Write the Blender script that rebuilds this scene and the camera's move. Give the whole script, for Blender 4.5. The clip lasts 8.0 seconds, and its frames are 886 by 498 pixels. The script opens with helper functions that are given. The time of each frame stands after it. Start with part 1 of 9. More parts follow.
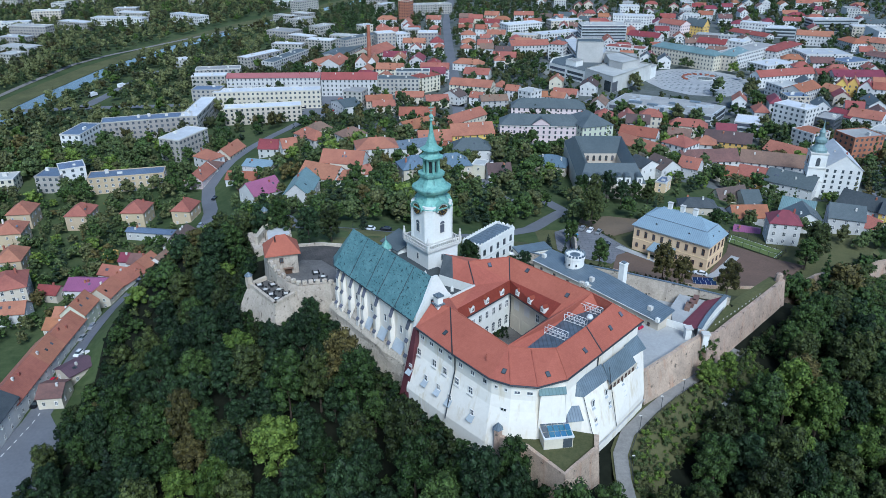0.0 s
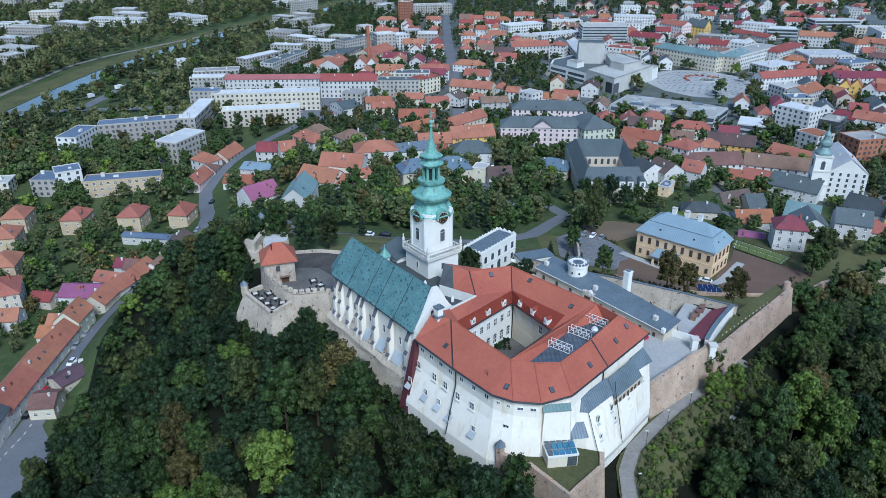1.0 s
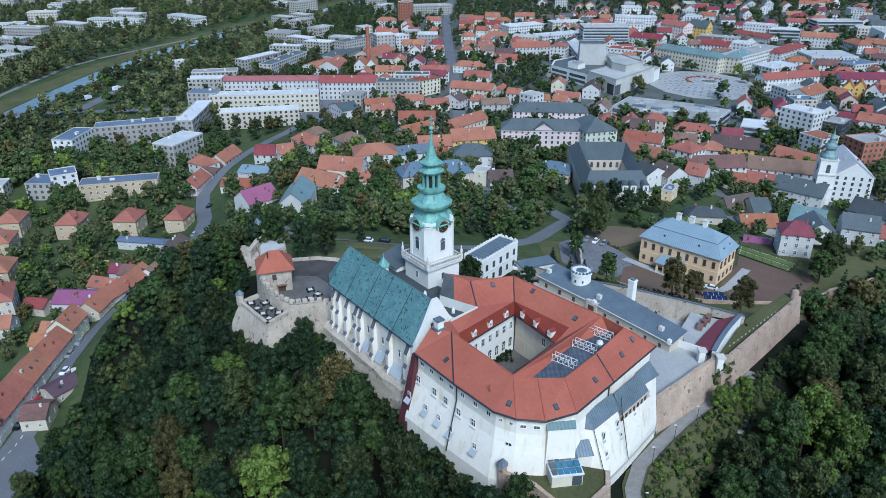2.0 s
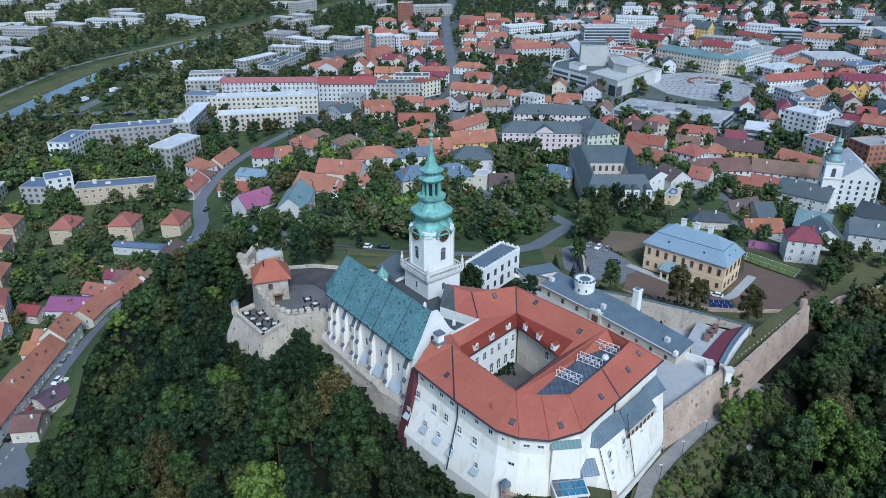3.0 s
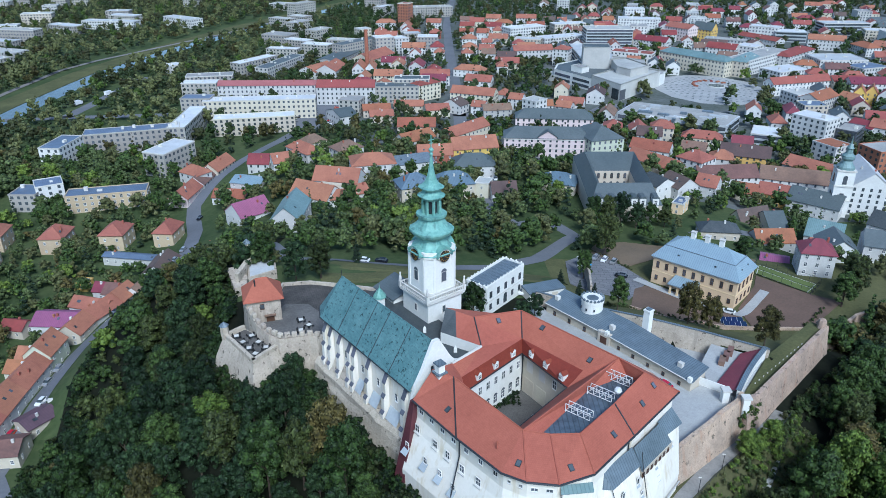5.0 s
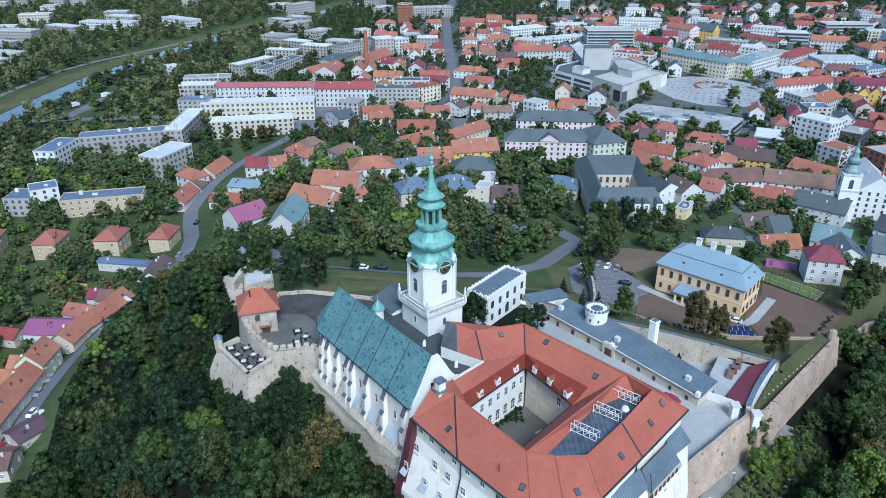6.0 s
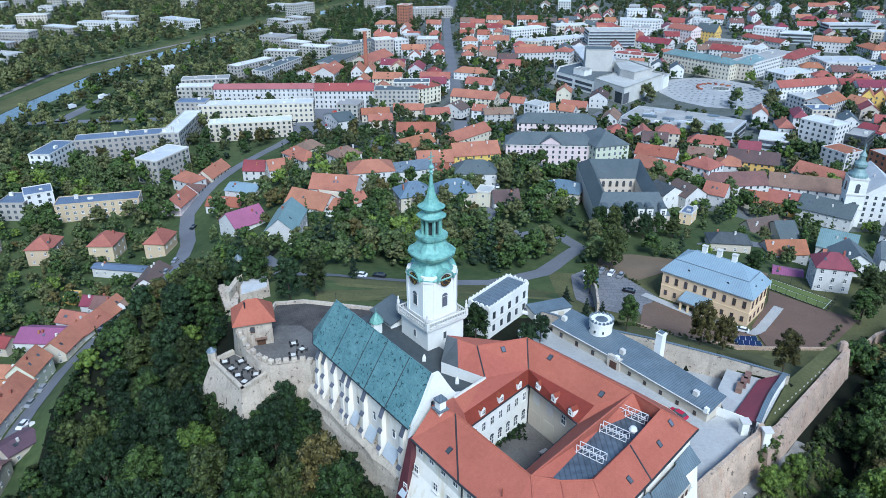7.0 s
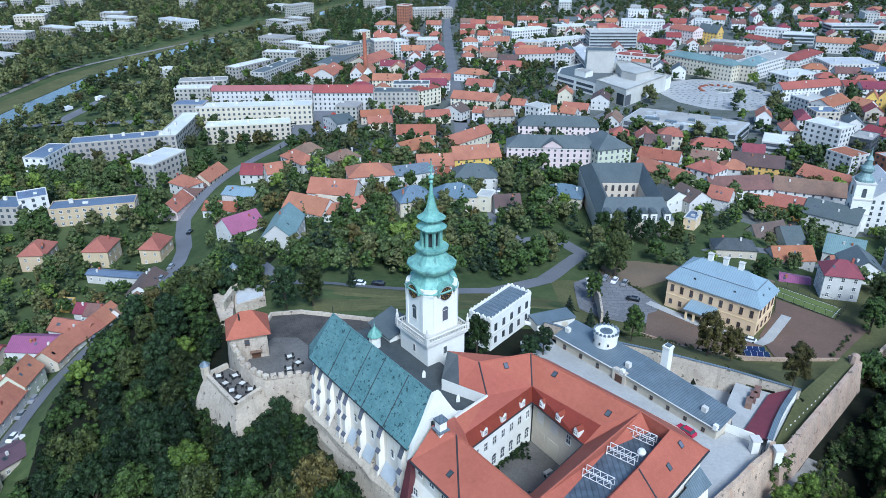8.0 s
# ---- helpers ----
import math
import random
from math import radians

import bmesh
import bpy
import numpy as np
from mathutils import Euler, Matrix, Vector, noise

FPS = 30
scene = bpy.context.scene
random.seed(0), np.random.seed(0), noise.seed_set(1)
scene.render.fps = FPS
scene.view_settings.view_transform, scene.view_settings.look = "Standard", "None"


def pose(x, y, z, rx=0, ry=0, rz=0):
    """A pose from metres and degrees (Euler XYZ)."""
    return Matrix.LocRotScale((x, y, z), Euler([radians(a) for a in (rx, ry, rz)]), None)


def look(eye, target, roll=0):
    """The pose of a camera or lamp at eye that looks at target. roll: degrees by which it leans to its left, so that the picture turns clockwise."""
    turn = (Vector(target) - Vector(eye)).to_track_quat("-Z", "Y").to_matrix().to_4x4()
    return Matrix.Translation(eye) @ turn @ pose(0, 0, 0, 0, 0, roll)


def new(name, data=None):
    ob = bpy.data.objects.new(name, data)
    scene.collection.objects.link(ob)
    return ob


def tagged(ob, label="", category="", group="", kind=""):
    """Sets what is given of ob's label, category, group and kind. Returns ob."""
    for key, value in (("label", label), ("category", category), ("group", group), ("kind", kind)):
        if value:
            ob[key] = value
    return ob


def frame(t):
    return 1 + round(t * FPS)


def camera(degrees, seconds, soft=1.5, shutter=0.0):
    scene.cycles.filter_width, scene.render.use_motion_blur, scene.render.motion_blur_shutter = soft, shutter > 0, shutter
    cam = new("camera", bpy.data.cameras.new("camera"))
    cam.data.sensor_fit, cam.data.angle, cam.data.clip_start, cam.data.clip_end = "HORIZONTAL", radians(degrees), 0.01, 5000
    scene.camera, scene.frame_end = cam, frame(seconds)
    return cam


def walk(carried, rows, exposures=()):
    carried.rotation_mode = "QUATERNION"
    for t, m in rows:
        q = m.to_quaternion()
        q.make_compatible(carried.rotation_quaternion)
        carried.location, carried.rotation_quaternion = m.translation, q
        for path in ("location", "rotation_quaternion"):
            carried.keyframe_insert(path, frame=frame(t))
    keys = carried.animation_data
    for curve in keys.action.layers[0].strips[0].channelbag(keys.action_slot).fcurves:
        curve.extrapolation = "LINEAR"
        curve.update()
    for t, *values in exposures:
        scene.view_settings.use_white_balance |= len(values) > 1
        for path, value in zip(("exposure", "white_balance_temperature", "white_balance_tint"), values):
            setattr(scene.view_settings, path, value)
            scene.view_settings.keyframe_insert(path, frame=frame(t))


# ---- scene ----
# ---- camera: a level, straight flight over the hill ----
cam = camera(63.4, 8.0, soft=0.5)
EYE, TILT, FLIGHT = 134.0, -25.77, 42.0


def flown(t):
    """The share of the flight that lies behind at t seconds."""
    return 0.1185 * t + 0.0008125 * t * t


walk(cam, [(t / 2, pose(-0.01524 * FLIGHT * flown(t / 2), FLIGHT * flown(t / 2), EYE, 90 + TILT, 0, 0)) for t in range(17)],
     exposures=[(0.0, 0.60, 5250, 4), (3.6, 0.57, 5250, 4), (4.6, 0.66, 5250, 4), (8.0, 0.92, 5250, 4)])

# ---- daylight: thin cloud, a soft sun from behind the camera's right shoulder ----
SUN_UP, SUN_AROUND = radians(46), radians(166)
world = bpy.data.worlds.new("sky")
scene.world = world
world.use_nodes = True
tree = world.node_tree
sky = tree.nodes.new("ShaderNodeTexSky")
sky.sky_type, sky.sun_disc = "NISHITA", False
sky.sun_elevation, sky.sun_rotation = SUN_UP, SUN_AROUND
tree.links.new(sky.outputs[0], tree.nodes["Background"].inputs[0])
tree.nodes["Background"].inputs[1].default_value = 0.1
sun = new("sun", bpy.data.lights.new("sun", "SUN"))
sun.data.energy, sun.data.angle, sun.data.color = 2.3, radians(20), (1.0, 0.97, 0.93)
sun.matrix_world = look((math.sin(SUN_AROUND) * math.cos(SUN_UP) * 500, math.cos(SUN_AROUND) * math.cos(SUN_UP) * 500, math.sin(SUN_UP) * 500), (0, 0, 0))

# ---- materials ----


def material(name, color, dark, rough=0.8, grain=3.0, stain=0.15, bump=0.3, metal=0.0, vary=0.12, pattern=None, island=False, spec=0.4, streak=None, fleck=None):
    """A surface of two colours mixed by stains and grain, with relief. pattern: (kind, scale, strength, turned)."""
    m = bpy.data.materials.new(name)
    m.use_nodes = True
    nt = m.node_tree
    n, link = nt.nodes, nt.links.new
    bsdf = n["Principled BSDF"]
    geo = n.new("ShaderNodeNewGeometry")
    info = n.new("ShaderNodeObjectInfo")
    uv = n.new("ShaderNodeUVMap")

    def noise_at(scale, detail, source):
        t = n.new("ShaderNodeTexNoise")
        t.inputs["Scale"].default_value, t.inputs["Detail"].default_value, t.inputs["Roughness"].default_value = scale, detail, 0.65
        link(source, t.inputs["Vector"])
        return t.outputs["Fac"]

    def maths(op, a, b):
        t = n.new("ShaderNodeMath")
        t.operation = op
        for socket, value in zip(t.inputs, (a, b)):
            if isinstance(value, (int, float)):
                socket.default_value = value
            else:
                link(value, socket)
        return t.outputs[0]

    large, fine = noise_at(stain, 5.0, geo.outputs["Position"]), noise_at(grain, 4.0, geo.outputs["Position"])
    mixed = maths("ADD", maths("MULTIPLY", large, 0.62), maths("MULTIPLY", fine, 0.38))
    ramp = n.new("ShaderNodeMapRange")
    ramp.inputs["From Min"].default_value, ramp.inputs["From Max"].default_value = 0.36, 0.64
    link(mixed, ramp.inputs["Value"])
    colour = n.new("ShaderNodeMix")
    colour.data_type = "RGBA"
    link(ramp.outputs[0], colour.inputs["Factor"])
    colour.inputs["A"].default_value, colour.inputs["B"].default_value = (*dark, 1), (*color, 1)
    out = colour.outputs["Result"]
    height = fine
    if streak:
        tint, amount = streak
        long = n.new("ShaderNodeMapping")
        long.inputs["Scale"].default_value = (0.55, 0.55, 0.07)
        link(geo.outputs["Position"], long.inputs["Vector"])
        limit = n.new("ShaderNodeMapRange")
        limit.inputs["From Min"].default_value, limit.inputs["From Max"].default_value, limit.inputs["To Max"].default_value = 0.54, 0.72, amount
        link(noise_at(1.0, 3.0, long.outputs[0]), limit.inputs["Value"])
        run = n.new("ShaderNodeMix")
        run.data_type = "RGBA"
        link(limit.outputs[0], run.inputs["Factor"])
        link(out, run.inputs["A"])
        run.inputs["B"].default_value = (*tint, 1)
        out = run.outputs["Result"]
    if fleck:
        tint, size, level = fleck
        spot = n.new("ShaderNodeMapRange")
        spot.inputs["From Min"].default_value, spot.inputs["From Max"].default_value = level, level + 0.05
        link(noise_at(size, 6.0, geo.outputs["Position"]), spot.inputs["Value"])
        dots = n.new("ShaderNodeMix")
        dots.data_type = "RGBA"
        link(spot.outputs[0], dots.inputs["Factor"])
        link(out, dots.inputs["A"])
        dots.inputs["B"].default_value = (*tint, 1)
        out = dots.outputs["Result"]
    if pattern:
        kind, size, strength, turned = pattern
        mapping = n.new("ShaderNodeMapping")
        mapping.inputs["Rotation"].default_value = (0, 0, radians(90 if turned else 0))
        link(uv.outputs[0], mapping.inputs["Vector"])
        if kind == "bricks":
            t = n.new("ShaderNodeTexBrick")
            t.inputs["Scale"].default_value = 1.0
            t.inputs["Brick Width"].default_value, t.inputs["Row Height"].default_value = size
            t.inputs["Mortar Size"].default_value = min(size) * 0.07
            t.inputs["Color1"].default_value, t.inputs["Color2"].default_value, t.inputs["Mortar"].default_value = (1, 1, 1, 1), (0.75, 0.75, 0.75, 1), (0.45, 0.45, 0.45, 1)
            link(mapping.outputs[0], t.inputs["Vector"])
            grey = t.outputs["Color"]
        elif kind == "stones":
            t = n.new("ShaderNodeTexVoronoi")
            t.feature = "DISTANCE_TO_EDGE"
            t.inputs["Scale"].default_value = 1.0 / size
            link(mapping.outputs[0], t.inputs["Vector"])
            e = n.new("ShaderNodeMapRange")
            e.inputs["From Max"].default_value, e.inputs["To Min"].default_value = 0.09, 0.45
            link(t.outputs["Distance"], e.inputs["Value"])
            grey = e.outputs[0]
        else:
            t = n.new("ShaderNodeTexWave")
            t.wave_profile = "SAW" if kind == "rows" else "SIN"
            t.inputs["Scale"].default_value = 0.314 / size
            t.inputs["Distortion"].default_value = 0.15
            link(mapping.outputs[0], t.inputs["Vector"])
            e = n.new("ShaderNodeMapRange")
            e.inputs["From Max"].default_value, e.inputs["To Min"].default_value = (0.25, 0.4) if kind == "seams" else (1.0, 0.5)
            link(t.outputs["Fac"], e.inputs["Value"])
            grey = e.outputs[0]
        worn = n.new("ShaderNodeMix")
        worn.data_type, worn.blend_type = "RGBA", "MULTIPLY"
        worn.inputs["Factor"].default_value = strength
        link(out, worn.inputs["A"])
        link(grey, worn.inputs["B"])
        out = worn.outputs["Result"]
        height = maths("ADD", fine, grey)
    hsv = n.new("ShaderNodeHueSaturation")
    random_value = geo.outputs["Random Per Island"] if island else info.outputs["Random"]
    link(maths("ADD", maths("MULTIPLY", random_value, vary * 2), 1 - vary), hsv.inputs["Value"])
    link(maths("ADD", maths("MULTIPLY", random_value, vary * 0.25), 0.5 - vary * 0.125), hsv.inputs["Hue"])
    link(out, hsv.inputs["Color"])
    link(hsv.outputs[0], bsdf.inputs["Base Color"])
    bsdf.inputs["Roughness"].default_value, bsdf.inputs["Metallic"].default_value = rough, metal
    bsdf.inputs["Specular IOR Level"].default_value = spec
    if bump:
        b = n.new("ShaderNodeBump")
        b.inputs["Strength"].default_value, b.inputs["Distance"].default_value = bump, 0.08
        link(height, b.inputs["Height"])
        link(b.outputs[0], bsdf.inputs["Normal"])
    return m


PLASTER = material("white_plaster", (0.76, 0.75, 0.71), (0.64, 0.63, 0.58), 0.9, 2.0, 0.12, 0.15, 0, 0.02)
LIMEWASH = material("stained_limewash", (0.79, 0.745, 0.66), (0.70, 0.655, 0.57), 0.92, 1.2, 0.1, 0.2, 0, 0.02, None, False, 0.2, ((0.52, 0.42, 0.24), 0.6))
CREAM = material("cream_plaster", (0.60, 0.54, 0.43), (0.49, 0.44, 0.35), 0.9, 2.0, 0.1, 0.15)
APRICOT = material("apricot_plaster", (0.70, 0.52, 0.33), (0.62, 0.45, 0.28), 0.9, 2.0, 0.1, 0.12)
PINK = material("pale_pink_plaster", (0.68, 0.56, 0.55), (0.58, 0.48, 0.46), 0.9, 2.0, 0.1, 0.12)
GREY_WALL = material("grey_render", (0.50, 0.49, 0.46), (0.38, 0.37, 0.35), 0.9, 2.0, 0.12, 0.15)
YELLOW = material("yellow_plaster", (0.68, 0.48, 0.14), (0.56, 0.38, 0.10), 0.9, 2.0, 0.1, 0.12)
CONCRETE = material("pale_concrete", (0.55, 0.54, 0.50), (0.40, 0.39, 0.36), 0.9, 1.5, 0.08, 0.2)
CAP_SLATE = material("slate_slab", (0.13, 0.135, 0.165), (0.085, 0.09, 0.115), 0.7, 2.0, 0.3, 0.2)
SILL_SHEET = material("pale_sheet_sill", (0.44, 0.48, 0.50), (0.34, 0.37, 0.39), 0.5, 2.0, 0.3, 0.1)
TRIM = material("stone_trim", (0.62, 0.60, 0.55), (0.50, 0.48, 0.44), 0.9, 4.0, 0.3, 0.1)
TILE = material("red_clay_tile", (0.385, 0.115, 0.073), (0.30, 0.085, 0.053), 0.8, 1.2, 0.1, 0.25, 0, 0.02, ("bricks", (0.3, 0.36), 0.3, False))
TILE_STEEP = material("dark_red_shingle", (0.24, 0.045, 0.022), (0.18, 0.035, 0.018), 0.75, 1.5, 0.2, 0.25, 0, 0.05, ("bricks", (0.25, 0.3), 0.4, False))
TOWN_TILE = material("town_clay_tile", (0.40, 0.16, 0.10), (0.27, 0.105, 0.07), 0.8, 1.0, 0.12, 0.25, 0, 0.09, ("rows", 0.38, 0.35, True))
OLD_TILE = material("weathered_brown_tile", (0.23, 0.13, 0.10), (0.14, 0.085, 0.07), 0.85, 1.0, 0.15, 0.25, 0, 0.2, ("rows", 0.38, 0.35, True))
MAROON = material("maroon_roof", (0.25, 0.05, 0.06), (0.17, 0.035, 0.045), 0.6, 1.0, 0.15, 0.2, 0, 0.15, ("rows", 0.4, 0.35, True))
COPPER = material("patina_copper_sheet", (0.15, 0.27, 0.27), (0.075, 0.165, 0.175), 0.65, 2.2, 0.35, 0.25, 0.1, 0.03, ("bricks", (0.9, 1.9), 0.3, True), False, 0.4, None, ((0.022, 0.055, 0.06), 1.5, 0.575))
VERDIGRIS = material("bright_verdigris_copper", (0.25, 0.45, 0.385), (0.115, 0.27, 0.24), 0.55, 1.6, 0.5, 0.2, 0.1, 0.03, None, False, 0.4, ((0.035, 0.085, 0.09), 0.75))
SEAM_GREY = material("grey_standing_seam_metal", (0.18, 0.225, 0.26), (0.12, 0.15, 0.175), 0.5, 1.0, 0.2, 0.25, 0.2, 0.06, ("seams", 0.6, 0.6, False))
SEAM_BLUE = material("light_blue_metal_roof", (0.28, 0.37, 0.42), (0.235, 0.31, 0.36), 0.45, 1.0, 0.12, 0.12, 0.15, 0.04, ("seams", 0.7, 0.35, False))
CLADDING = material("dark_wine_sheet_cladding", (0.125, 0.035, 0.042), (0.085, 0.026, 0.032), 0.6, 2.0, 0.3, 0.2, 0, 0.0, ("rows", 0.4, 0.3, True))
TERRACE_SHEET = material("dark_wet_terrace_sheet", (0.13, 0.165, 0.20), (0.05, 0.068, 0.085), 0.4, 0.9, 0.3, 0.25, 0.2, 0.06, ("seams", 0.9, 0.6, False))
DARK_ROOF = material("dark_slate_roof", (0.085, 0.095, 0.10), (0.05, 0.06, 0.065), 0.6, 1.0, 0.15, 0.25, 0.1, 0.1, ("bricks", (0.5, 0.5), 0.35, False))
FLAT_ROOF = material("flat_bitumen_roof", (0.42, 0.41, 0.38), (0.27, 0.27, 0.26), 0.85, 0.8, 0.06, 0.15, 0, 0.25)
BLUE_FLAT = material("blue_grey_sheet_roof", (0.17, 0.22, 0.30), (0.11, 0.14, 0.20), 0.5, 0.8, 0.08, 0.15, 0.2, 0.08, ("seams", 0.8, 0.4, False))
WHITE_ROOF = material("white_membrane_roof", (0.56, 0.57, 0.58), (0.40, 0.41, 0.42), 0.8, 0.8, 0.06, 0.1, 0, 0.2)
OLD_RED = material("dull_red_tile", (0.33, 0.10, 0.065), (0.22, 0.075, 0.05), 0.8, 1.0, 0.12, 0.25, 0, 0.2, ("rows", 0.38, 0.35, True))
OLD_DARK = material("dark_brown_tile", (0.13, 0.085, 0.075), (0.085, 0.06, 0.055), 0.8, 1.0, 0.12, 0.25, 0, 0.15, ("rows", 0.38, 0.35, True))
RED_ROOF = material("red_sheet_roof", (0.33, 0.095, 0.075), (0.25, 0.075, 0.06), 0.7, 1.0, 0.1, 0.2, 0, 0.08, ("rows", 0.5, 0.3, True))
MAROON_LIGHT = material("faded_maroon_sheet_roof", (0.36, 0.13, 0.13), (0.28, 0.10, 0.10), 0.7, 1.0, 0.1, 0.2, 0, 0.08, ("seams", 0.8, 0.3, False))
TEAL_SEAM = material("grey_green_sheet_roof", (0.20, 0.29, 0.29), (0.13, 0.20, 0.20), 0.5, 1.0, 0.12, 0.2, 0.1, 0.08, ("seams", 0.7, 0.35, False))
BLUE_SLATE = material("blue_grey_roof", (0.15, 0.21, 0.27), (0.11, 0.15, 0.20), 0.55, 1.0, 0.12, 0.2, 0.1, 0.08, ("seams", 0.7, 0.35, False))
SLATE = material("grey_green_slate", (0.115, 0.135, 0.14), (0.08, 0.10, 0.105), 0.6, 1.0, 0.1, 0.2, 0.1, 0.08, ("bricks", (0.6, 0.6), 0.3, False))
OLD_PURPLE = material("dull_purple_brown_roof", (0.11, 0.065, 0.085), (0.075, 0.045, 0.06), 0.7, 1.0, 0.15, 0.2, 0, 0.1, ("seams", 0.7, 0.3, False))
MAGENTA = material("faded_magenta_sheet_roof", (0.30, 0.10, 0.19), (0.22, 0.075, 0.14), 0.6, 1.0, 0.12, 0.2, 0, 0.08, ("seams", 0.7, 0.3, False))
CREAM_ROOF = material("cream_membrane_roof", (0.60, 0.52, 0.38), (0.50, 0.43, 0.31), 0.8, 1.0, 0.1, 0.1)
PALE_GREEN = material("pale_green_plaster", (0.52, 0.54, 0.42), (0.43, 0.45, 0.35), 0.9, 2.0, 0.1, 0.12)
SAND = material("sand_plaster", (0.54, 0.43, 0.28), (0.44, 0.35, 0.23), 0.9, 1.5, 0.1, 0.12, 0, 0.06)
FLATS = material("grey_beige_render", (0.40, 0.375, 0.33), (0.31, 0.29, 0.26), 0.9, 1.0, 0.06, 0.12, 0, 0.14)
GLASSWALL = material("grey_cladding", (0.47, 0.49, 0.50), (0.38, 0.40, 0.41), 0.6, 2.0, 0.1, 0.08)
SLATEWALL = material("dark_grey_cladding", (0.10, 0.105, 0.12), (0.08, 0.085, 0.09), 0.6, 2.0, 0.1, 0.08)
STONE = material("old_masonry", (0.54, 0.40, 0.30), (0.30, 0.235, 0.185), 0.95, 1.6, 0.15, 0.7, 0, 0.05, ("stones", 0.5, 0.38, False), False, 0.2, ((0.38, 0.19, 0.115), 0.55), ((0.17, 0.135, 0.105), 0.7, 0.60))
PALE_STONE = material("pale_limestone_masonry", (0.60, 0.52, 0.42), (0.38, 0.325, 0.26), 0.95, 1.8, 0.16, 0.7, 0, 0.05, ("stones", 0.34, 0.2, False), False, 0.2, ((0.24, 0.205, 0.165), 0.55), ((0.15, 0.13, 0.105), 0.8, 0.60))
BRICK = material("red_brick", (0.40, 0.15, 0.09), (0.28, 0.10, 0.07), 0.9, 2.0, 0.2, 0.3, 0, 0.1, ("bricks", (0.3, 0.1), 0.4, False))
DARK_METAL = material("dark_metal", (0.05, 0.055, 0.06), (0.035, 0.04, 0.045), 0.45, 3.0, 0.5, 0.1, 0.4)
WHITE_METAL = material("white_painted_steel", (0.72, 0.72, 0.70), (0.6, 0.6, 0.58), 0.45, 4.0, 0.5, 0.05)
FRAME = material("window_frame_paint", (0.72, 0.71, 0.67), (0.62, 0.61, 0.57), 0.6, 4.0, 0.5, 0.05)
BROWN_FRAME = material("brown_window_wood", (0.10, 0.05, 0.03), (0.07, 0.035, 0.022), 0.6, 4.0, 0.5, 0.05)
GOLD = material("gilt", (0.75, 0.5, 0.12), (0.6, 0.38, 0.08), 0.35, 4.0, 0.5, 0.05, 0.9)
BLACK_DIAL = material("black_dial", (0.03, 0.028, 0.026), (0.02, 0.02, 0.018), 0.5, 4.0, 0.5, 0.02)
GLASS = material("window_glass", (0.10, 0.115, 0.13), (0.055, 0.065, 0.075), 0.1, 0.3, 0.15, 0.0, 0.0, 0.45)
ASPHALT = material("asphalt", (0.165, 0.17, 0.185), (0.12, 0.125, 0.135), 0.9, 1.2, 0.05, 0.2, 0, 0.05, None, False, 0.2)
PAVING = material("pale_stone_paving", (0.42, 0.42, 0.41), (0.31, 0.31, 0.30), 0.85, 1.5, 0.08, 0.25, 0, 0.05, ("bricks", (0.6, 0.4), 0.2, False))
SETTS = material("patterned_setts", (0.21, 0.21, 0.22), (0.14, 0.14, 0.15), 0.85, 1.5, 0.08, 0.25, 0, 0.05, ("bricks", (3.4, 1.9), 0.75, False))
TOWN_WHITE = material("aged_white_render", (0.64, 0.63, 0.60), (0.50, 0.49, 0.47), 0.9, 2.0, 0.1, 0.12, 0, 0.12)
COBBLE = material("dark_cobbles", (0.14, 0.13, 0.12), (0.08, 0.075, 0.07), 0.9, 2.0, 0.15, 0.5, 0, 0.05, ("stones", 0.3, 0.4, False))
GRAVEL = material("brown_earth", (0.17, 0.115, 0.08), (0.11, 0.08, 0.055), 0.95, 1.5, 0.06, 0.4)
SOIL = material("dark_garden_soil", (0.095, 0.085, 0.078), (0.04, 0.038, 0.036), 0.95, 1.8, 0.2, 0.5, 0, 0.0, ("rows", 0.5, 0.35, False))
TERRACE_STONE = material("worn_grey_terrace_paving", (0.17, 0.16, 0.15), (0.095, 0.09, 0.085), 0.9, 1.6, 0.12, 0.3, 0, 0.0, ("bricks", (0.9, 0.6), 0.3, False))
PATH = material("pale_gravel_path", (0.27, 0.255, 0.235), (0.17, 0.16, 0.145), 0.95, 1.6, 0.1, 0.3)
# floor of the wood, its colour blackened for the shade under the trees
SHADED_FLOOR = material("forest_floor", (0.016, 0.018, 0.011), (0.006, 0.008, 0.005), 0.95, 0.8, 0.06, 0.6, 0, 0.0, None, False, 0.1)
GRASS = material("mown_grass", (0.122, 0.118, 0.054), (0.060, 0.066, 0.030), 0.95, 1.2, 0.05, 0.5, 0, 0.05, None, False, 0.1)
LAWN = material("sports_turf", (0.13, 0.155, 0.055), (0.10, 0.125, 0.042), 0.95, 1.2, 0.05, 0.3, 0, 0.05, None, False, 0.1)
FIELD = material("garden_ground", (0.085, 0.105, 0.045), (0.035, 0.056, 0.022), 0.95, 0.4, 0.03, 0.4, 0, 0.0, None, False, 0.1)
URBAN = material("town_paving", (0.15, 0.155, 0.155), (0.065, 0.080, 0.060), 0.95, 0.4, 0.03, 0.3, 0, 0.0, None, False, 0.1)
WATER = material("still_river_water", (0.10, 0.13, 0.13), (0.08, 0.10, 0.10), 0.12, 0.3, 0.02, 0.05)
LINE = material("road_paint", (0.7, 0.7, 0.68), (0.55, 0.55, 0.53), 0.7, 2.0, 0.3, 0.05)
BARK = material("bark", (0.10, 0.075, 0.055), (0.06, 0.045, 0.035), 0.95, 3.0, 0.6, 0.6)


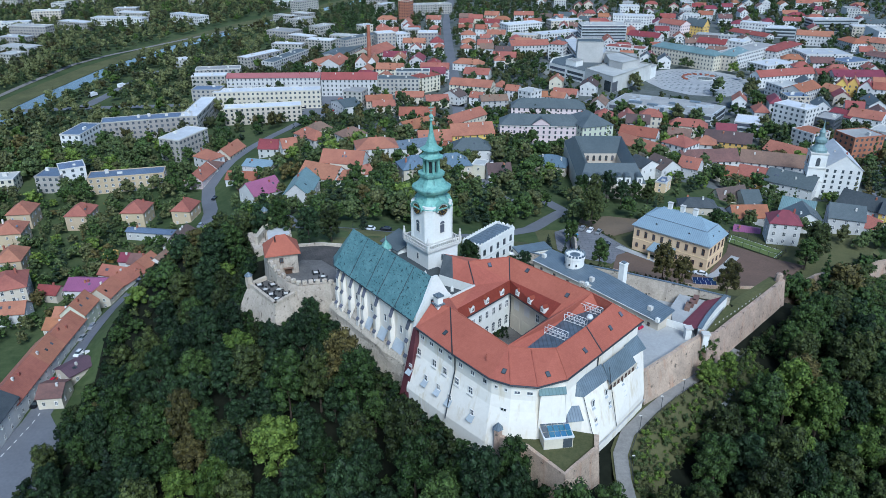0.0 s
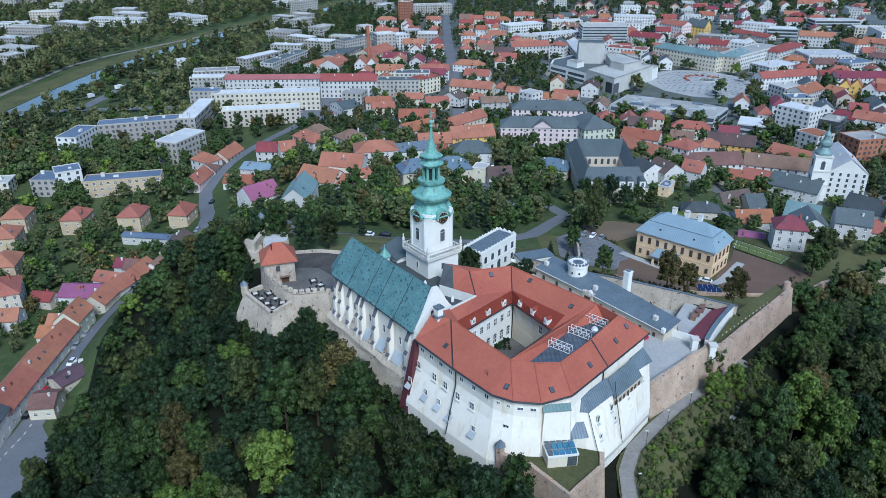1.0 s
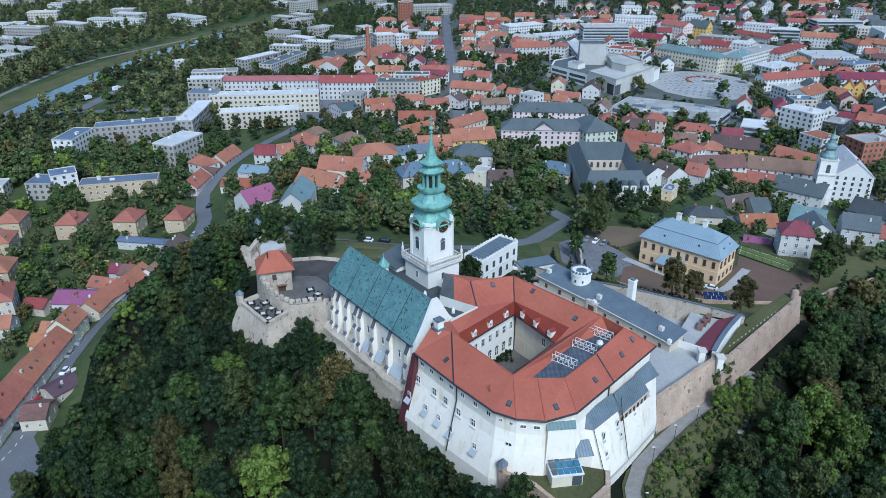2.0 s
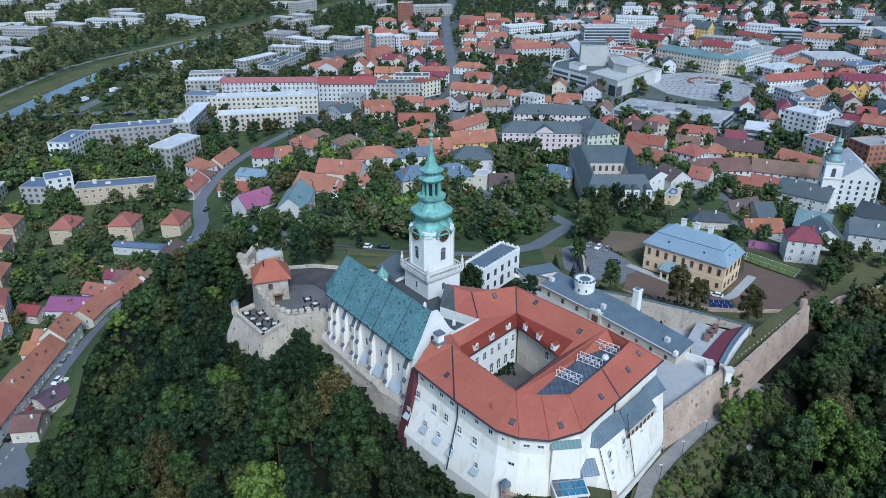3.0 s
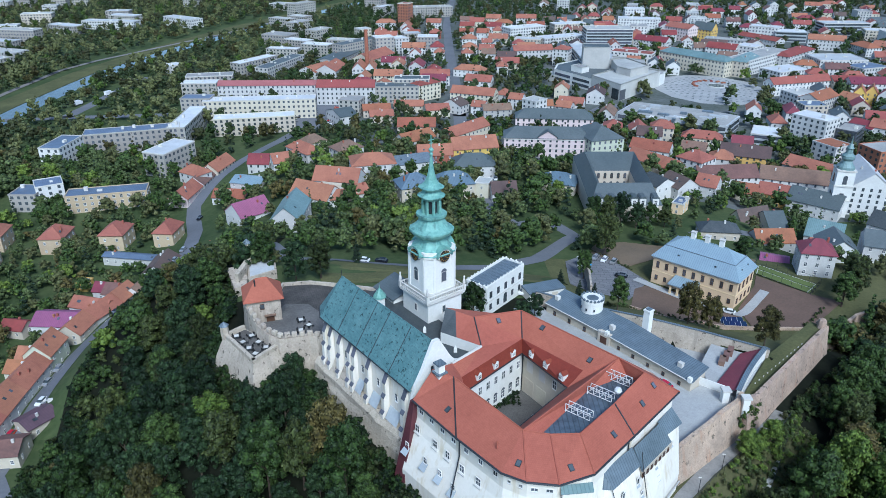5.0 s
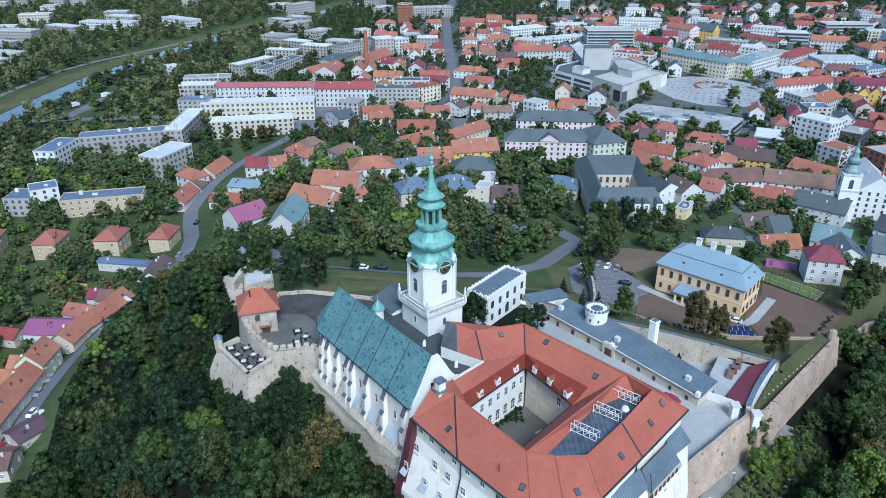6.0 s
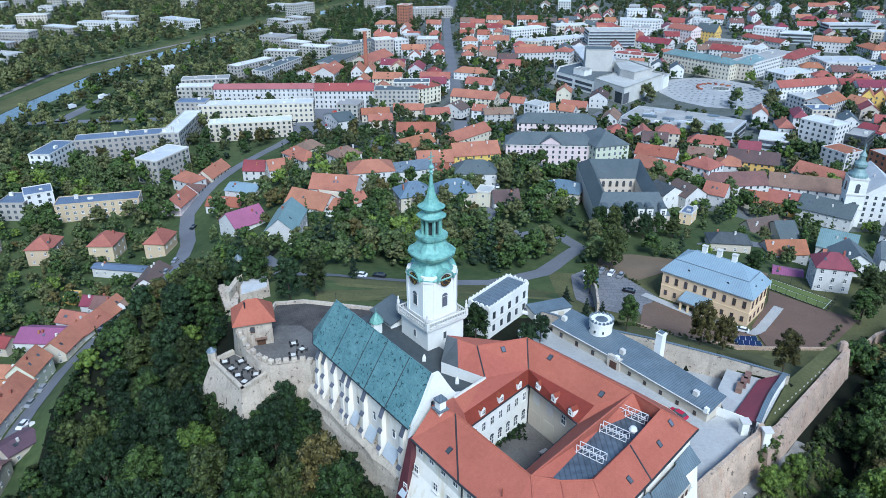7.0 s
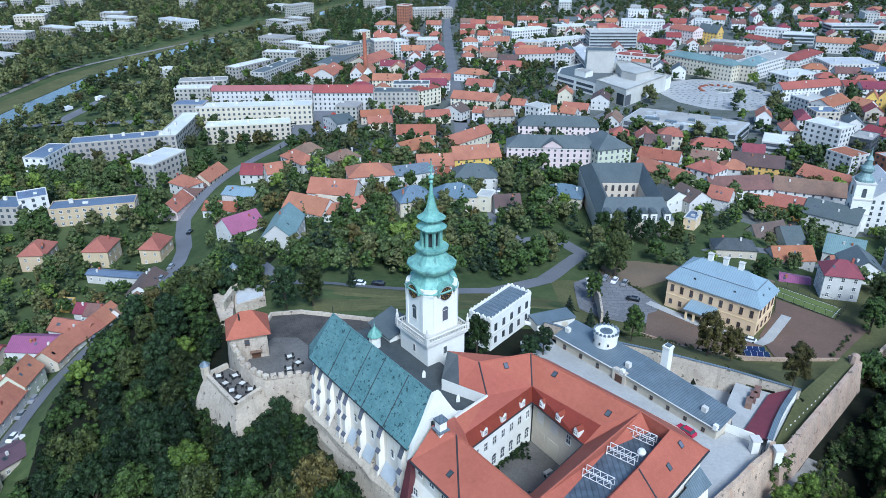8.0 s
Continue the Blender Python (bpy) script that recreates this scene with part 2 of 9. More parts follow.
def foliage(name, light, dark, vary=0.42):
    """Leaves: two greens in clumps, the darker one painted in as shade; leaf by leaf a little lighter or darker, tree
    by tree another hue.
    """
    m = bpy.data.materials.new(name)
    m.use_nodes = True
    n, link = m.node_tree.nodes, m.node_tree.links.new
    bsdf = n["Principled BSDF"]
    geo, info = n.new("ShaderNodeNewGeometry"), n.new("ShaderNodeObjectInfo")
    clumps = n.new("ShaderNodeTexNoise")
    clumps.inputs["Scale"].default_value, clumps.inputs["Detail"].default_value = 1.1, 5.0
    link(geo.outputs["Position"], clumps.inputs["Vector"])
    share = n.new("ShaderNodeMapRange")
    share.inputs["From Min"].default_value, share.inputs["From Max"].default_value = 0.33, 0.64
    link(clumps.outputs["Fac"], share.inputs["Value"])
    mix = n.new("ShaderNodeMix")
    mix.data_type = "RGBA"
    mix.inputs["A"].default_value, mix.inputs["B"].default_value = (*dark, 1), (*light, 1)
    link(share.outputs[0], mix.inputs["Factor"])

    def spread(source, low, high):
        r = n.new("ShaderNodeMapRange")
        r.inputs["To Min"].default_value, r.inputs["To Max"].default_value = low, high
        link(source, r.inputs["Value"])
        return r.outputs[0]

    hsv = n.new("ShaderNodeHueSaturation")
    both = n.new("ShaderNodeMath")
    both.operation = "MULTIPLY"
    link(spread(geo.outputs["Random Per Island"], 0.7, 1.3), both.inputs[0])
    link(spread(info.outputs["Random"], 1 - vary, 1 + vary), both.inputs[1])
    link(both.outputs[0], hsv.inputs["Value"])
    link(spread(info.outputs["Random"], 0.51, 0.488), hsv.inputs["Hue"])
    link(mix.outputs["Result"], hsv.inputs["Color"])
    link(hsv.outputs[0], bsdf.inputs["Base Color"])
    bsdf.inputs["Roughness"].default_value, bsdf.inputs["Specular IOR Level"].default_value = 0.62, 0.2
    return m


# the near-black second tone puts shaded gaps between clumps into the leaf colour
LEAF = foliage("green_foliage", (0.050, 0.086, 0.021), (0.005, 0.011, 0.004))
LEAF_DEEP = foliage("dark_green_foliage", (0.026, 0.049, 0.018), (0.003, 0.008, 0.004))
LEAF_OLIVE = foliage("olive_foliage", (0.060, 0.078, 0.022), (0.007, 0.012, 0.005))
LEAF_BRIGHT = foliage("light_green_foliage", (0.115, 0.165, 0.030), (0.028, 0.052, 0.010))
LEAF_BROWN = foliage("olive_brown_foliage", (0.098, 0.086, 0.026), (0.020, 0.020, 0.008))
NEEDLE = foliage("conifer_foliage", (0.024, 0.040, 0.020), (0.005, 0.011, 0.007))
TOWN_LEAF = foliage("town_foliage", (0.074, 0.102, 0.034), (0.014, 0.024, 0.010))
TOWN_OLIVE = foliage("town_olive_foliage", (0.088, 0.096, 0.036), (0.020, 0.026, 0.011))
# pale yellowed leaves: sunlight on the distant trees is put into the colour
LEAF_SUNLIT = foliage("river_side_foliage", (0.215, 0.225, 0.085), (0.070, 0.080, 0.030))
CAR_WHITE = material("white_car_paint", (0.75, 0.75, 0.75), (0.7, 0.7, 0.7), 0.25, 2.0, 0.3, 0.0)
CAR_DARK = material("dark_car_paint", (0.02, 0.022, 0.03), (0.015, 0.016, 0.02), 0.25, 2.0, 0.3, 0.0, 0.2)
CAR_RED = material("red_car_paint", (0.45, 0.02, 0.03), (0.38, 0.015, 0.02), 0.25, 2.0, 0.3, 0.0)
CAR_SILVER = material("silver_car_paint", (0.45, 0.45, 0.46), (0.4, 0.4, 0.41), 0.3, 2.0, 0.3, 0.0, 0.5)
RUBBER = material("rubber", (0.02, 0.02, 0.02), (0.015, 0.015, 0.015), 0.9, 3.0, 0.5, 0.1)
SOLAR = material("solar_panel", (0.02, 0.036, 0.09), (0.014, 0.026, 0.07), 0.2, 2.0, 0.3, 0.0, 0.2)
BLUE_GLASS = material("blue_tinted_glass", (0.06, 0.17, 0.26), (0.045, 0.12, 0.20), 0.12, 1.0, 0.2, 0.0)
POOL = material("swimming_pool_blue", (0.05, 0.33, 0.55), (0.04, 0.28, 0.48), 0.15, 1.0, 0.2, 0.05)

# ---- building helpers ----


def face_uv(bm):
    """Metres along each face's level direction and up its slope."""
    layer = bm.loops.layers.uv.verify()
    for f in bm.faces:
        nrm = f.normal
        u = Vector((-nrm.y, nrm.x, 0))
        u = u.normalized() if u.length > 0.05 else Vector((1, 0, 0))
        v = nrm.cross(u)
        for loop in f.loops:
            loop[layer].uv = (loop.vert.co.dot(u), loop.vert.co.dot(v))


def mesh_of(name, bm, *mats):
    bm.normal_update()
    face_uv(bm)
    me = bpy.data.meshes.new(name)
    bm.to_mesh(me)
    bm.free()
    for m in mats:
        me.materials.append(m)
    return me


def part(name, bm, mat, parent, label=""):
    """One mesh object under a thing or a part. bm: a bmesh or a ready mesh."""
    me = bm if isinstance(bm, bpy.types.Mesh) else mesh_of(name, bm, *(mat if isinstance(mat, (list, tuple)) else [mat]))
    ob = new(name, me)
    ob.parent = parent
    return tagged(ob, label)


def thing(name, m, label, category, group="", kind=""):
    ob = new(name)
    ob.matrix_basis = m
    ob.empty_display_size = 0.5
    return tagged(ob, label, category, group, kind)


def setting(name, bm, mat, label, category, kind="structure"):
    ob = new(name, mesh_of(name, bm, *(mat if isinstance(mat, (list, tuple)) else [mat])))
    return tagged(ob, label, category, "", kind)


def box(bm, x0, x1, y0, y1, z0, z1, m=None):
    vs = [bm.verts.new(v) for v in ((x0, y0, z0), (x1, y0, z0), (x1, y1, z0), (x0, y1, z0), (x0, y0, z1), (x1, y0, z1), (x1, y1, z1), (x0, y1, z1))]
    for q in ((0, 3, 2, 1), (4, 5, 6, 7), (0, 1, 5, 4), (1, 2, 6, 5), (2, 3, 7, 6), (3, 0, 4, 7)):
        bm.faces.new([vs[i] for i in q])
    if m is not None:
        bmesh.ops.transform(bm, matrix=m, verts=vs)
    return vs


def boxed(*dims):
    bm = bmesh.new()
    box(bm, *dims)
    return bm


def poly(bm, pts, index=0):
    f = bm.faces.new([bm.verts.new(p) for p in pts])
    f.material_index = index
    return f


def loft(bm, rings, cap=True):
    """A skin through closed rings of equal count, lowest first, counter-clockwise from above."""
    rows = [[bm.verts.new(p) for p in ring] for ring in rings]
    n = len(rows[0])
    for a, b in zip(rows, rows[1:]):
        for i in range(n):
            bm.faces.new((a[i], a[(i + 1) % n], b[(i + 1) % n], b[i]))
    if cap:
        bm.faces.new(rows[-1])
        bm.faces.new(rows[0][::-1])
    return rows


def prism(plan, z0, z1):
    bm = bmesh.new()
    loft(bm, [[(x, y, z0) for x, y in plan], [(x, y, z1) for x, y in plan]])
    return bm


def turned(r, z, n=16, cx=0.0, cy=0.0, square=0.0, twist=0.0):
    """A ring of n points, drawn towards a square by its share."""
    pts = []
    for i in range(n):
        a = 2 * math.pi * (i + 0.5) / n + twist
        c, s = math.cos(a), math.sin(a)
        k = 1 / max(abs(math.cos(a - twist)), abs(math.sin(a - twist)))
        q = r * (1 + square * (k - 1))
        pts.append((cx + q * c, cy + q * s, z))
    return pts


def ribbon(points, width, z_of, lift=0.06, step=4.0):
    """A strip along a line of plan points, laid on the ground."""
    bm = bmesh.new()
    line = []
    for (x0, y0), (x1, y1) in zip(points, points[1:]):
        k = max(1, int(math.hypot(x1 - x0, y1 - y0) / step))
        line += [(x0 + (x1 - x0) * i / k, y0 + (y1 - y0) * i / k) for i in range(k)]
    line.append(points[-1])
    before = None
    for i, (x, y) in enumerate(line):
        ax, ay = line[max(i - 1, 0)]
        bx, by = line[min(i + 1, len(line) - 1)]
        d = math.hypot(bx - ax, by - ay) or 1
        nx, ny = -(by - ay) / d * width / 2, (bx - ax) / d * width / 2
        pair = [bm.verts.new((x + s * nx, y + s * ny, z_of(x + s * nx, y + s * ny) + lift)) for s in (1, -1)]
        if before:
            bm.faces.new((before[0], before[1], pair[1], pair[0]))
        before = pair
    return bm


def along(a, b, k):
    return tuple(p + (q - p) * k for p, q in zip(a, b))
# ---- the ground: one sheet, a wooded castle hill above a town ----
HILL = [(-57, 174), (-46, 160), (-36, 165.5), (-13, 138), (8, 110), (22, 100), (34, 112), (48, 132), (70, 152), (103, 185), (100, 190), (80, 174), (66, 182), (52, 188.5), (38, 195.5), (26, 216), (-40, 226), (-62, 214)]


def ease(v, a, b):
    k = np.clip((v - a) / (b - a), 0, 1)
    return k * k * (3 - 2 * k)


def hill_distance(x, y):
    """Metres outside the hilltop's edge; negative inside."""
    d = np.full(np.shape(x), 1e9)
    inside = np.zeros(np.shape(x), bool)
    for (ax, ay), (bx, by) in zip(HILL, HILL[1:] + HILL[:1]):
        ex, ey = bx - ax, by - ay
        k = np.clip(((x - ax) * ex + (y - ay) * ey) / (ex * ex + ey * ey), 0, 1)
        d = np.minimum(d, np.hypot(x - ax - k * ex, y - ay - k * ey))
        cross = ((ay > y) != (by > y)) & (x < (bx - ax) * (y - ay) / ((by - ay) or 1e-9) + ax)
        inside ^= cross
    return np.where(inside, -d, d)


def behind_yard(x, y):
    """Metres behind the pale retaining wall at the back of the yard."""
    return (x - 52) * 0.46 + (y - 187.2) * 0.89


def heights(x, y):
    x, y = np.asarray(x, float), np.asarray(y, float)
    base = -6.0 * ease(-x, 55, 100) * ease(-y, -400, -330)
    d = hill_distance(x, y)
    k = np.clip(d / (47.0 - 8.0 * ease(-x, 60, 75) * ease(y, 195, 215) + 18.0 * ease(x, -45, 25)), 0, 1)
    rim = 31 - np.interp(x, [28, 38, 50, 66, 100], [0, 2.2, 3.2, 4.0, 4.8]) * (1 - ease(y, 196, 215))  # the rampart's foot lies lower
    inner = np.where(x > 30, 5.0, 0.0)
    hill = np.where(d <= -inner, 31 + 1.3 * ease(-d, inner, 8 + inner), rim * (1 - k) ** 1.25)
    shelf = np.interp(y, [190, 225, 240, 300, 330, 420, 490], [30, 27, 21, 13, 11, 6, 0]) - np.interp(y, [200, 230, 260, 300], [0, 0.10, 0.08, 0]) * np.clip(x - 25, -60, 80)
    shelf = shelf * (1 - ease(np.abs(x - 15), 95, 150)) * ease(y, 185, 205)
    back = behind_yard(x, y)
    garden = np.interp(back, [-2, 0, 5, 30, 33, 50, 60], [33.6, 33.6, 32, 21, 18.6, 16.9, 16.6])
    k = ease(x, 36, 48) * (back > -1) * (1 - ease(y, 255, 285)) * (1 - ease(x - (y - 189) * 1.2, 100, 112))
    shelf = np.where(k > 0, shelf * (1 - k) + garden * k, shelf)
    hill = np.where(k > 0.99, 0, hill)
    # the sunken strip of the yard behind the low range
    strip = (back > -13) & (back < -0.3) & (x > 32) & (x < 71) & ((x - 27.8) * 0.787 + (y - 194.6) * 0.617 > 2)
    return np.where(strip, 20.0, base + np.maximum(hill, shelf))


def ground(x, y):
    return float(heights(x, y))


def sheet():
    xs = np.unique(np.concatenate([np.arange(-240, 261, 4.0), np.arange(-700, 701, 20.0), np.arange(-3000, 3001, 250.0)]))
    ys = np.unique(np.concatenate([np.arange(40, 521, 4.0), np.arange(-200, 1300, 25.0), np.arange(-1500, 4501, 250.0)]))
    gx, gy = np.meshgrid(xs, ys)
    gz = heights(gx, gy)
    verts = np.stack([gx, gy, gz], -1).reshape(-1, 3)
    w = len(xs)
    i = (np.arange(len(ys) - 1)[:, None] * w + np.arange(w - 1)).ravel()
    me = bpy.data.meshes.new("ground")
    me.from_pydata(verts.tolist(), [], np.stack([i, i + 1, i + 1 + w, i + w], -1).tolist())
    me.materials.append(FIELD)
    me.materials.append(SHADED_FLOOR)
    me.materials.append(URBAN)
    me.materials.append(GRASS)
    mx, my = (xs[:-1] + xs[1:]) / 2, (ys[:-1] + ys[1:]) / 2
    cx, cy = np.meshgrid(mx, my)
    d = hill_distance(cx, cy)
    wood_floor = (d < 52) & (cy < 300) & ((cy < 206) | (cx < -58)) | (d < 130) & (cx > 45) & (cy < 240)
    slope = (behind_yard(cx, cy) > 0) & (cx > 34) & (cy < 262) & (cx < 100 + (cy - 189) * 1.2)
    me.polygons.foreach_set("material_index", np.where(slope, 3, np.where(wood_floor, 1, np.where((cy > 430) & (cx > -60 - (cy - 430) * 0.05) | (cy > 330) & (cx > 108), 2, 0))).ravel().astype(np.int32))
    return tagged(new("ground", me), "rolling green ground of the hill and the town", "ground", "", "structure")


sheet()
# ---- windows ----
WINDOWS = {}


def window_mesh(w, h, frame_mat, bars=(1, 1), arch=False):
    """One skin of frame, glazing bars, recessed panes and a sill, facing -y."""
    key = (round(w, 1), round(h, 1), frame_mat.name, bars, arch)
    if key not in WINDOWS:
        t, g = 0.09, 0.035
        xs, zs = [-w / 2 - 0.001, -w / 2 + t], [-0.1, 0.0, t]
        for i in range(bars[0]):
            x = -w / 2 + w * (i + 1) / (bars[0] + 1)
            xs += [x - g, x + g]
        for i in range(bars[1]):
            z = h * (i + 1) / (bars[1] + 1) + 0.1
            zs += [z - g, z + g]
        xs += [w / 2 - t, w / 2 + 0.001]
        zs += [h - t, h]
        level = [[-0.16 if j == 0 else -0.04 if i % 2 and j % 2 == 0 and 0 < i < len(xs) - 2 and 1 < j < len(zs) - 2 else -0.10 for j in range(len(zs) - 1)] for i in range(len(xs) - 1)]
        bm = bmesh.new()
        nx, nz = len(xs) - 1, len(zs) - 1
        for i in range(nx):
            for j in range(nz):
                y = level[i][j]
                poly(bm, [(xs[i], y, zs[j]), (xs[i + 1], y, zs[j]), (xs[i + 1], y, zs[j + 1]), (xs[i], y, zs[j + 1])], 1 if y > -0.05 else 0)
                right = level[i + 1][j] if i + 1 < nx else 0.05
                if right != y:
                    poly(bm, [(xs[i + 1], y, zs[j]), (xs[i + 1], right, zs[j]), (xs[i + 1], right, zs[j + 1]), (xs[i + 1], y, zs[j + 1])])
                above = level[i][j + 1] if j + 1 < nz else 0.05
                if above != y:
                    poly(bm, [(xs[i], y, zs[j + 1]), (xs[i + 1], y, zs[j + 1]), (xs[i + 1], above, zs[j + 1]), (xs[i], above, zs[j + 1])])
                if i == 0:
                    poly(bm, [(xs[0], 0.05, zs[j]), (xs[0], y, zs[j]), (xs[0], y, zs[j + 1]), (xs[0], 0.05, zs[j + 1])])
        if arch:
            ring = [(w / 2 * math.cos(a), -0.1, h + w / 2 * math.sin(a)) for a in np.linspace(0, math.pi, 9)]
            poly(bm, ring, 1)
        bmesh.ops.remove_doubles(bm, verts=bm.verts, dist=0.0005)
        WINDOWS[key] = mesh_of("window", bm, frame_mat, GLASS)
    return WINDOWS[key]


def put_window(parent, x, y, z, facing, w, h, frame_mat=None, bars=(1, 1), arch=False):
    """A window whose sill centre is at x, y, z in its parent's space; facing: the yaw in degrees by which it turns from -y."""
    ob = part("window", window_mesh(w, h, frame_mat or FRAME, bars, arch), None, parent)
    ob.matrix_basis = pose(x, y, z, 0, 0, facing)
    return ob


def wall_windows(parent, a, b, z, count, w, h, frame_mat=None, bars=(1, 1), inset=0.0, arch=False):
    """A row of windows along the wall from a to b, seen from outside left to right."""
    yaw = math.degrees(math.atan2(b[1] - a[1], b[0] - a[0]))
    for i in range(count):
        k = inset + (1 - 2 * inset) * (i + 0.5) / count
        put_window(parent, a[0] + (b[0] - a[0]) * k, a[1] + (b[1] - a[1]) * k, z, yaw, w, h, frame_mat, bars, arch)


def pipe(name, pts, r, mat, parent, label=""):
    """A round bar through points."""
    bm = bmesh.new()
    for p, q in zip(pts, pts[1:]):
        a, b = Vector(p), Vector(q)
        d = b - a
        m = Matrix.Translation(a) @ d.to_track_quat("Z", "Y").to_matrix().to_4x4()
        rings = [[m @ Vector((r * math.cos(k * math.pi / 3), r * math.sin(k * math.pi / 3), z)) for k in range(6)] for z in (0, d.length)]
        loft(bm, rings)
    return part(name, bm, mat, parent, label)


# ---- the cathedral: nave and tower ----
HOME = Matrix()
U, V = Vector((0.79, 0.613)), Vector((-0.613, 0.79))  # across the nave, and along it away from the palace


def uv_at(origin, a, b):
    return (origin[0] + a * U.x + b * V.x, origin[1] + a * U.y + b * V.y)


def cathedral():
    church = thing("cathedral_nave", HOME, "white cathedral nave with a steep patina-green copper roof", "church")
    o = (-2.1, 141.4)
    plan = [uv_at(o, -5.4, 0), uv_at(o, 5.4, 0), uv_at(o, 5.4, 34.5), uv_at(o, 3.2, 38.5), uv_at(o, -0.2, 40.0), uv_at(o, -3.4, 38.5), uv_at(o, -5.4, 34.5)]
    part("wall", prism(plan, 24.0, 49.8), LIMEWASH, church)
    bm = bmesh.new()
    over = 0.7
    e = [uv_at(o, -5.4 - over, -0.1), uv_at(o, 5.4 + over, -0.1), uv_at(o, 5.4 + over, 34.8), uv_at(o, 3.5, 39.2), uv_at(o, -0.2, 40.9), uv_at(o, -3.7, 39.2), uv_at(o, -5.4 - over, 34.8)]
    lo, ridge = 49.5, 58.4
    n, f = (*uv_at(o, 0, -0.1), ridge), (*uv_at(o, -0.1, 34.2), ridge)
    e3 = [(x, y, lo) for x, y in e]
    for loop in ([e3[0], n, f, e3[6]], [e3[1], e3[2], f, n], [e3[2], e3[3], f], [e3[3], e3[4], f], [e3[4], e3[5], f], [e3[5], e3[6], f]):
        poly(bm, loop)
    poly(bm, e3[::-1])
    bmesh.ops.remove_doubles(bm, verts=bm.verts, dist=0.01)
    bmesh.ops.recalc_face_normals(bm, faces=bm.faces)
    part("roof", bm, COPPER, church, "patina-green copper sheet roof")
    # sheet seams that run down the slope
    for b in (7.4, 14.6, 19.4, 27.0):
        p, q = Vector((*uv_at(o, -5.4 - over, b), lo)), Vector((*uv_at(o, 0, b), ridge))
        pipe("roof_seam", [p + Vector((0, 0, 0.06)), q + Vector((0, 0, 0.06))], 0.09, DARK_METAL, church)
    pipe("ridge_cap", [n, f], 0.16, COPPER, church)
    pipe("finial", [f, (f[0], f[1], f[2] + 1.6)], 0.06, DARK_METAL, church)
    pipe("gutter", [(x, y, lo) for x, y in (e[0], e[6], e[5], e[4])], 0.13, DARK_METAL, church)
    # near gable with its raised white parapet
    bm = bmesh.new()
    g = [(-6.1, 47.5), (-5.2, 50.6), (-3.4, 53.6), (-1.0, 58.6), (-0.7, 59.2), (0.7, 59.2), (1.0, 58.6), (3.4, 54.4), (4.8, 52.7), (6.1, 52.2), (6.1, 47.5)]
    loft(bm, [[(*uv_at(o, a, b), z) for a, z in g] for b in (-0.75, -0.05)])
    bmesh.ops.recalc_face_normals(bm, faces=bm.faces)
    part("gable", bm, PLASTER, church, "curved white gable parapet")
    put_window(church, *uv_at(o, -1.1, -0.76), 53.0, 37.8, 0.5, 0.8, DARK_METAL, (0, 0))
    # windows and buttresses of the long wall
    for b in (25.0, 18.0, 12.0, 5.4):
        put_window(church, *uv_at(o, -5.42, b), 43.6, -52.2, 0.9, 1.5, FRAME, (0, 0), True)
    for b in (33.4, 30.9, 26.9, 22.8, 20.8, 15.2, 8.8, 2.0):
        k = b - 0.6
        bm = bmesh.new()
        steps_out = ((24.0, 1.75), (39.3, 1.75), (39.9, 1.3), (43.2, 1.3), (43.9, 0.85), (46.5, 0.85), (48.5, 0.06))
        loft(bm, [[(*uv_at(o, -5.4 - d, k + s), z) for d, s in ((0, 1.05), (w, 1.05), (w, 0), (0, 0))] for z, w in steps_out])
        bmesh.ops.recalc_face_normals(bm, faces=bm.faces)
        part("buttress", bm, LIMEWASH, church)
        for (z0, w0), (z1, w1) in ((steps_out[1], steps_out[2]), (steps_out[3], steps_out[4]), (steps_out[5], steps_out[6])):
            cap = bmesh.new()
            loft(cap, [[(*uv_at(o, -5.4 - d, k + s), z + lift) for d, s, z in ((w0 + 0.1, -0.06, z0), (w0 + 0.1, 1.11, z0), (w1, 1.11, z1 + 0.04), (w1, -0.06, z1 + 0.04))] for lift in (0.02, 0.12)])
            bmesh.ops.recalc_face_normals(cap, faces=cap.faces)
            part("buttress_cap", cap, CAP_SLATE, church, "grey slate slab on the buttress")
    # sloping sills between the buttresses
    for b0, b1, aged in ((31.6, 32.6, 1), (27.6, 29.8, 1), (23.5, 26.0, 1), (17.4, 19.8, 0), (11.2, 14.2, 0), (3.8, 7.8, 0)):
        bm = bmesh.new()
        loft(bm, [[(*uv_at(o, -5.4 - d, b), z) for d, b, z in ((1.5, b0, 38.7), (1.5, b1, 38.7), (0.05, b1, 41.2), (0.05, b0, 41.2))], [(*uv_at(o, -5.3 - d, b), z + 0.1) for d, b, z in ((1.5, b0, 38.7), (1.5, b1, 38.7), (0.05, b1, 41.2), (0.05, b0, 41.2))]])
        bmesh.ops.recalc_face_normals(bm, faces=bm.faces)
        part("sloping_sill", bm, PALE_STONE if aged else SILL_SHEET, church, "weathered stone sill" if aged else "pale grey sheet sill")
    # rubble base under the long wall
    bm = bmesh.new()
    loft(bm, [[(*uv_at(o, a, b), z) for a, b in ((-5.2 - d, 36), (-5.2 - d, 12), (-5.2 - d, -1), (0, -1), (0, 36))] for d, z in ((5.0, 22), (3.6, 30), (2.5, 37.2), (1.5, 38.4))])
    bmesh.ops.recalc_face_normals(bm, faces=bm.faces)
    bmesh.ops.subdivide_edges(bm, edges=bm.edges[:], cuts=4, use_grid_fill=True)
    for v in bm.verts:
        v.co += Vector((noise.noise(v.co * 0.4), noise.noise(v.co * 0.4 + Vector((5, 0, 0))), 0.6 * noise.noise(v.co * 0.25))) * 0.55
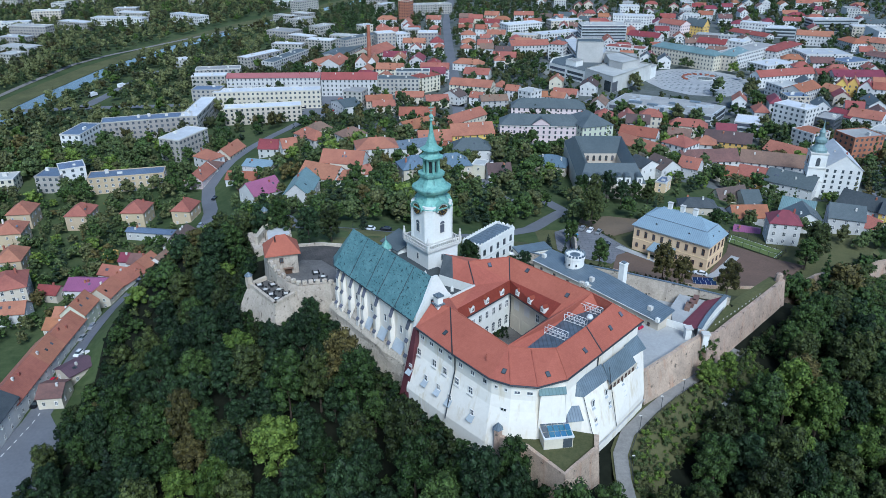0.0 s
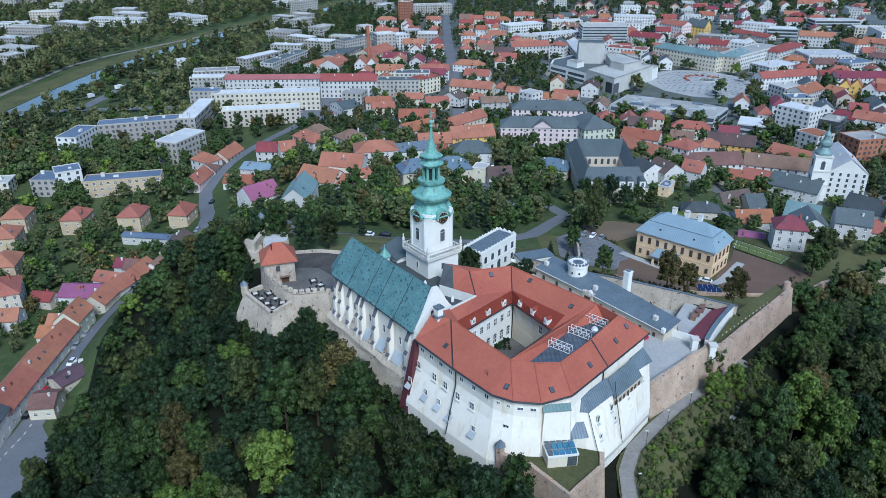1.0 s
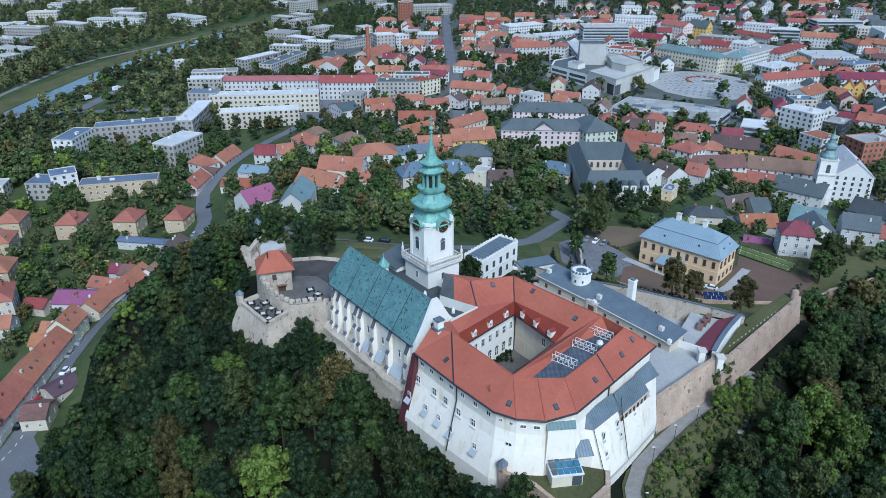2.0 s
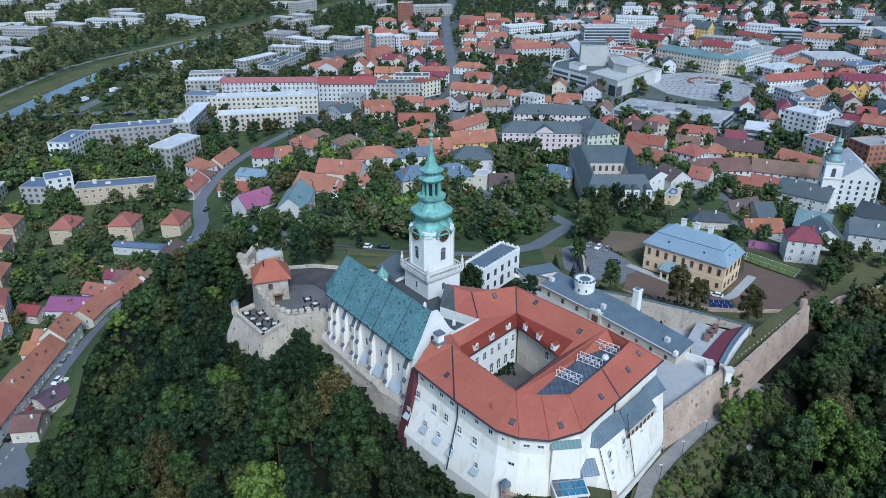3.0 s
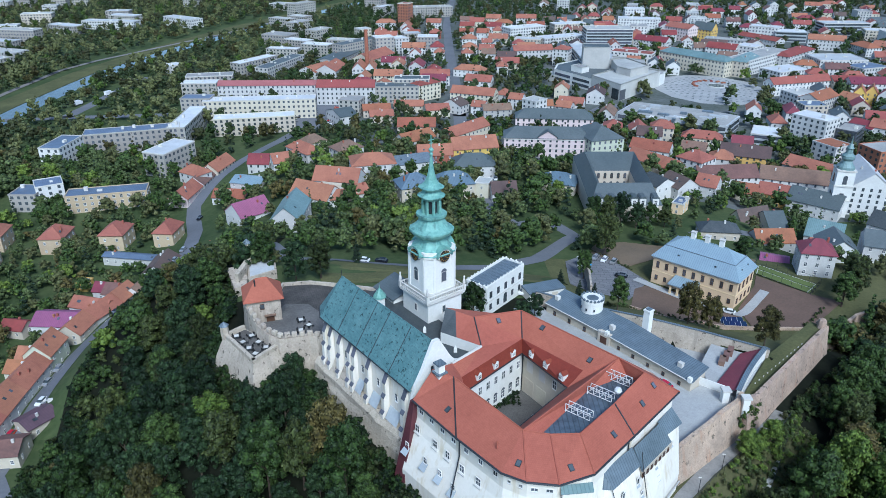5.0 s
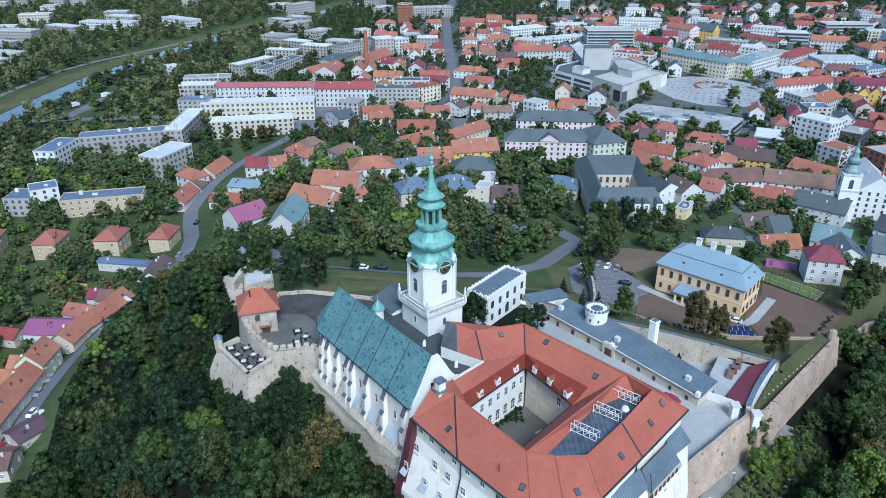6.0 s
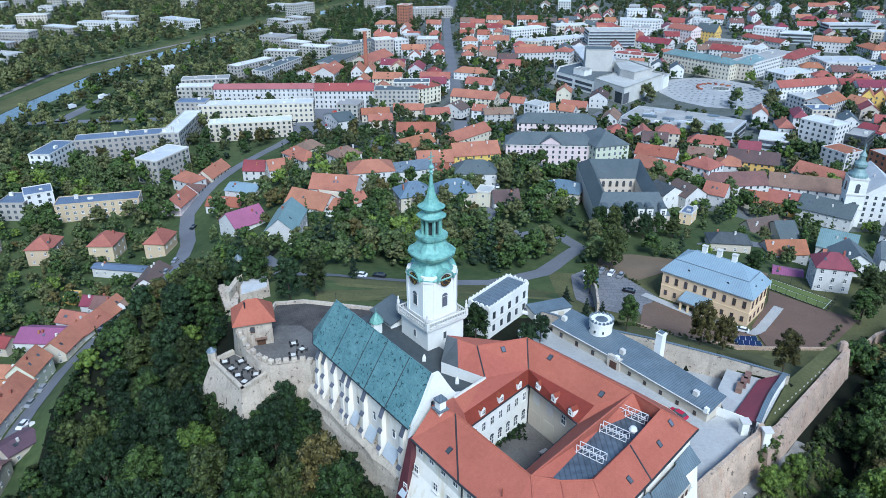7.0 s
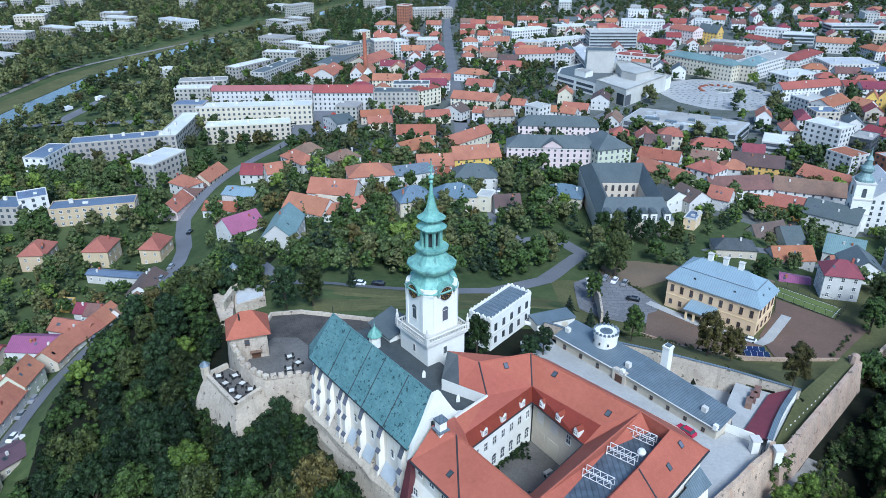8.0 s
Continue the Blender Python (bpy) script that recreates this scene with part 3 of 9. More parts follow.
    part("rock_base", bm, PALE_STONE, church, "weathered rubble base wall")
    # low aisle with a dark sheet roof between nave and tower
    aisle = [uv_at(o, 6.2, -0.6), uv_at(o, 11.6, -0.6), uv_at(o, 13.5, 12), uv_at(o, 13.5, 36), uv_at(o, 5.6, 36)]
    part("aisle", prism(aisle, 33, 50.2), [PLASTER], church)
    part("aisle_roof", prism(aisle, 50.21, 50.6), DARK_ROOF, church, "dark grey sheet-metal aisle roof")
    for a, b in ((8.5, 4.0), (8.0, 14.0)):
        bm = bmesh.new()
        loft(bm, [turned(0.5, 50.6, 4, *uv_at(o, a, b)), turned(0.5, 51.4, 4, *uv_at(o, a, b)), turned(0.08, 52.1, 4, *uv_at(o, a, b))])
        part("roof_lantern", bm, PLASTER, church)
    # small copper-roofed stair turret beside the ridge
    c = uv_at(o, 6.4, 29)
    bm = bmesh.new()
    loft(bm, [turned(1.25, 48, 8, *c), turned(1.25, 53.2, 8, *c)])
    turret = part("stair_turret", bm, PLASTER, church)
    bm = bmesh.new()
    loft(bm, [turned(1.6, 53.2, 8, *c), turned(1.5, 53.5, 8, *c), turned(0.45, 55.0, 8, *c), turned(0.12, 55.4, 8, *c), turned(0.04, 56.6, 8, *c)])
    part("turret_roof", bm, VERDIGRIS, turret, "verdigris copper cap")
    bm = prism([uv_at(o, 9.5, 28), uv_at(o, 15, 28), uv_at(o, 15, 35.5), uv_at(o, 9.5, 35.5)], 33, 51.6)
    part("sacristy", bm, PLASTER, church)
    bm = bmesh.new()
    loft(bm, [[(*uv_at(o, a, b), z + lift) for a, b, z in ((9.0, 27.5, 51.6), (15.3, 27.5, 53.6), (15.3, 36, 53.6), (9.0, 36, 51.6))] for lift in (0.02, 0.25)])
    bmesh.ops.recalc_face_normals(bm, faces=bm.faces)
    part("sacristy_roof", bm, SLATE, church, "dark slate lean-to roof")


def clock(parent, x, y, z, yaw):
    m = pose(x, y, z, 0, 0, yaw)
    bm = bmesh.new()
    loft(bm, [[(1.35 * math.cos(a), d, 1.35 * math.sin(a)) for a in np.linspace(0, 2 * math.pi, 24, endpoint=False)] for d in (0.0, -0.12)])
    bmesh.ops.recalc_face_normals(bm, faces=bm.faces)
    dial = part("clock_dial", bm, BLACK_DIAL, parent, "round black clock dial with gilt numerals")
    dial.matrix_basis = m
    for k in range(12):
        a = k * math.pi / 6
        bar = part("numeral", boxed(-0.07, 0.07, -0.18, -0.125, 0.85, 1.2), GOLD, dial)
        bar.matrix_basis = Matrix.Rotation(a, 4, "Y")
    for a, r in ((2.2, 0.95), (0.6, 0.65)):
        bar = part("clock_hand", boxed(-0.06, 0.06, -0.24, -0.19, -0.2, r), GOLD, dial)
        bar.matrix_basis = Matrix.Rotation(a, 4, "Y")


def bell_tower():
    c = (-2.85, 167.3)
    yaw = 37.8
    tower = thing("bell_tower", pose(*c, 0, 0, 0, yaw), "white baroque bell tower with a tiered verdigris copper spire", "tower")
    h = 4.7
    part("lower_stage", boxed(-h, h, -h, h, 32, 55.6), PLASTER, tower)
    bm = bmesh.new()
    for z0, z1, r in ((55.0, 55.4, h + 0.25), (55.4, 55.9, h + 0.55)):
        box(bm, -r, r, -r, r, z0, z1)
    part("cornice", bm, TRIM, tower)
    # balustrade round the gallery
    r = h + 0.4
    for i in range(4):
        side = Matrix.Rotation(i * math.pi / 2, 4, "Z")
        bm = bmesh.new()
        box(bm, -r, r, -r - 0.12, -r + 0.12, 56.0, 56.25, side)
        box(bm, -r, r, -r - 0.14, -r + 0.14, 57.05, 57.25, side)
        for k in range(15):
            x = -r + 0.5 + (2 * r - 1) * k / 14
            box(bm, x - 0.1, x + 0.1, -r - 0.09, -r + 0.09, 56.25, 57.05, side)
        part("balustrade", bm, TRIM, tower)
        post = bmesh.new()
        box(post, -r - 0.3, -r + 0.3, -r - 0.3, -r + 0.3, 55.9, 57.5, side)
        part("corner_post", post, TRIM, tower)
        urn = bmesh.new()
        centre = side @ Vector((-r, -r, 0))
        loft(urn, [turned(q, z, 8, centre.x, centre.y) for q, z in ((0.2, 57.5), (0.36, 57.9), (0.3, 58.5), (0.16, 58.8), (0.2, 59.3), (0.05, 59.6))])
        part("stone_figure", urn, TRIM, tower, "weathered stone figure on the corner post")
    # upper stage with chamfered corners
    w, k = 4.25, 3.0
    plan = [(-k, -w), (k, -w), (w, -k), (w, k), (k, w), (-k, w), (-w, k), (-w, -k)]
    part("upper_stage", prism(plan, 55.9, 66.8), PLASTER, tower)
    part("plinth_band", prism([(x * 1.03, y * 1.03) for x, y in plan], 55.92, 57.4), TRIM, tower)
    part("string_course", prism([(x * 1.04, y * 1.04) for x, y in plan], 62.0 + 3.6, 66.0), TRIM, tower)
    for i in range(4):
        turn = Matrix.Rotation(i * math.pi / 2, 4, "Z")
        f = turn @ Vector((0, -w - 0.02, 0))
        ob = put_window(tower, f.x, f.y, 59.4, i * 90, 1.5, 2.5, TRIM, (0, 0), True)
        ob.name = "belfry_opening"
        p = turn @ Vector((0, -w - 0.06, 0))
        # arched hood over the dial
        bm = bmesh.new()
        ring = [(1.75 * math.cos(a), 1.75 * math.sin(a)) for a in np.linspace(-0.2, math.pi + 0.2, 13)]
        loft(bm, [[(x, -w - d, 65.6 + z) for x, z in ring] for d in (-0.6, 0.35)])
        bmesh.ops.transform(bm, matrix=turn, verts=bm.verts)
        bmesh.ops.recalc_face_normals(bm, faces=bm.faces)
        part("clock_gable", bm, PLASTER, tower)
        bm = bmesh.new()
        inner = [(1.75 * math.cos(a), 1.75 * math.sin(a)) for a in np.linspace(0.0, math.pi, 13)]
        outer = [(2.15 * math.cos(a), 2.15 * math.sin(a) + 0.05) for a in np.linspace(0.0, math.pi, 13)]
        band = outer + inner[::-1]
        loft(bm, [[(x, -w - d, 65.6 + z) for x, z in band] for d in (-2.4, 0.6)])
        bmesh.ops.transform(bm, matrix=turn, verts=bm.verts)
        bmesh.ops.recalc_face_normals(bm, faces=bm.faces)
        part("clock_hood", bm, VERDIGRIS, tower, "arched verdigris copper hood")
        q = turn @ Vector((0, -w - 0.37, 0))
        clock(tower, q.x, q.y, 65.7, i * 90)
        for s in (-1, 1):
            bm = bmesh.new()
            box(bm, s * 2.55 - 0.35, s * 2.55 + 0.35, -w - 0.16, -w + 0.1, 57.4, 65.6)
            bmesh.ops.transform(bm, matrix=turn, verts=bm.verts)
            part("pilaster", bm, PLASTER, tower)
    for i in (0, 3):
        turn = Matrix.Rotation(i * math.pi / 2, 4, "Z")
        f = turn @ Vector((0.3 if i else -0.3, -h - 0.02, 0))
        put_window(tower, f.x, f.y, 52.0, i * 90, 0.9, 1.8, TRIM, (0, 0))

    def tier(name, rows, mat, n=16, square=0.5, label=""):
        bm = bmesh.new()
        loft(bm, [turned(r, z, n, 0, 0, square) for z, r in rows])
        bmesh.ops.recalc_face_normals(bm, faces=bm.faces)
        return part(name, bm, mat, tower, label)

    tier("skirt_roof", ((65.9, 4.95), (66.15, 5.0), (66.5, 4.45), (67.1, 3.85), (67.9, 3.3), (68.7, 2.95), (69.1, 2.95)), VERDIGRIS, 16, 0.35)
    tier("skirt_moulding", ((68.9, 2.95), (69.0, 3.3), (69.2, 3.3), (69.3, 3.0)), VERDIGRIS, 16, 0.35)
    tier("onion_roof", ((69.2, 3.1), (69.5, 3.8), (70.0, 4.35), (70.6, 4.6), (70.9, 4.55), (71.1, 4.2), (71.5, 3.6), (72.1, 3.1), (72.8, 2.7), (73.6, 2.45)), VERDIGRIS, 16, 0.35, "bulging streaked copper onion roof")
    tier("lantern_gallery", ((73.5, 2.5), (73.7, 3.0), (74.1, 3.1), (74.4, 3.1), (74.4, 2.8)), VERDIGRIS, 16, 0.4)
    for i in range(8):
        a = math.pi / 8 + i * math.pi / 4
        x, y = 1.85 * math.cos(a), 1.85 * math.sin(a)
        part("lantern_post", boxed(x - 0.24, x + 0.24, y - 0.24, y + 0.24, 74.3, 78.4), VERDIGRIS, tower)
    tier("lantern_core", ((74.2, 1.2), (78.4, 1.2)), DARK_METAL, 8, 0)
    tier("lantern_band", ((77.5, 2.02), (78.4, 2.02)), VERDIGRIS, 8, 0)
    tier("lantern_roof", ((78.2, 2.7), (78.45, 2.8), (78.9, 2.1), (79.4, 1.75), (79.9, 1.6)), VERDIGRIS, 16, 0.35)
    tier("bulb", ((79.8, 1.65), (80.1, 2.5), (80.35, 2.6), (80.7, 2.0), (81.2, 1.45), (81.9, 1.15)), VERDIGRIS, 16, 0.35)
    tier("spire", ((81.8, 1.2), (83.2, 0.8), (85.0, 0.45), (87.2, 0.2)), VERDIGRIS, 8, 0.2)
    tier("ball", tuple((88.3 + 0.5 * math.sin(a), max(0.02, 0.55 * math.cos(a))) for a in np.linspace(-1.5, 1.5, 7)), VERDIGRIS, 12, 0)
    tier("knob", ((87.0, 0.2), (87.2, 0.4), (87.5, 0.4), (87.9, 0.12)), VERDIGRIS, 12, 0)
    bm = bmesh.new()
    box(bm, -0.08, 0.08, -0.08, 0.08, 88.6, 91.4)
    box(bm, -0.75, 0.75, -0.07, 0.07, 90.3, 90.48)
    box(bm, -0.45, 0.45, -0.07, 0.07, 89.6, 89.75)
    part("cross", bm, VERDIGRIS, tower)


# ---- the bishop's palace ----
EAVE, COURT = 50.0, 39.0
OUTER = [(-5.4, 135.0), (2.5, 124.5), (9.6, 116.2), (13.3, 114.2), (18.2, 113.6), (24.0, 116.0), (32.4, 125.1), (43.8, 137.4)]
YARD = [(13.2, 128.4), (24.8, 140.2), (16.5, 152.5), (4.2, 139.2)]


def palace():
    home = thing("palace", HOME, "large white palace with red tiled roofs round an inner court", "palace")
    # outer wall, upright above and battered below
    foot = [(-8.2, 131.6), (0.6, 121.6), (8.4, 113.4), (12.7, 111.8), (18.4, 111.4), (25.0, 113.4), (33.5, 123.0), (45.0, 135.5)]
    back = [(41.0, 143.0), (36.5, 147.6), (20.8, 163.2), (4.0, 158.0), (-1.0, 141.0)]
    bm = bmesh.new()
    loft(bm, [[(x, y, z) for x, y in ring + back] for ring, z in ((foot, 22.0), (foot, 36.0), ([along(f, o, 0.8) for f, o in zip(foot, OUTER)], 43.5), (OUTER, 46.0), (OUTER, EAVE + 0.2))], cap=False)
    part("outer_wall", bm, LIMEWASH, home, "white limewashed wall with rain stains")
    # roof planes
    A, B, C, D, E, F, G, H = [(x + dx, y + dy, EAVE) for (x, y), (dx, dy) in zip(OUTER, ((-0.7, -0.5), (-0.6, -0.5), (-0.5, -0.7), (-0.2, -0.8), (0.1, -0.9), (0.4, -0.8), (0.7, -0.6), (0.9, -0.3)))]
    FI, r2, r3, r4, I = (13.2, 122.0, 53.4), (17.7, 120.9, 53.4), (22.8, 121.1, 53.4), (30.2, 128.9, 53.6), (37.4, 136.8, 54.6)
    RB, BC, WU, RL, RV = (33.6, 141.3, 54.8), (16.3, 158.1, 55.5), (6.1, 154.2, 56.2), (1.6, 136.3, 54.0), (-2.4, 138.4, 54.2)
    T1, T2, T3 = (16.9, 123.2, 51.9), (26.9, 135.2, 51.9), (35.0, 139.7, 51.9)
    i2, i3, i4, iI = (18.3, 122.2, 51.9), (22.4, 122.4, 51.9), (29.4, 129.7, 51.9), (36.6, 137.6, 51.9)
    cf, cr, cc, cl = (*YARD[0], 48.6), (23.7, 139.4, 49.2), (16.1, 151.2, 49.2), (4.1, 138.3, 49.2)
    bc, br, bl, P1, P2 = (16.1, 152.2, 52.2), (26.8, 140.9, 52.2), (3.2, 139.0, 52.0), (7.4, 148.4, 52.8), (1.4, 141.9, 53.2)
    Q1, Q2, Q3 = (20.8, 163.2, 50.5), (36.5, 147.6, 50.2), (41.0, 143.0, 50.0)
    planes = {
        "roof_slope": ([A, B, RL, RV], [B, C, FI, RL], [C, D, FI], [D, E, r2, FI], [E, F, r3, r2], [F, G, r4, r3], [G, H, I, r4], [FI, T1, T2, RB], [RB, T2, T3], [RB, T3, iI, I], [RL, FI, cf, cl], [FI, RB, cr, cf],
                       [BC, bc, br, RB], [WU, P1, bl, bc], [WU, bc, BC], [P1, P2, bl], [P2, RV, RL, bl], [BC, RB, Q2, Q1], [RB, I, Q3, Q2], [I, H, Q3], [FI, r2, T1], [RL, cl, bl], [WU, BC, Q1], [RB, br, cr]),
        "mansard": ([bc, cc, cr, br], [bl, cl, cc, bc]),
        "terrace": ([T1, i2, i3, i4, T2], [T2, i4, iI, T3]),
        "terrace_kerb": ([r2, r3, i3, i2], [r3, r4, i4, i3], [r4, I, iI, i4], [r2, i2, T1]),
    }
    for name, loops in planes.items():
        for loop in loops:
            bm = bmesh.new()
            poly(bm, loop)
            bm.normal_update()
            if sum(f.normal.z for f in bm.faces) < 0:
                bmesh.ops.reverse_faces(bm, faces=bm.faces)
            part(name, bm, {"mansard": TILE_STEEP, "terrace": TERRACE_SHEET}.get(name, TILE), home)
    # clay ridge caps and dark joints
    for line in ((FI, RB), (FI, r2), (r2, r3), (r3, r4), (r4, I), (I, H), (RL, FI), (FI, D), (r2, E), (r3, F), (BC, RB), (RB, I), (WU, BC), (RL, RV)):
        pipe("ridge_tiles", [(x, y, z + 0.04) for x, y, z in line], 0.13, TILE, home)
    for line in ((RL, B), (r4, G), (bc, BC), (P1, WU)):
        pipe("roof_joint", [(x, y, z + 0.05) for x, y, z in (along(line[0], line[1], 0.0), line[1])], 0.14, DARK_METAL, home)
    pipe("gutter", [(x, y, z - 0.1) for x, y, z in (A, B, C, D, E, F, G, H)], 0.2, DARK_METAL, home)
    pipe("parapet_cap", [P1, P2], 0.3, TRIM, home)
    # inner court walls
    for i in range(4):
        (x0, y0), (x1, y1) = YARD[i], YARD[(i + 1) % 4]
        bm = bmesh.new()
        poly(bm, [(x1, y1, COURT - 1), (x0, y0, COURT - 1), (x0, y0, 50.0 if i in (1, 2) else 48.7), (x1, y1, 50.0 if i in (1, 2) else 48.7)])
        part("court_wall", bm, CREAM if i == 1 else PLASTER, home)
    pipe("downpipe", [(16.5, 152.3, COURT), (16.5, 152.3, 48.6)], 0.12, DARK_METAL, home)
    cc2, cl2, cr2 = YARD[2], YARD[3], YARD[1]
    wall_windows(home, cl2, cc2, 45.4, 7, 1.1, 1.9, None, (1, 1), 0.02)
    wall_windows(home, cl2, cc2, 40.6, 7, 1.3, 1.9, None, (1, 1), 0.02, True)
    # painted blind panels and niches on the back wall of the court
    yaw = math.degrees(math.atan2(cr2[1] - cc2[1], cr2[0] - cc2[0]))
    for k in (0.16, 0.42):
        bm = boxed(-0.95, 0.95, -0.05, 0.0, 0, 2.6)
        ob = part("blind_panel", bm, TRIM, home)
        ob.matrix_basis = pose(*along(cc2, cr2, k), 44.9, 0, 0, yaw)
        ob = part("niche", boxed(-1.5, 1.5, -0.05, 0.0, 0, 3.4), CREAM, home)
        ob.matrix_basis = pose(*along(cc2, cr2, k), 39.6, 0, 0, yaw)
    for k in (0.68, 0.92):
        put_window(home, *along(cc2, cr2, k), 45.3, yaw, 1.2, 2.1)
    for p, q in ((cl, cc), (cc, cr), (cf, cr), (cl, cf)):
        pipe("court_gutter", [p, q], 0.16, DARK_METAL, home)
    # dormers on the mansard slopes
    for p, q, ks, z in ((cl, cc, (0.22, 0.52, 0.84), 49.45), (cc, cr, (0.2, 0.52, 0.86), 49.45)):
        yaw = math.degrees(math.atan2(q[1] - p[1], q[0] - p[0]))
        for k in ks:
            x, y, _ = along(p, q, k)
            dormer = part("dormer", boxed(-0.6, 0.6, -0.05, 1.3, 0, 1.35), PLASTER, home, "white dormer with a red gabled roof")
            dormer.matrix_basis = pose(x, y, z + 0.35, 0, 0, yaw)
            bm = bmesh.new()
            poly(bm, [(-0.72, -0.15, 1.33), (0, -0.15, 2.0), (0, 1.4, 2.0), (-0.72, 1.4, 1.33)])
            poly(bm, [(0.72, -0.15, 1.33), (0.72, 1.4, 1.33), (0, 1.4, 2.0), (0, -0.15, 2.0)])
            part("dormer_roof", bm, TILE_STEEP, dormer)
            bm = bmesh.new()
            poly(bm, [(-0.62, -0.06, 1.35), (0.62, -0.06, 1.35), (0, -0.06, 1.92)])
            part("dormer_gable", bm, PLASTER, dormer)
            put_window(dormer, 0, -0.07, 0.3, 0, 0.8, 0.95)
    # skylights
    for a, b, c, ka, kb in ((A, B, RL, 0.75, 0.35), (C, D, FI, 0.6, 0.3), (E, F, r3, 0.2, 0.3), (F, G, r4, 0.45, 0.4), (G, H, I, 0.12, 0.45), (G, H, I, 0.7, 0.6), (WU, BC, bc, 0.35, 0.25), (BC, RB, br, 0.1, 0.25), (BC, RB, br, 0.8, 0.55)):
        p = Vector(along(a, b, ka))
        p = p + (Vector(c) - p) * kb
        nrm = (Vector(b) - Vector(a)).cross(Vector(c) - Vector(a)).normalized()
        if nrm.z < 0:
            nrm = -nrm
        u = (Vector(b) - Vector(a)).normalized()
        v = nrm.cross(u)
        m = Matrix((u, v, nrm)).transposed().to_4x4()
        m.translation = p
        sky_light = part("skylight", boxed(-0.45, 0.45, -0.6, 0.6, -0.02, 0.14), DARK_METAL, home)
        sky_light.matrix_basis = m
        part("pane", boxed(-0.36, 0.36, -0.5, 0.5, 0.141, 0.16), GLASS, sky_light)
    # steel trusses across the sunken terrace
    for c in ((23.4, 127.4), (28.3, 132.6), (32.6, 137.2)):
        a, b = Vector((c[0] - 1.9, c[1] + 1.5, 52.2)), Vector((c[0] + 1.9, c[1] - 1.5, 52.2))
        truss = part("truss", boxed(0, 0.1, 0, 0.1, 0, 0.1), WHITE_METAL, home, "white lattice steel truss on the roof terrace")
        up = Vector((0, 0, 1.4))
        for j, line in enumerate(([a, b], [a + up, b + up], [a, a + up], [b, b + up], [a, along(a + up, b + up, 0.25)], [along(a, b, 0.25), along(a + up, b + up, 0.25)], [along(a, b, 0.25), along(a + up, b + up, 0.5)], [along(a, b, 0.5), along(a + up, b + up, 0.5)], [along(a, b, 0.5), along(a + up, b + up, 0.75)], [along(a, b, 0.75), along(a + up, b + up, 0.75)], [along(a, b, 0.75), b + up])):
            pipe("truss_bar", line, 0.065, WHITE_METAL, truss)
            pipe("truss_bar", [Vector(p) + Vector((0.75, 0.85, 0)) for p in line], 0.065, WHITE_METAL, truss)
        truss.data = mesh_of("truss", boxed(a.x - 0.1, a.x + 0.1, a.y - 0.1, a.y + 0.1, 51.9, 52.2), WHITE_METAL)
    # stack beside the nave gable
    bm = bmesh.new()
    box(bm, -0.7, 0.7, -0.7, 0.7, 52.0, 56.2, pose(-1.0, 137.4, 0, 0, 0, 37.8))
    chimney = part("chimney", bm, PLASTER, home)
    bm = bmesh.new()
    box(bm, -1.1, 1.1, -1.1, 1.1, 54.2, 54.5, pose(-1.0, 137.4, 0, 0, 0, 37.8))
    box(bm, -0.9, 0.9, -0.9, 0.9, 56.2, 56.5, pose(-1.0, 137.4, 0, 0, 0, 37.8))
    part("chimney_cap", bm, SEAM_GREY, chimney)
    pipe("vent_pipe", [(8.7, 119.6, 51.6), (8.7, 119.6, 53.2)], 0.14, TILE, home)
    bm = bmesh.new()
    loft(bm, [turned(r, z, 12, 31.5, 132.2) for z, r in ((53.4, 0.05), (53.5, 0.5), (54.0, 0.75), (54.5, 0.5), (54.6, 0.05))])
    part("satellite_dish", bm, WHITE_METAL, home)
    # link wing towards the tower
    L1, L2, W1 = (0.2, 156.8, 57.0), (-0.9, 153.2, 53.2), (2.4, 151.3, 53.1)
    for loop, mat in (([W1, (7.4, 148.4, 52.9), WU, along(L1, WU, 0.35)], TILE), ([L2, W1, along(L1, WU, 0.35), L1], DARK_ROOF), ([L1, WU, Q1, (2, 163, 52.5)], TILE)):
        bm = bmesh.new()
        poly(bm, loop)
        bm.normal_update()
        if bm.faces[:][0].normal.z < 0:
            bmesh.ops.reverse_faces(bm, faces=bm.faces)
        part("link_roof", bm, mat, home)
    bm = bmesh.new()
    poly(bm, [(-0.9, 153.2, 46), (7.4, 148.4, 46), (7.4, 148.4, 52.9), (-0.9, 153.2, 53.2)])
    part("link_wall", bm, PLASTER, home)
    # windows of the outer wall
    ring = OUTER
    rows = ((0, 1, 47.4, 4, 1.3, 1.0), (1, 2, 47.4, 3, 1.1, 1.1), (2, 3, 47.6, 2, 0.7, 0.7), (3, 4, 47.4, 2, 1.2, 0.8), (4, 5, 47.2, 2, 1.3, 0.9))
    for i, j, z, n, w, hh in rows:
        wall_windows(home, ring[i], ring[j], z, n, w, hh, None, (1, 0))
    lower = [along(f, o, 0.78) for f, o in zip(foot, OUTER)]
    for i, j, ks, z in ((0, 1, (0.1, 0.52, 0.8), 43.6), (1, 2, (0.12, 0.5), 43.2), (2, 3, (0.7,), 42.2), (4, 5, (0.3,), 42.2)):
        for k in ks:
            p, q = lower[i], lower[j]
            yaw = math.degrees(math.atan2(q[1] - p[1], q[0] - p[0]))
            put_window(home, *along(p, q, k), z, yaw, 1.25, 1.7, FRAME, (1, 1))
            part("window_sill", boxed(-0.85, 0.85, -0.4, 0.1, -0.3, -0.1), TRIM, home).matrix_basis = pose(*along(p, q, k), z, 0, 0, yaw)
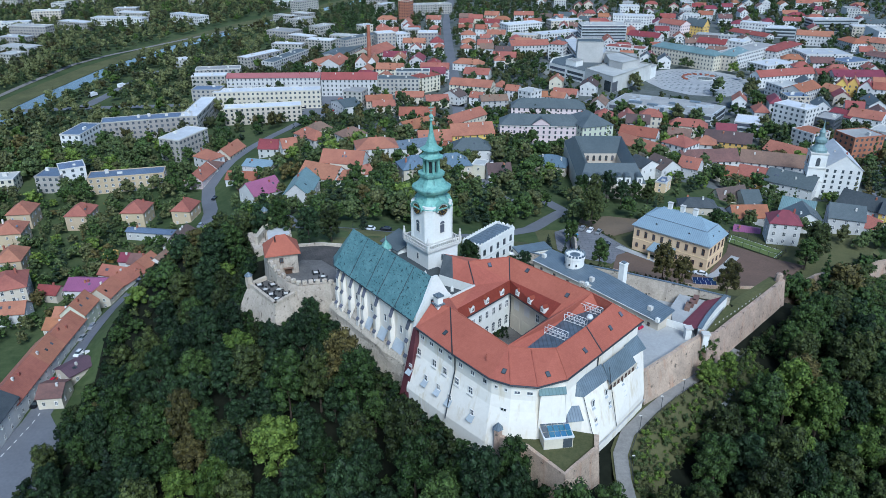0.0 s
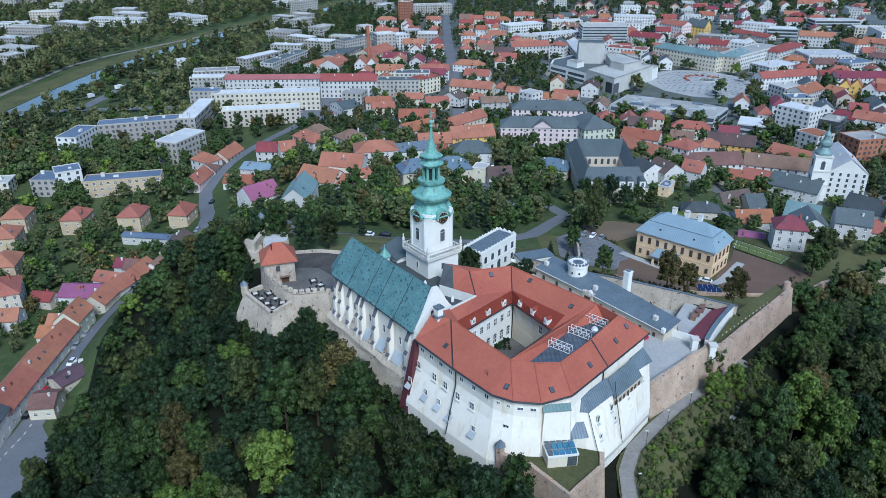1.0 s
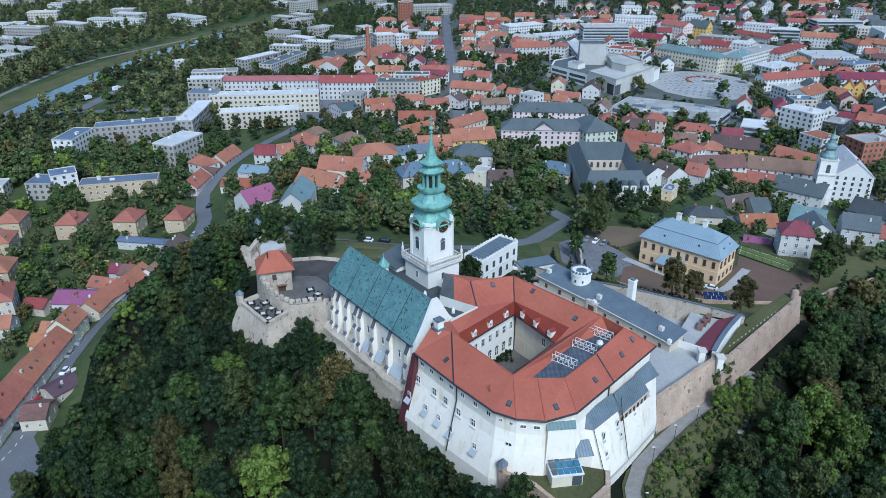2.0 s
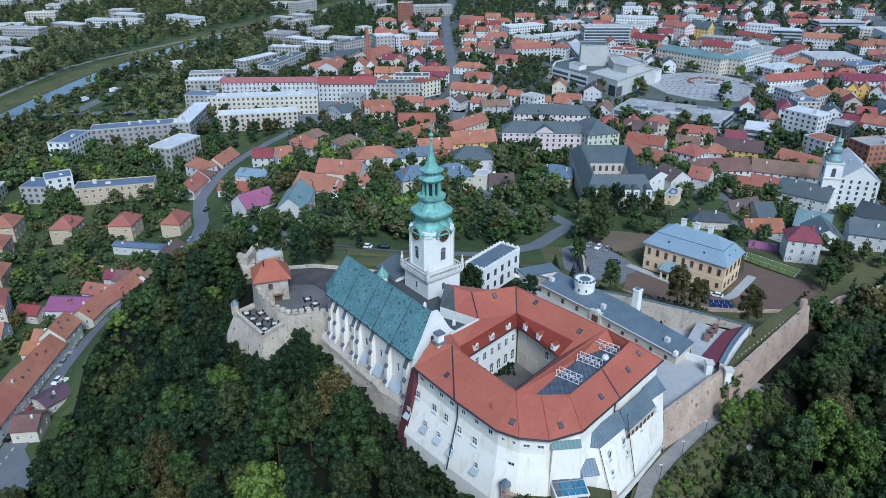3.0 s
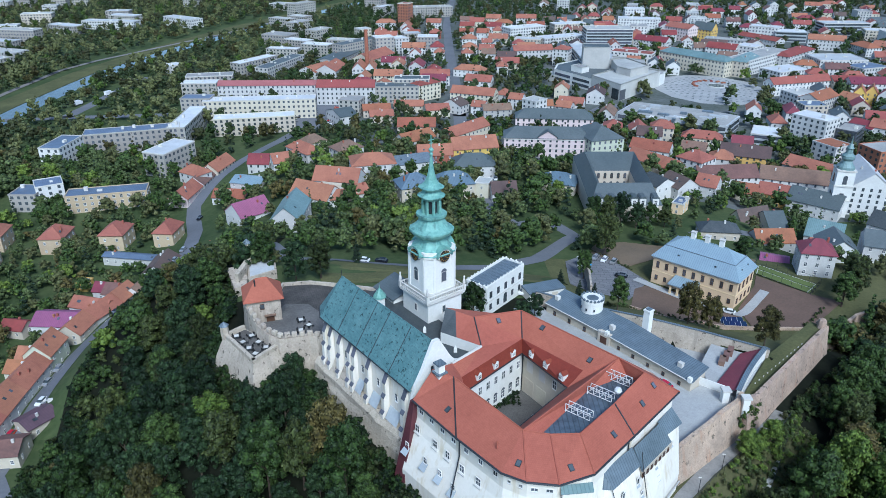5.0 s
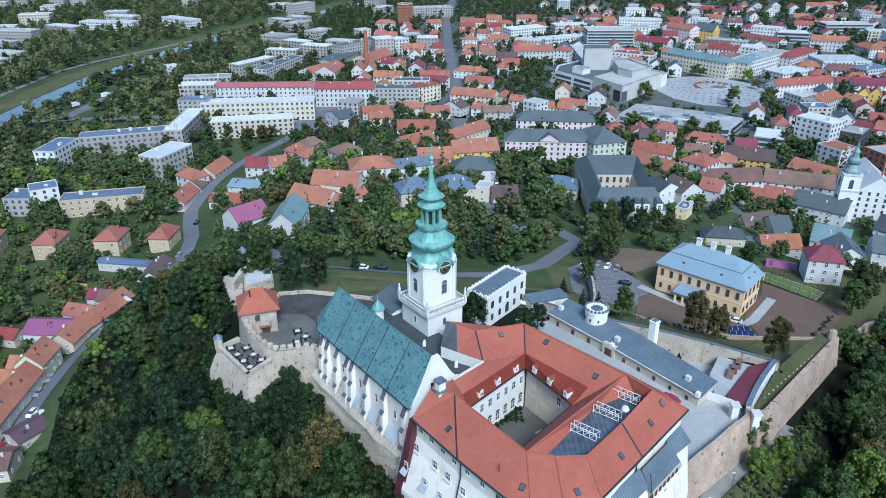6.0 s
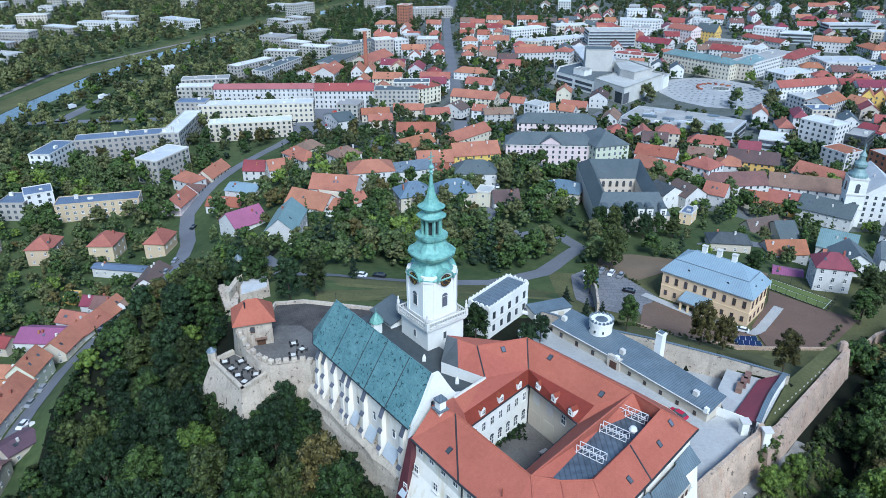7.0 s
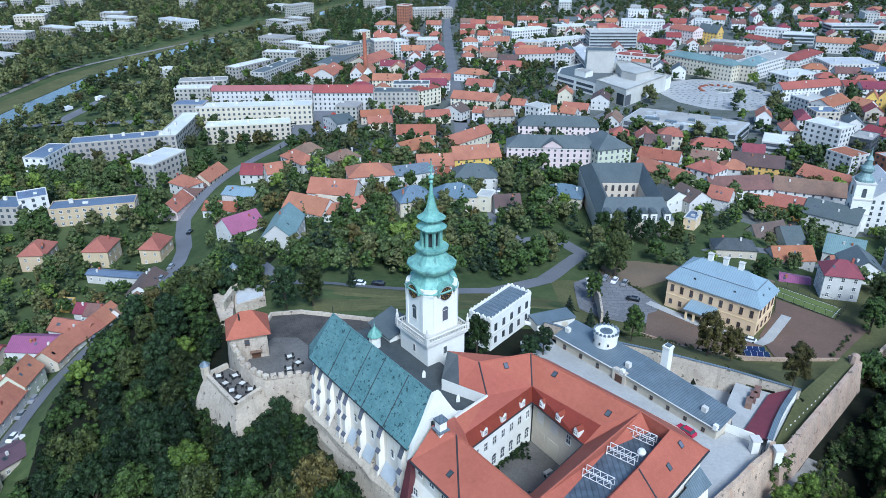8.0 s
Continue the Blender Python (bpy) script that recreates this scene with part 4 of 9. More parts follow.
    # deep splayed openings in the batter
    low = [along(f, o, 0.35) for f, o in zip(foot, OUTER)]
    for i, j, ks, z in ((0, 1, (0.0, 0.42, 0.74), 39.6), (1, 2, (0.02, 0.62), 39.0)):
        for k in ks:
            p, q = low[i], low[j]
            yaw = math.degrees(math.atan2(q[1] - p[1], q[0] - p[0]))
            bm = bmesh.new()
            poly(bm, [(-0.9, -1.1, -0.5), (0.9, -1.1, -0.5), (0.75, 0.1, 0.7), (-0.75, 0.1, 0.7)])
            sill = part("splayed_sill", bm, SILL_SHEET, home)
            sill.matrix_basis = pose(*along(p, q, k), z, 0, 0, yaw)
            put_window(home, *along(p, q, k), z + 0.5, yaw, 1.0, 1.4, FRAME, (1, 1))
    for x, y, fx, fy in ((2.5, 124.3, 0.4, 121.2), (32.4, 124.9, 33.6, 122.6)):
        pipe("downpipe", [(x, y, 49.8), (x, y - 0.3, 46), (fx, fy - 0.4, 36)], 0.13, DARK_METAL, home)
    # wine-red clad buttress at the west corner
    bm = bmesh.new()
    loft(bm, [[(-9.9, 133.2, 33), (-8.0, 130.6, 33), (-6.2, 133.6, 33), (-8.0, 136.0, 33)], [(-6.6, 135.6, 49.2), (-5.9, 134.4, 49.2), (-5.0, 135.3, 49.2), (-5.8, 136.4, 49.2)]])
    part("clad_buttress", bm, CLADDING, home, "dark red sheet-clad sloping buttress")


def palace_annex():
    """The lower range along the palace's outer side, under grey lean-to roofs."""
    home = thing("palace_annex", HOME, "white lean-to range with grey standing-seam roofs against the palace", "annex")
    top = [(24.6, 119.0), (28.4, 118.6), (34.4, 124.4), (45.2, 136.2), (43.6, 138.2), (26.0, 121.0)]
    base = [(25.5, 116.4), (31.2, 115.4), (37.0, 122.2), (46.0, 133.6), (44.2, 138.0), (26.0, 121.0)]
    bm = bmesh.new()
    loft(bm, [[(x, y, z) for x, y in ring] for ring, z in ((base, 24), (base, 33), (top, 43.6))])
    part("wall", bm, LIMEWASH, home)

    def on_wall(i, k, z):
        m = (z - 33) / 10.6
        return along(along(base[i], top[i], m), along(base[i + 1], top[i + 1], m), k)

    def sheet_roof(name, loop, mat=SEAM_GREY):
        bm = bmesh.new()
        poly(bm, loop)
        bm.normal_update()
        if bm.faces[:][0].normal.z < 0:
            bmesh.ops.reverse_faces(bm, faces=bm.faces)
        bmesh.ops.solidify(bm, geom=bm.faces[:], thickness=0.12)
        return part(name, bm, mat, home)

    sheet_roof("hip_end", [(24.2, 118.7, 43.5), (28.7, 118.2, 43.5), (27.0, 119.6, 46.5)])
    sheet_roof("lean_to_roof", [(28.7, 118.2, 43.5), (34.9, 124.1, 43.7), (33.3, 125.4, 46.7), (26.9, 119.5, 46.5)])
    sheet_roof("lean_to_roof", [(41.2, 131.4, 44.0), (45.9, 136.0, 43.4), (43.8, 137.4, 46.2), (39.8, 132.6, 46.4)])
    sheet_roof("gallery_roof", [(35.1, 123.5, 42.7), (42.6, 131.4, 42.7), (40.2, 132.2, 46.7), (33.6, 125.2, 46.7)])
    sheet_roof("porch_roof", [(24.6, 114.0, 40.4), (28.3, 114.6, 40.4), (27.6, 117.2, 42.2), (25.2, 116.8, 42.2)])
    bm = bmesh.new()
    loft(bm, [[(24.8, 114.3, z), (28.0, 114.9, z), (28.4, 119.0, z), (24.8, 118.0, z)] for z in (30, 40.4)])
    part("porch", bm, LIMEWASH, home)
    yaw = 46.5
    bm = bmesh.new()
    box(bm, 0, 10.6, -0.75, 0.6, 41.2, 42.75, pose(34.9, 124.2, 0, 0, 0, yaw))
    part("gallery_front", bm, CREAM, home, "boarded gallery front")
    for k in range(7):
        x, y = along((35.4, 123.65), (41.6, 130.2), k / 6)
        put_window(home, x, y, 41.5, yaw, 0.75, 0.85, BROWN_FRAME, (1, 0))
    for i, k, z, w, h in ((1, 0.28, 40.2, 0.9, 2.2), (1, 0.25, 37.0, 0.9, 1.5), (1, 0.86, 40.4, 0.9, 2.0), (1, 0.92, 38.0, 0.8, 1.4), (2, 0.36, 40.0, 0.8, 1.5), (2, 0.38, 37.4, 0.8, 0.9), (2, 0.78, 40.8, 0.7, 1.0)):
        p = on_wall(i, k, z)
        put_window(home, *p, z, yaw, w, h * 0.8, FRAME, (0, 0))
        sill = bmesh.new()
        poly(sill, [(-w / 2 - 0.1, -0.42, -0.5), (w / 2 + 0.1, -0.42, -0.5), (w / 2, 0.1, 0.25), (-w / 2, 0.1, 0.25)])
        part("splayed_sill", sill, SILL_SHEET, home).matrix_basis = pose(*p, z, 0, 0, yaw)
    pipe("downpipe", [(34.8, 124.2, 46.6), (35.2, 123.6, 43.6), (37.2, 121.9, 33.0)], 0.08, DARK_METAL, home)
    pipe("downpipe", [(28.6, 118.2, 43.5), (31.2, 115.2, 34.0)], 0.07, DARK_METAL, home)
    pipe("drain_band", [(31.6, 115.2, 33.2), (37.1, 121.9, 32.2), (46.2, 133.3, 31.2)], 0.16, GREY_WALL, home)
    bm = bmesh.new()
    loft(bm, [[(18.6, 112.0, z), (24.6, 112.6, z), (25.6, 118.0, z), (18.4, 117.0, z)] for z in (30, 38)] + [[(19.0, 113.0, 48.0), (23.8, 113.6, 48.0), (24.6, 118.0, 48.0), (18.8, 117.0, 48.0)]])
    part("stair_block", bm, LIMEWASH, home)
    sheet_roof("stair_block_cap", [(18.7, 112.6, 48.05), (24.1, 113.2, 48.05), (24.1, 114.8, 48.7), (18.7, 114.0, 48.7)], TEAL_SEAM)
    put_window(home, 20.2, 112.9, 43.0, 6, 0.8, 0.9)


cathedral()
bell_tower()
palace()
palace_annex()
# ---- walls and terraces of the castle ----


def masonry(name, top, foot, thick, z_top, z_foot, mat, label, cap=None):
    """A wall along plan points, battered outwards to its foot line (the outer side lies right of the direction of travel)."""
    wall = thing(name, HOME, label, "castle wall", "", "structure")
    inner = []
    for i, (x, y) in enumerate(top):
        ax, ay = top[max(i - 1, 0)]
        bx, by = top[min(i + 1, len(top) - 1)]
        d = math.hypot(bx - ax, by - ay)
        inner.append((x - (by - ay) / d * thick, y + (bx - ax) / d * thick))
    zt = z_top if isinstance(z_top, (list, tuple)) else [z_top] * len(top)
    zf = z_foot if isinstance(z_foot, (list, tuple)) else [z_foot] * len(top)
    for i in range(len(top) - 1):
        bm = bmesh.new()
        j = i + 1
        loft(bm, [[(*foot[i], zf[i]), (*foot[j], zf[j]), (*inner[j], zf[j]), (*inner[i], zf[i])], [(*top[i], zt[i]), (*top[j], zt[j]), (*inner[j], zt[j]), (*inner[i], zt[i])]])
        bmesh.ops.recalc_face_normals(bm, faces=bm.faces)
        bmesh.ops.subdivide_edges(bm, edges=bm.edges[:], cuts=3, use_grid_fill=True)
        for v in bm.verts:
            v.co += Vector((noise.noise(v.co * 0.35), noise.noise(v.co * 0.35 + Vector((9, 0, 0))), 0.25 * noise.noise(v.co * 0.6))) * 0.22
        part("wall_length", bm, mat, wall)
        if cap:
            bm = bmesh.new()
            o = [(*along(inner[i], top[i], 1.08), zt[i] + 0.16), (*along(inner[j], top[j], 1.08), zt[j] + 0.16), (*along(top[j], inner[j], 1.08), zt[j] + 0.16), (*along(top[i], inner[i], 1.08), zt[i] + 0.16)]
            loft(bm, [o, [(x, y, z + 0.22) for x, y, z in o]])
            bmesh.ops.recalc_face_normals(bm, faces=bm.faces)
            part("coping", bm, cap, wall)
    return wall


masonry("wall_1", [(46.6, 137.0), (64.5, 152.6), (66.5, 155.5)], [(46.9, 132.6), (66.0, 149.6), (69.0, 153.0)], 1.0, [36.2, 35.8, 36.0], [22, 22, 22], STONE, "tall weathered stone and brick retaining wall of the yard")
masonry("wall_2", [(66.0, 152.4), (70.0, 155.6), (100.9, 186.5), (100.2, 190.0)], [(67.5, 149.0), (72.0, 153.0), (102.6, 184.6), (102.6, 190.0)], 1.0, [36.6, 35.0, 33.8, 33.6], 18, STONE, "long weathered stone rampart wall above the wood")
masonry("wall_3", [(100.5, 189.0), (125, 212), (150, 228), (190, 246)], [(101.3, 188.2), (125.8, 211.2), (150.6, 227.0), (190.6, 245)], 0.9, [27, 22, 18, 14], [14, 8, 4, 0], STONE, "lower garden wall running down the hillside")
masonry("wall_4", [(25.5, 201.0), (37.5, 193.5), (52, 187.2), (66, 180.6), (79.5, 172.8)], [(25.3, 200.6), (37.2, 193.0), (51.7, 186.6), (65.6, 180.0), (79.2, 172.3)], 0.5, [36, 36, 36, 35.6, 35.4], 24, PALE_STONE, "pale rubble retaining wall behind the yard", SEAM_GREY)


def slab(name, plan, z, mat, label, category="pavement", deep=6.0):
    return setting(name, prism(plan, z - deep, z), mat, label, category)


slab("sunken_yard", [(41.7, 178.2), (56.2, 159.6), (60.9, 163.2), (66.2, 166.0), (67.2, 180.2), (52, 187.2), (37.6, 193.6), (30, 198)], 29.8, PAVING, "grey paved strip behind the low range", "pavement", 4.0)
slab("gate_yard", [(61.0, 162.8), (66.2, 156.2), (78.0, 172.0), (67.4, 178.6), (62.6, 171.0)], 33.59, PAVING, "paved corner under the canopy", "pavement", 8.0)
slab("pavement", [(44.0, 138.0), (47.2, 137.6), (64.8, 153.2), (66.0, 156.0), (60.9, 162.6), (55.9, 159.0), (41.6, 178.1), (27.9, 194.7), (26, 199.5), (19, 196), (21, 163), (36.5, 147.6), (41, 143)], 33.6, PAVING, "pale paved castle yard", "pavement", 8.0)
slab("court_paving", YARD, COURT, COBBLE, "dark cobbled floor of the inner court")
slab("lawn_terrace", [(66.6, 155.0), (70.4, 157.2), (100, 187), (98, 190), (80.4, 174.6), (78.4, 172.0), (66.4, 156.2)], 33.2, GRASS, "grass terrace behind the rampart", "lawn", 12.0)
slab("bastion_lawn", [(11.0, 112.0), (16.0, 109.5), (22.6, 102.4), (29.6, 109.0), (30.5, 113.4), (24, 115), (13, 115)], 38.0, GRASS, "mown lawn on the small bastion", "lawn", 8.0)


def long_range():
    """The low grey-roofed range across the yard, with a round battlemented tower and a chimney stack."""
    home = thing("gatehouse_range", HOME, "long low cream building with a grey standing-seam roof", "building")
    plan = [(27.8, 194.6), (41.5, 178.0), (55.8, 158.9), (60.4, 163.0), (47.2, 182.6), (33.2, 199.4)]
    top = 36.4
    part("wall", prism(plan, 28, top - 0.1), CREAM, home)
    a = [(27.2, 194.4), (41.0, 177.6), (55.8, 158.2), (61.0, 162.8), (47.8, 183.0), (33.4, 200.0)]
    for i, j, k, l in ((0, 1, 4, 5), (1, 2, 3, 4)):
        bm = bmesh.new()
        z0, z1 = top, top + 1.2
        pts = [(*a[i], z0), (*a[j], z0), (*a[k], z1), (*a[l], z1)]
        loft(bm, [[(x, y, z - 0.25) for x, y, z in pts], pts])
        bmesh.ops.recalc_face_normals(bm, faces=bm.faces)
        part("roof", bm, SEAM_GREY, home)
    pipe("gutter", [(x, y, top) for x, y in a[:3]], 0.14, TRIM, home)
    wall_windows(home, plan[1], plan[2], 33.9, 5, 0.8, 0.9, BROWN_FRAME, (0, 0), 0.03)
    wall_windows(home, plan[0], plan[1], 33.8, 4, 0.9, 1.2, BROWN_FRAME, (0, 0), 0.02)
    wall_windows(home, plan[0], plan[1], 30.6, 3, 0.9, 1.2, BROWN_FRAME, (0, 0), 0.05)
    # arched gate porch
    mid = along(plan[0], plan[1], 0.93)
    bm = bmesh.new()
    box(bm, -1.8, 1.8, -0.7, 0.6, 31.5, 36.6, pose(*mid, 0, 0, 0, -50))
    porch = part("gate_porch", bm, CREAM, home)
    bm = bmesh.new()
    box(bm, -1.0, 1.0, -0.74, -0.66, 33.6, 35.6, pose(*mid, 0, 0, 0, -50))
    part("gate_leaf", bm, BROWN_FRAME, porch, "dark wooden gate")
    bm = bmesh.new()
    for s in range(6):
        box(bm, -1.7 + s * 0.62, -1.4 + s * 0.62, -0.85, -0.5, 36.6, 37.0, pose(*mid, 0, 0, 0, -50))
    part("porch_crenels", bm, TRIM, porch)
    for k in (0.03, 0.45, 0.9):
        p = along(along(plan[0], plan[2], k), along(plan[5], plan[3], k), 0.4)
        bm = bmesh.new()
        box(bm, -0.6, 0.6, -0.5, 0.5, 36.4, 38.0, pose(*p, 0, 0, 0, -52))
        part("vent_box", bm, TRIM, home)
    for p in (a[2], a[1]):
        bm = bmesh.new()
        box(bm, -0.45, 0.45, -0.45, 0.45, 36.2, 37.4, pose(p[0] - 0.3, p[1] + 0.8, 0, 0, 0, -52))
        part("gable_block", bm, PLASTER, home)
    # round tower
    c = (39.0, 190.0)
    round_tower = thing("round_tower", pose(*c, 0), "round cream tower with a scalloped parapet and grey roof", "tower")
    bm = bmesh.new()
    loft(bm, [turned(2.95, 28, 28), turned(2.85, 39.6, 28), turned(3.05, 39.7, 28), turned(3.05, 40.5, 28)])
    part("wall", bm, PLASTER, round_tower)
    for i in range(18):
        q = 2 * math.pi * i / 18
        bm = bmesh.new()
        loft(bm, [[(x, y, z) for x, z in ((-0.32, 40.5), (0.32, 40.5), (0.32, 40.8), (0.0, 41.15), (-0.32, 40.8))] for y in (-3.08, -2.7)])
        bmesh.ops.recalc_face_normals(bm, faces=bm.faces)
        bmesh.ops.rotate(bm, matrix=Matrix.Rotation(q, 3, "Z"), verts=bm.verts)
        part("merlon", bm, SEAM_GREY, round_tower)
    bm = bmesh.new()
    loft(bm, [turned(2.7, 40.2, 24), turned(0.05, 40.9, 24)])
    part("roof", bm, SEAM_GREY, round_tower)
    for q in (-80, -40, 0):
        for z in (35.4, 38.0):
            an = radians(q)
            put_window(round_tower, 2.98 * math.sin(an), -2.98 * math.cos(an), z, q, 0.4, 0.5, DARK_METAL, (0, 0))
    stack = thing("chimney_stack", pose(51.0, 180.2, 0, 0, 0, -50), "tall white square chimney stack", "chimney")
    bm = bmesh.new()
    loft(bm, [[(x * k, y * k, z) for x, y in ((-0.85, -0.85), (0.85, -0.85), (0.85, 0.85), (-0.85, 0.85))] for k, z in ((1.1, 28), (1.0, 42.2), (1.15, 42.3), (1.15, 42.7))])
    part("shaft", bm, PLASTER, stack)
    part("cap", boxed(-0.6, 0.6, -0.6, 0.6, 42.72, 43.0), SEAM_GREY, stack)


def gate_wing():
    """The dark red canopy with a curved white parapet beside the gate."""
    home = thing("gate_wing", HOME, "dark red pitched canopy behind a curved white wall by the gate", "canopy")
    tip, gate, inner = (78.6, 172.6), (65.6, 155.4), (62.4, 160.9)
    n = 9
    curve = [tuple(Vector(along(gate, tip, k)) + Vector((0.78, -0.6)) * (-0.5 * math.sin(math.pi * k))) for k in np.linspace(0, 1, n)]
    bm = bmesh.new()
    inset = [(x - 0.55, y + 0.45) for x, y in curve]
    ring = curve + inset[::-1]
    loft(bm, [[(x, y, 31.0) for x, y in ring], [(x, y, 36.3) for x, y in ring]])
    bmesh.ops.recalc_face_normals(bm, faces=bm.faces)
    part("parapet", bm, PLASTER, home)
    bm = bmesh.new()
    ring = [(x + 0.15, y - 0.12) for x, y in curve] + [(x - 0.15, y + 0.12) for x, y in inset[::-1]]
    loft(bm, [[(x, y, 36.31) for x, y in ring], [(x, y, 36.55) for x, y in ring]])
    bmesh.ops.recalc_face_normals(bm, faces=bm.faces)
    part("coping", bm, SEAM_GREY, home)
    bm = bmesh.new()
    top = [(x, y, 36.0) for x, y in inset]
    low = [(*along(inner, (72.8, 173.4), k), 34.2) for k in np.linspace(0, 1, n)]
    for i in range(n - 1):
        poly(bm, [low[i], top[i], top[i + 1], low[i + 1]])
    part("canopy_roof", bm, MAROON, home, "dark red metal canopy roof")
    bm = bmesh.new()
    loft(bm, [[(*p, z) for p in ((56.6, 163.4), (57.0, 162.9), (63.6, 158.0), (63.3, 158.6))] for z in (33, 35.6)])
    bmesh.ops.recalc_face_normals(bm, faces=bm.faces)
    part("screen_wall", bm, PLASTER, home)
    for x, y in ((62.4, 155.4), (65.9, 152.6)):
        bm = bmesh.new()
        box(bm, x - 0.75, x + 0.75, y - 0.75, y + 0.75, 32, 36.6)
        pier = part("gate_pier", bm, PLASTER, home)
        bm = bmesh.new()
        box(bm, x - 1.0, x + 1.0, y - 1.0, y + 1.0, 36.62, 37.0)
        part("pier_cap", bm, TRIM, pier)
    bm = bmesh.new()
    for k in np.linspace(0.12, 0.88, 8):
        x, y = along((62.4, 155.4), (65.9, 152.6), k)
        box(bm, x - 0.05, x + 0.05, y - 0.05, y + 0.05, 33.5, 35.6)
    part("iron_gate", bm, DARK_METAL, home, "black iron gate")
    for i in range(3):
        p = along((67.2, 170.4), (70.6, 174.4), i / 2)
        bm = bmesh.new()
        box(bm, -1.6, 1.6, -0.7, 0.7, 33.4, 34.8, pose(*p, 0, 0, 0, 62))
        part("timber_bay", bm, OLD_TILE, home)


def mansion():
    m = pose(71.0, 243.2, 16.6, 0, 0, -41.5)
    home = thing("yellow_mansion", m, "apricot two-storey mansion with a pale blue hipped roof", "mansion")
    w, d, e = 28.6, 14.2, 10.0
    part("wall", boxed(0, w, 0, d, -3, e), APRICOT, home)
    for z0, z1, o in ((4.7, 5.0, 0.10), (9.3, 9.7, 0.25), (9.7, 10.05, 0.5)):
        part("cornice", boxed(-o, w + o, -o, d + o, z0, z1), TRIM if z0 > 9 else APRICOT, home)
    o = 0.8
    base = [(-o, -o, e + 0.06), (w + o, -o, e + 0.06), (w + o, d + o, e + 0.06), (-o, d + o, e + 0.06)]
    mid = [(2.4, 2.4, e + 4.0), (w - 2.4, 2.4, e + 4.0), (w - 2.4, d - 2.4, e + 4.0), (2.4, d - 2.4, e + 4.0)]
    mid2 = [(2.8, 2.8, e + 4.1), (w - 2.8, 2.8, e + 4.1), (w - 2.8, d - 2.8, e + 4.1), (2.8, d - 2.8, e + 4.1)]
    bm = bmesh.new()
    rows = loft(bm, [base, mid, mid2], cap=False)
    r0, r1 = bm.verts.new((7.0, d / 2, e + 6.9)), bm.verts.new((w - 7.0, d / 2, e + 6.9))
    q = rows[-1]
    for f in ((q[0], q[1], r1, r0), (q[1], q[2], r1), (q[2], q[3], r0, r1), (q[3], q[0], r0)):
        bm.faces.new(f)
    bmesh.ops.recalc_face_normals(bm, faces=bm.faces)
    part("roof", bm, SEAM_BLUE, home, "pale blue sheet-metal hipped roof")
    pipe("ridge_cap", [(7, d / 2, e + 6.95), (w - 7, d / 2, e + 6.95)], 0.14, SEAM_BLUE, home)
    pipe("break_edge", [mid[0], mid[1], mid[2], mid[3], mid[0]], 0.14, SEAM_GREY, home)
    for x in (9.5, 14.3, 19.1):
        chimney = part("chimney", boxed(x - 0.75, x + 0.75, d / 2 - 0.3, d / 2 + 0.9, e + 5, e + 9.0), PLASTER, home)
        part("chimney_cap", boxed(x - 0.9, x + 0.9, d / 2 - 0.45, d / 2 + 1.05, e + 9.01, e + 9.25), TRIM, chimney)
    for x, y, yaw in ((8.0, 0.9, 0), (20.5, 0.9, 0), (w - 0.9, 4.5, 90), (w - 0.9, 9.5, 90)):
        bm = bmesh.new()
        loft(bm, [[(0.5 * math.cos(a), y2, 0.2 + 0.6 * math.sin(a)) for a in np.linspace(-0.3, math.pi + 0.3, 8)] for y2 in (0, 1.8)])
        bmesh.ops.recalc_face_normals(bm, faces=bm.faces)
        eye = part("dormer", bm, SEAM_BLUE, home)
        eye.matrix_basis = pose(x, y, e + 1.9, 0, 0, yaw)
        put_window(eye, 0, -0.02, 0.05, 0, 0.6, 0.6, DARK_METAL, (0, 0))
    for k in range(9):
        x = 1.8 + (w - 3.6) * k / 8
        put_window(home, x, -0.02, 6.2, 0, 1.05, 2.2, BROWN_FRAME, (1, 2))
        if not 3 <= k <= 4:
            put_window(home, x, -0.02, 1.7, 0, 1.0, 1.6, BROWN_FRAME, (1, 1))
    for k in range(4):
        y = 2.0 + (d - 4) * k / 3
        put_window(home, w + 0.02, y, 6.0, 90, 1.2, 2.5, BROWN_FRAME, (1, 2))
        put_window(home, w + 0.02, y, 1.5, 90, 1.2, 1.8, BROWN_FRAME, (1, 1))
        put_window(home, -0.02, y, 6.0, -90, 1.2, 2.5, BROWN_FRAME, (1, 2))
    # porch
    x0, x1, dep = 8.6, 16.8, 4.6
    bm = bmesh.new()
    pts = [(x0 - 0.5, -dep - 0.5, 4.3), (x1 + 0.5, -dep - 0.5, 4.3), (x1 + 0.2, -0.12, 5.6), (x0 - 0.2, -0.12, 5.6)]
    loft(bm, [[(x, y, z - 0.35) for x, y, z in pts], pts])
    bmesh.ops.recalc_face_normals(bm, faces=bm.faces)
    porch = part("porch_roof", bm, SEAM_BLUE, home)
    part("porch_beam", boxed(x0, x1, -dep, -dep + 0.5, 3.3, 3.95), APRICOT, porch)
    for k in range(4):
        x = x0 + 0.4 + (x1 - x0 - 0.8) * k / 3
        part("column", boxed(x - 0.32, x + 0.32, -dep, -dep + 0.55, -1, 3.3), APRICOT, porch)
    part("door", boxed(12.0, 13.6, -0.06, 0.02, 0, 2.9), BROWN_FRAME, home)


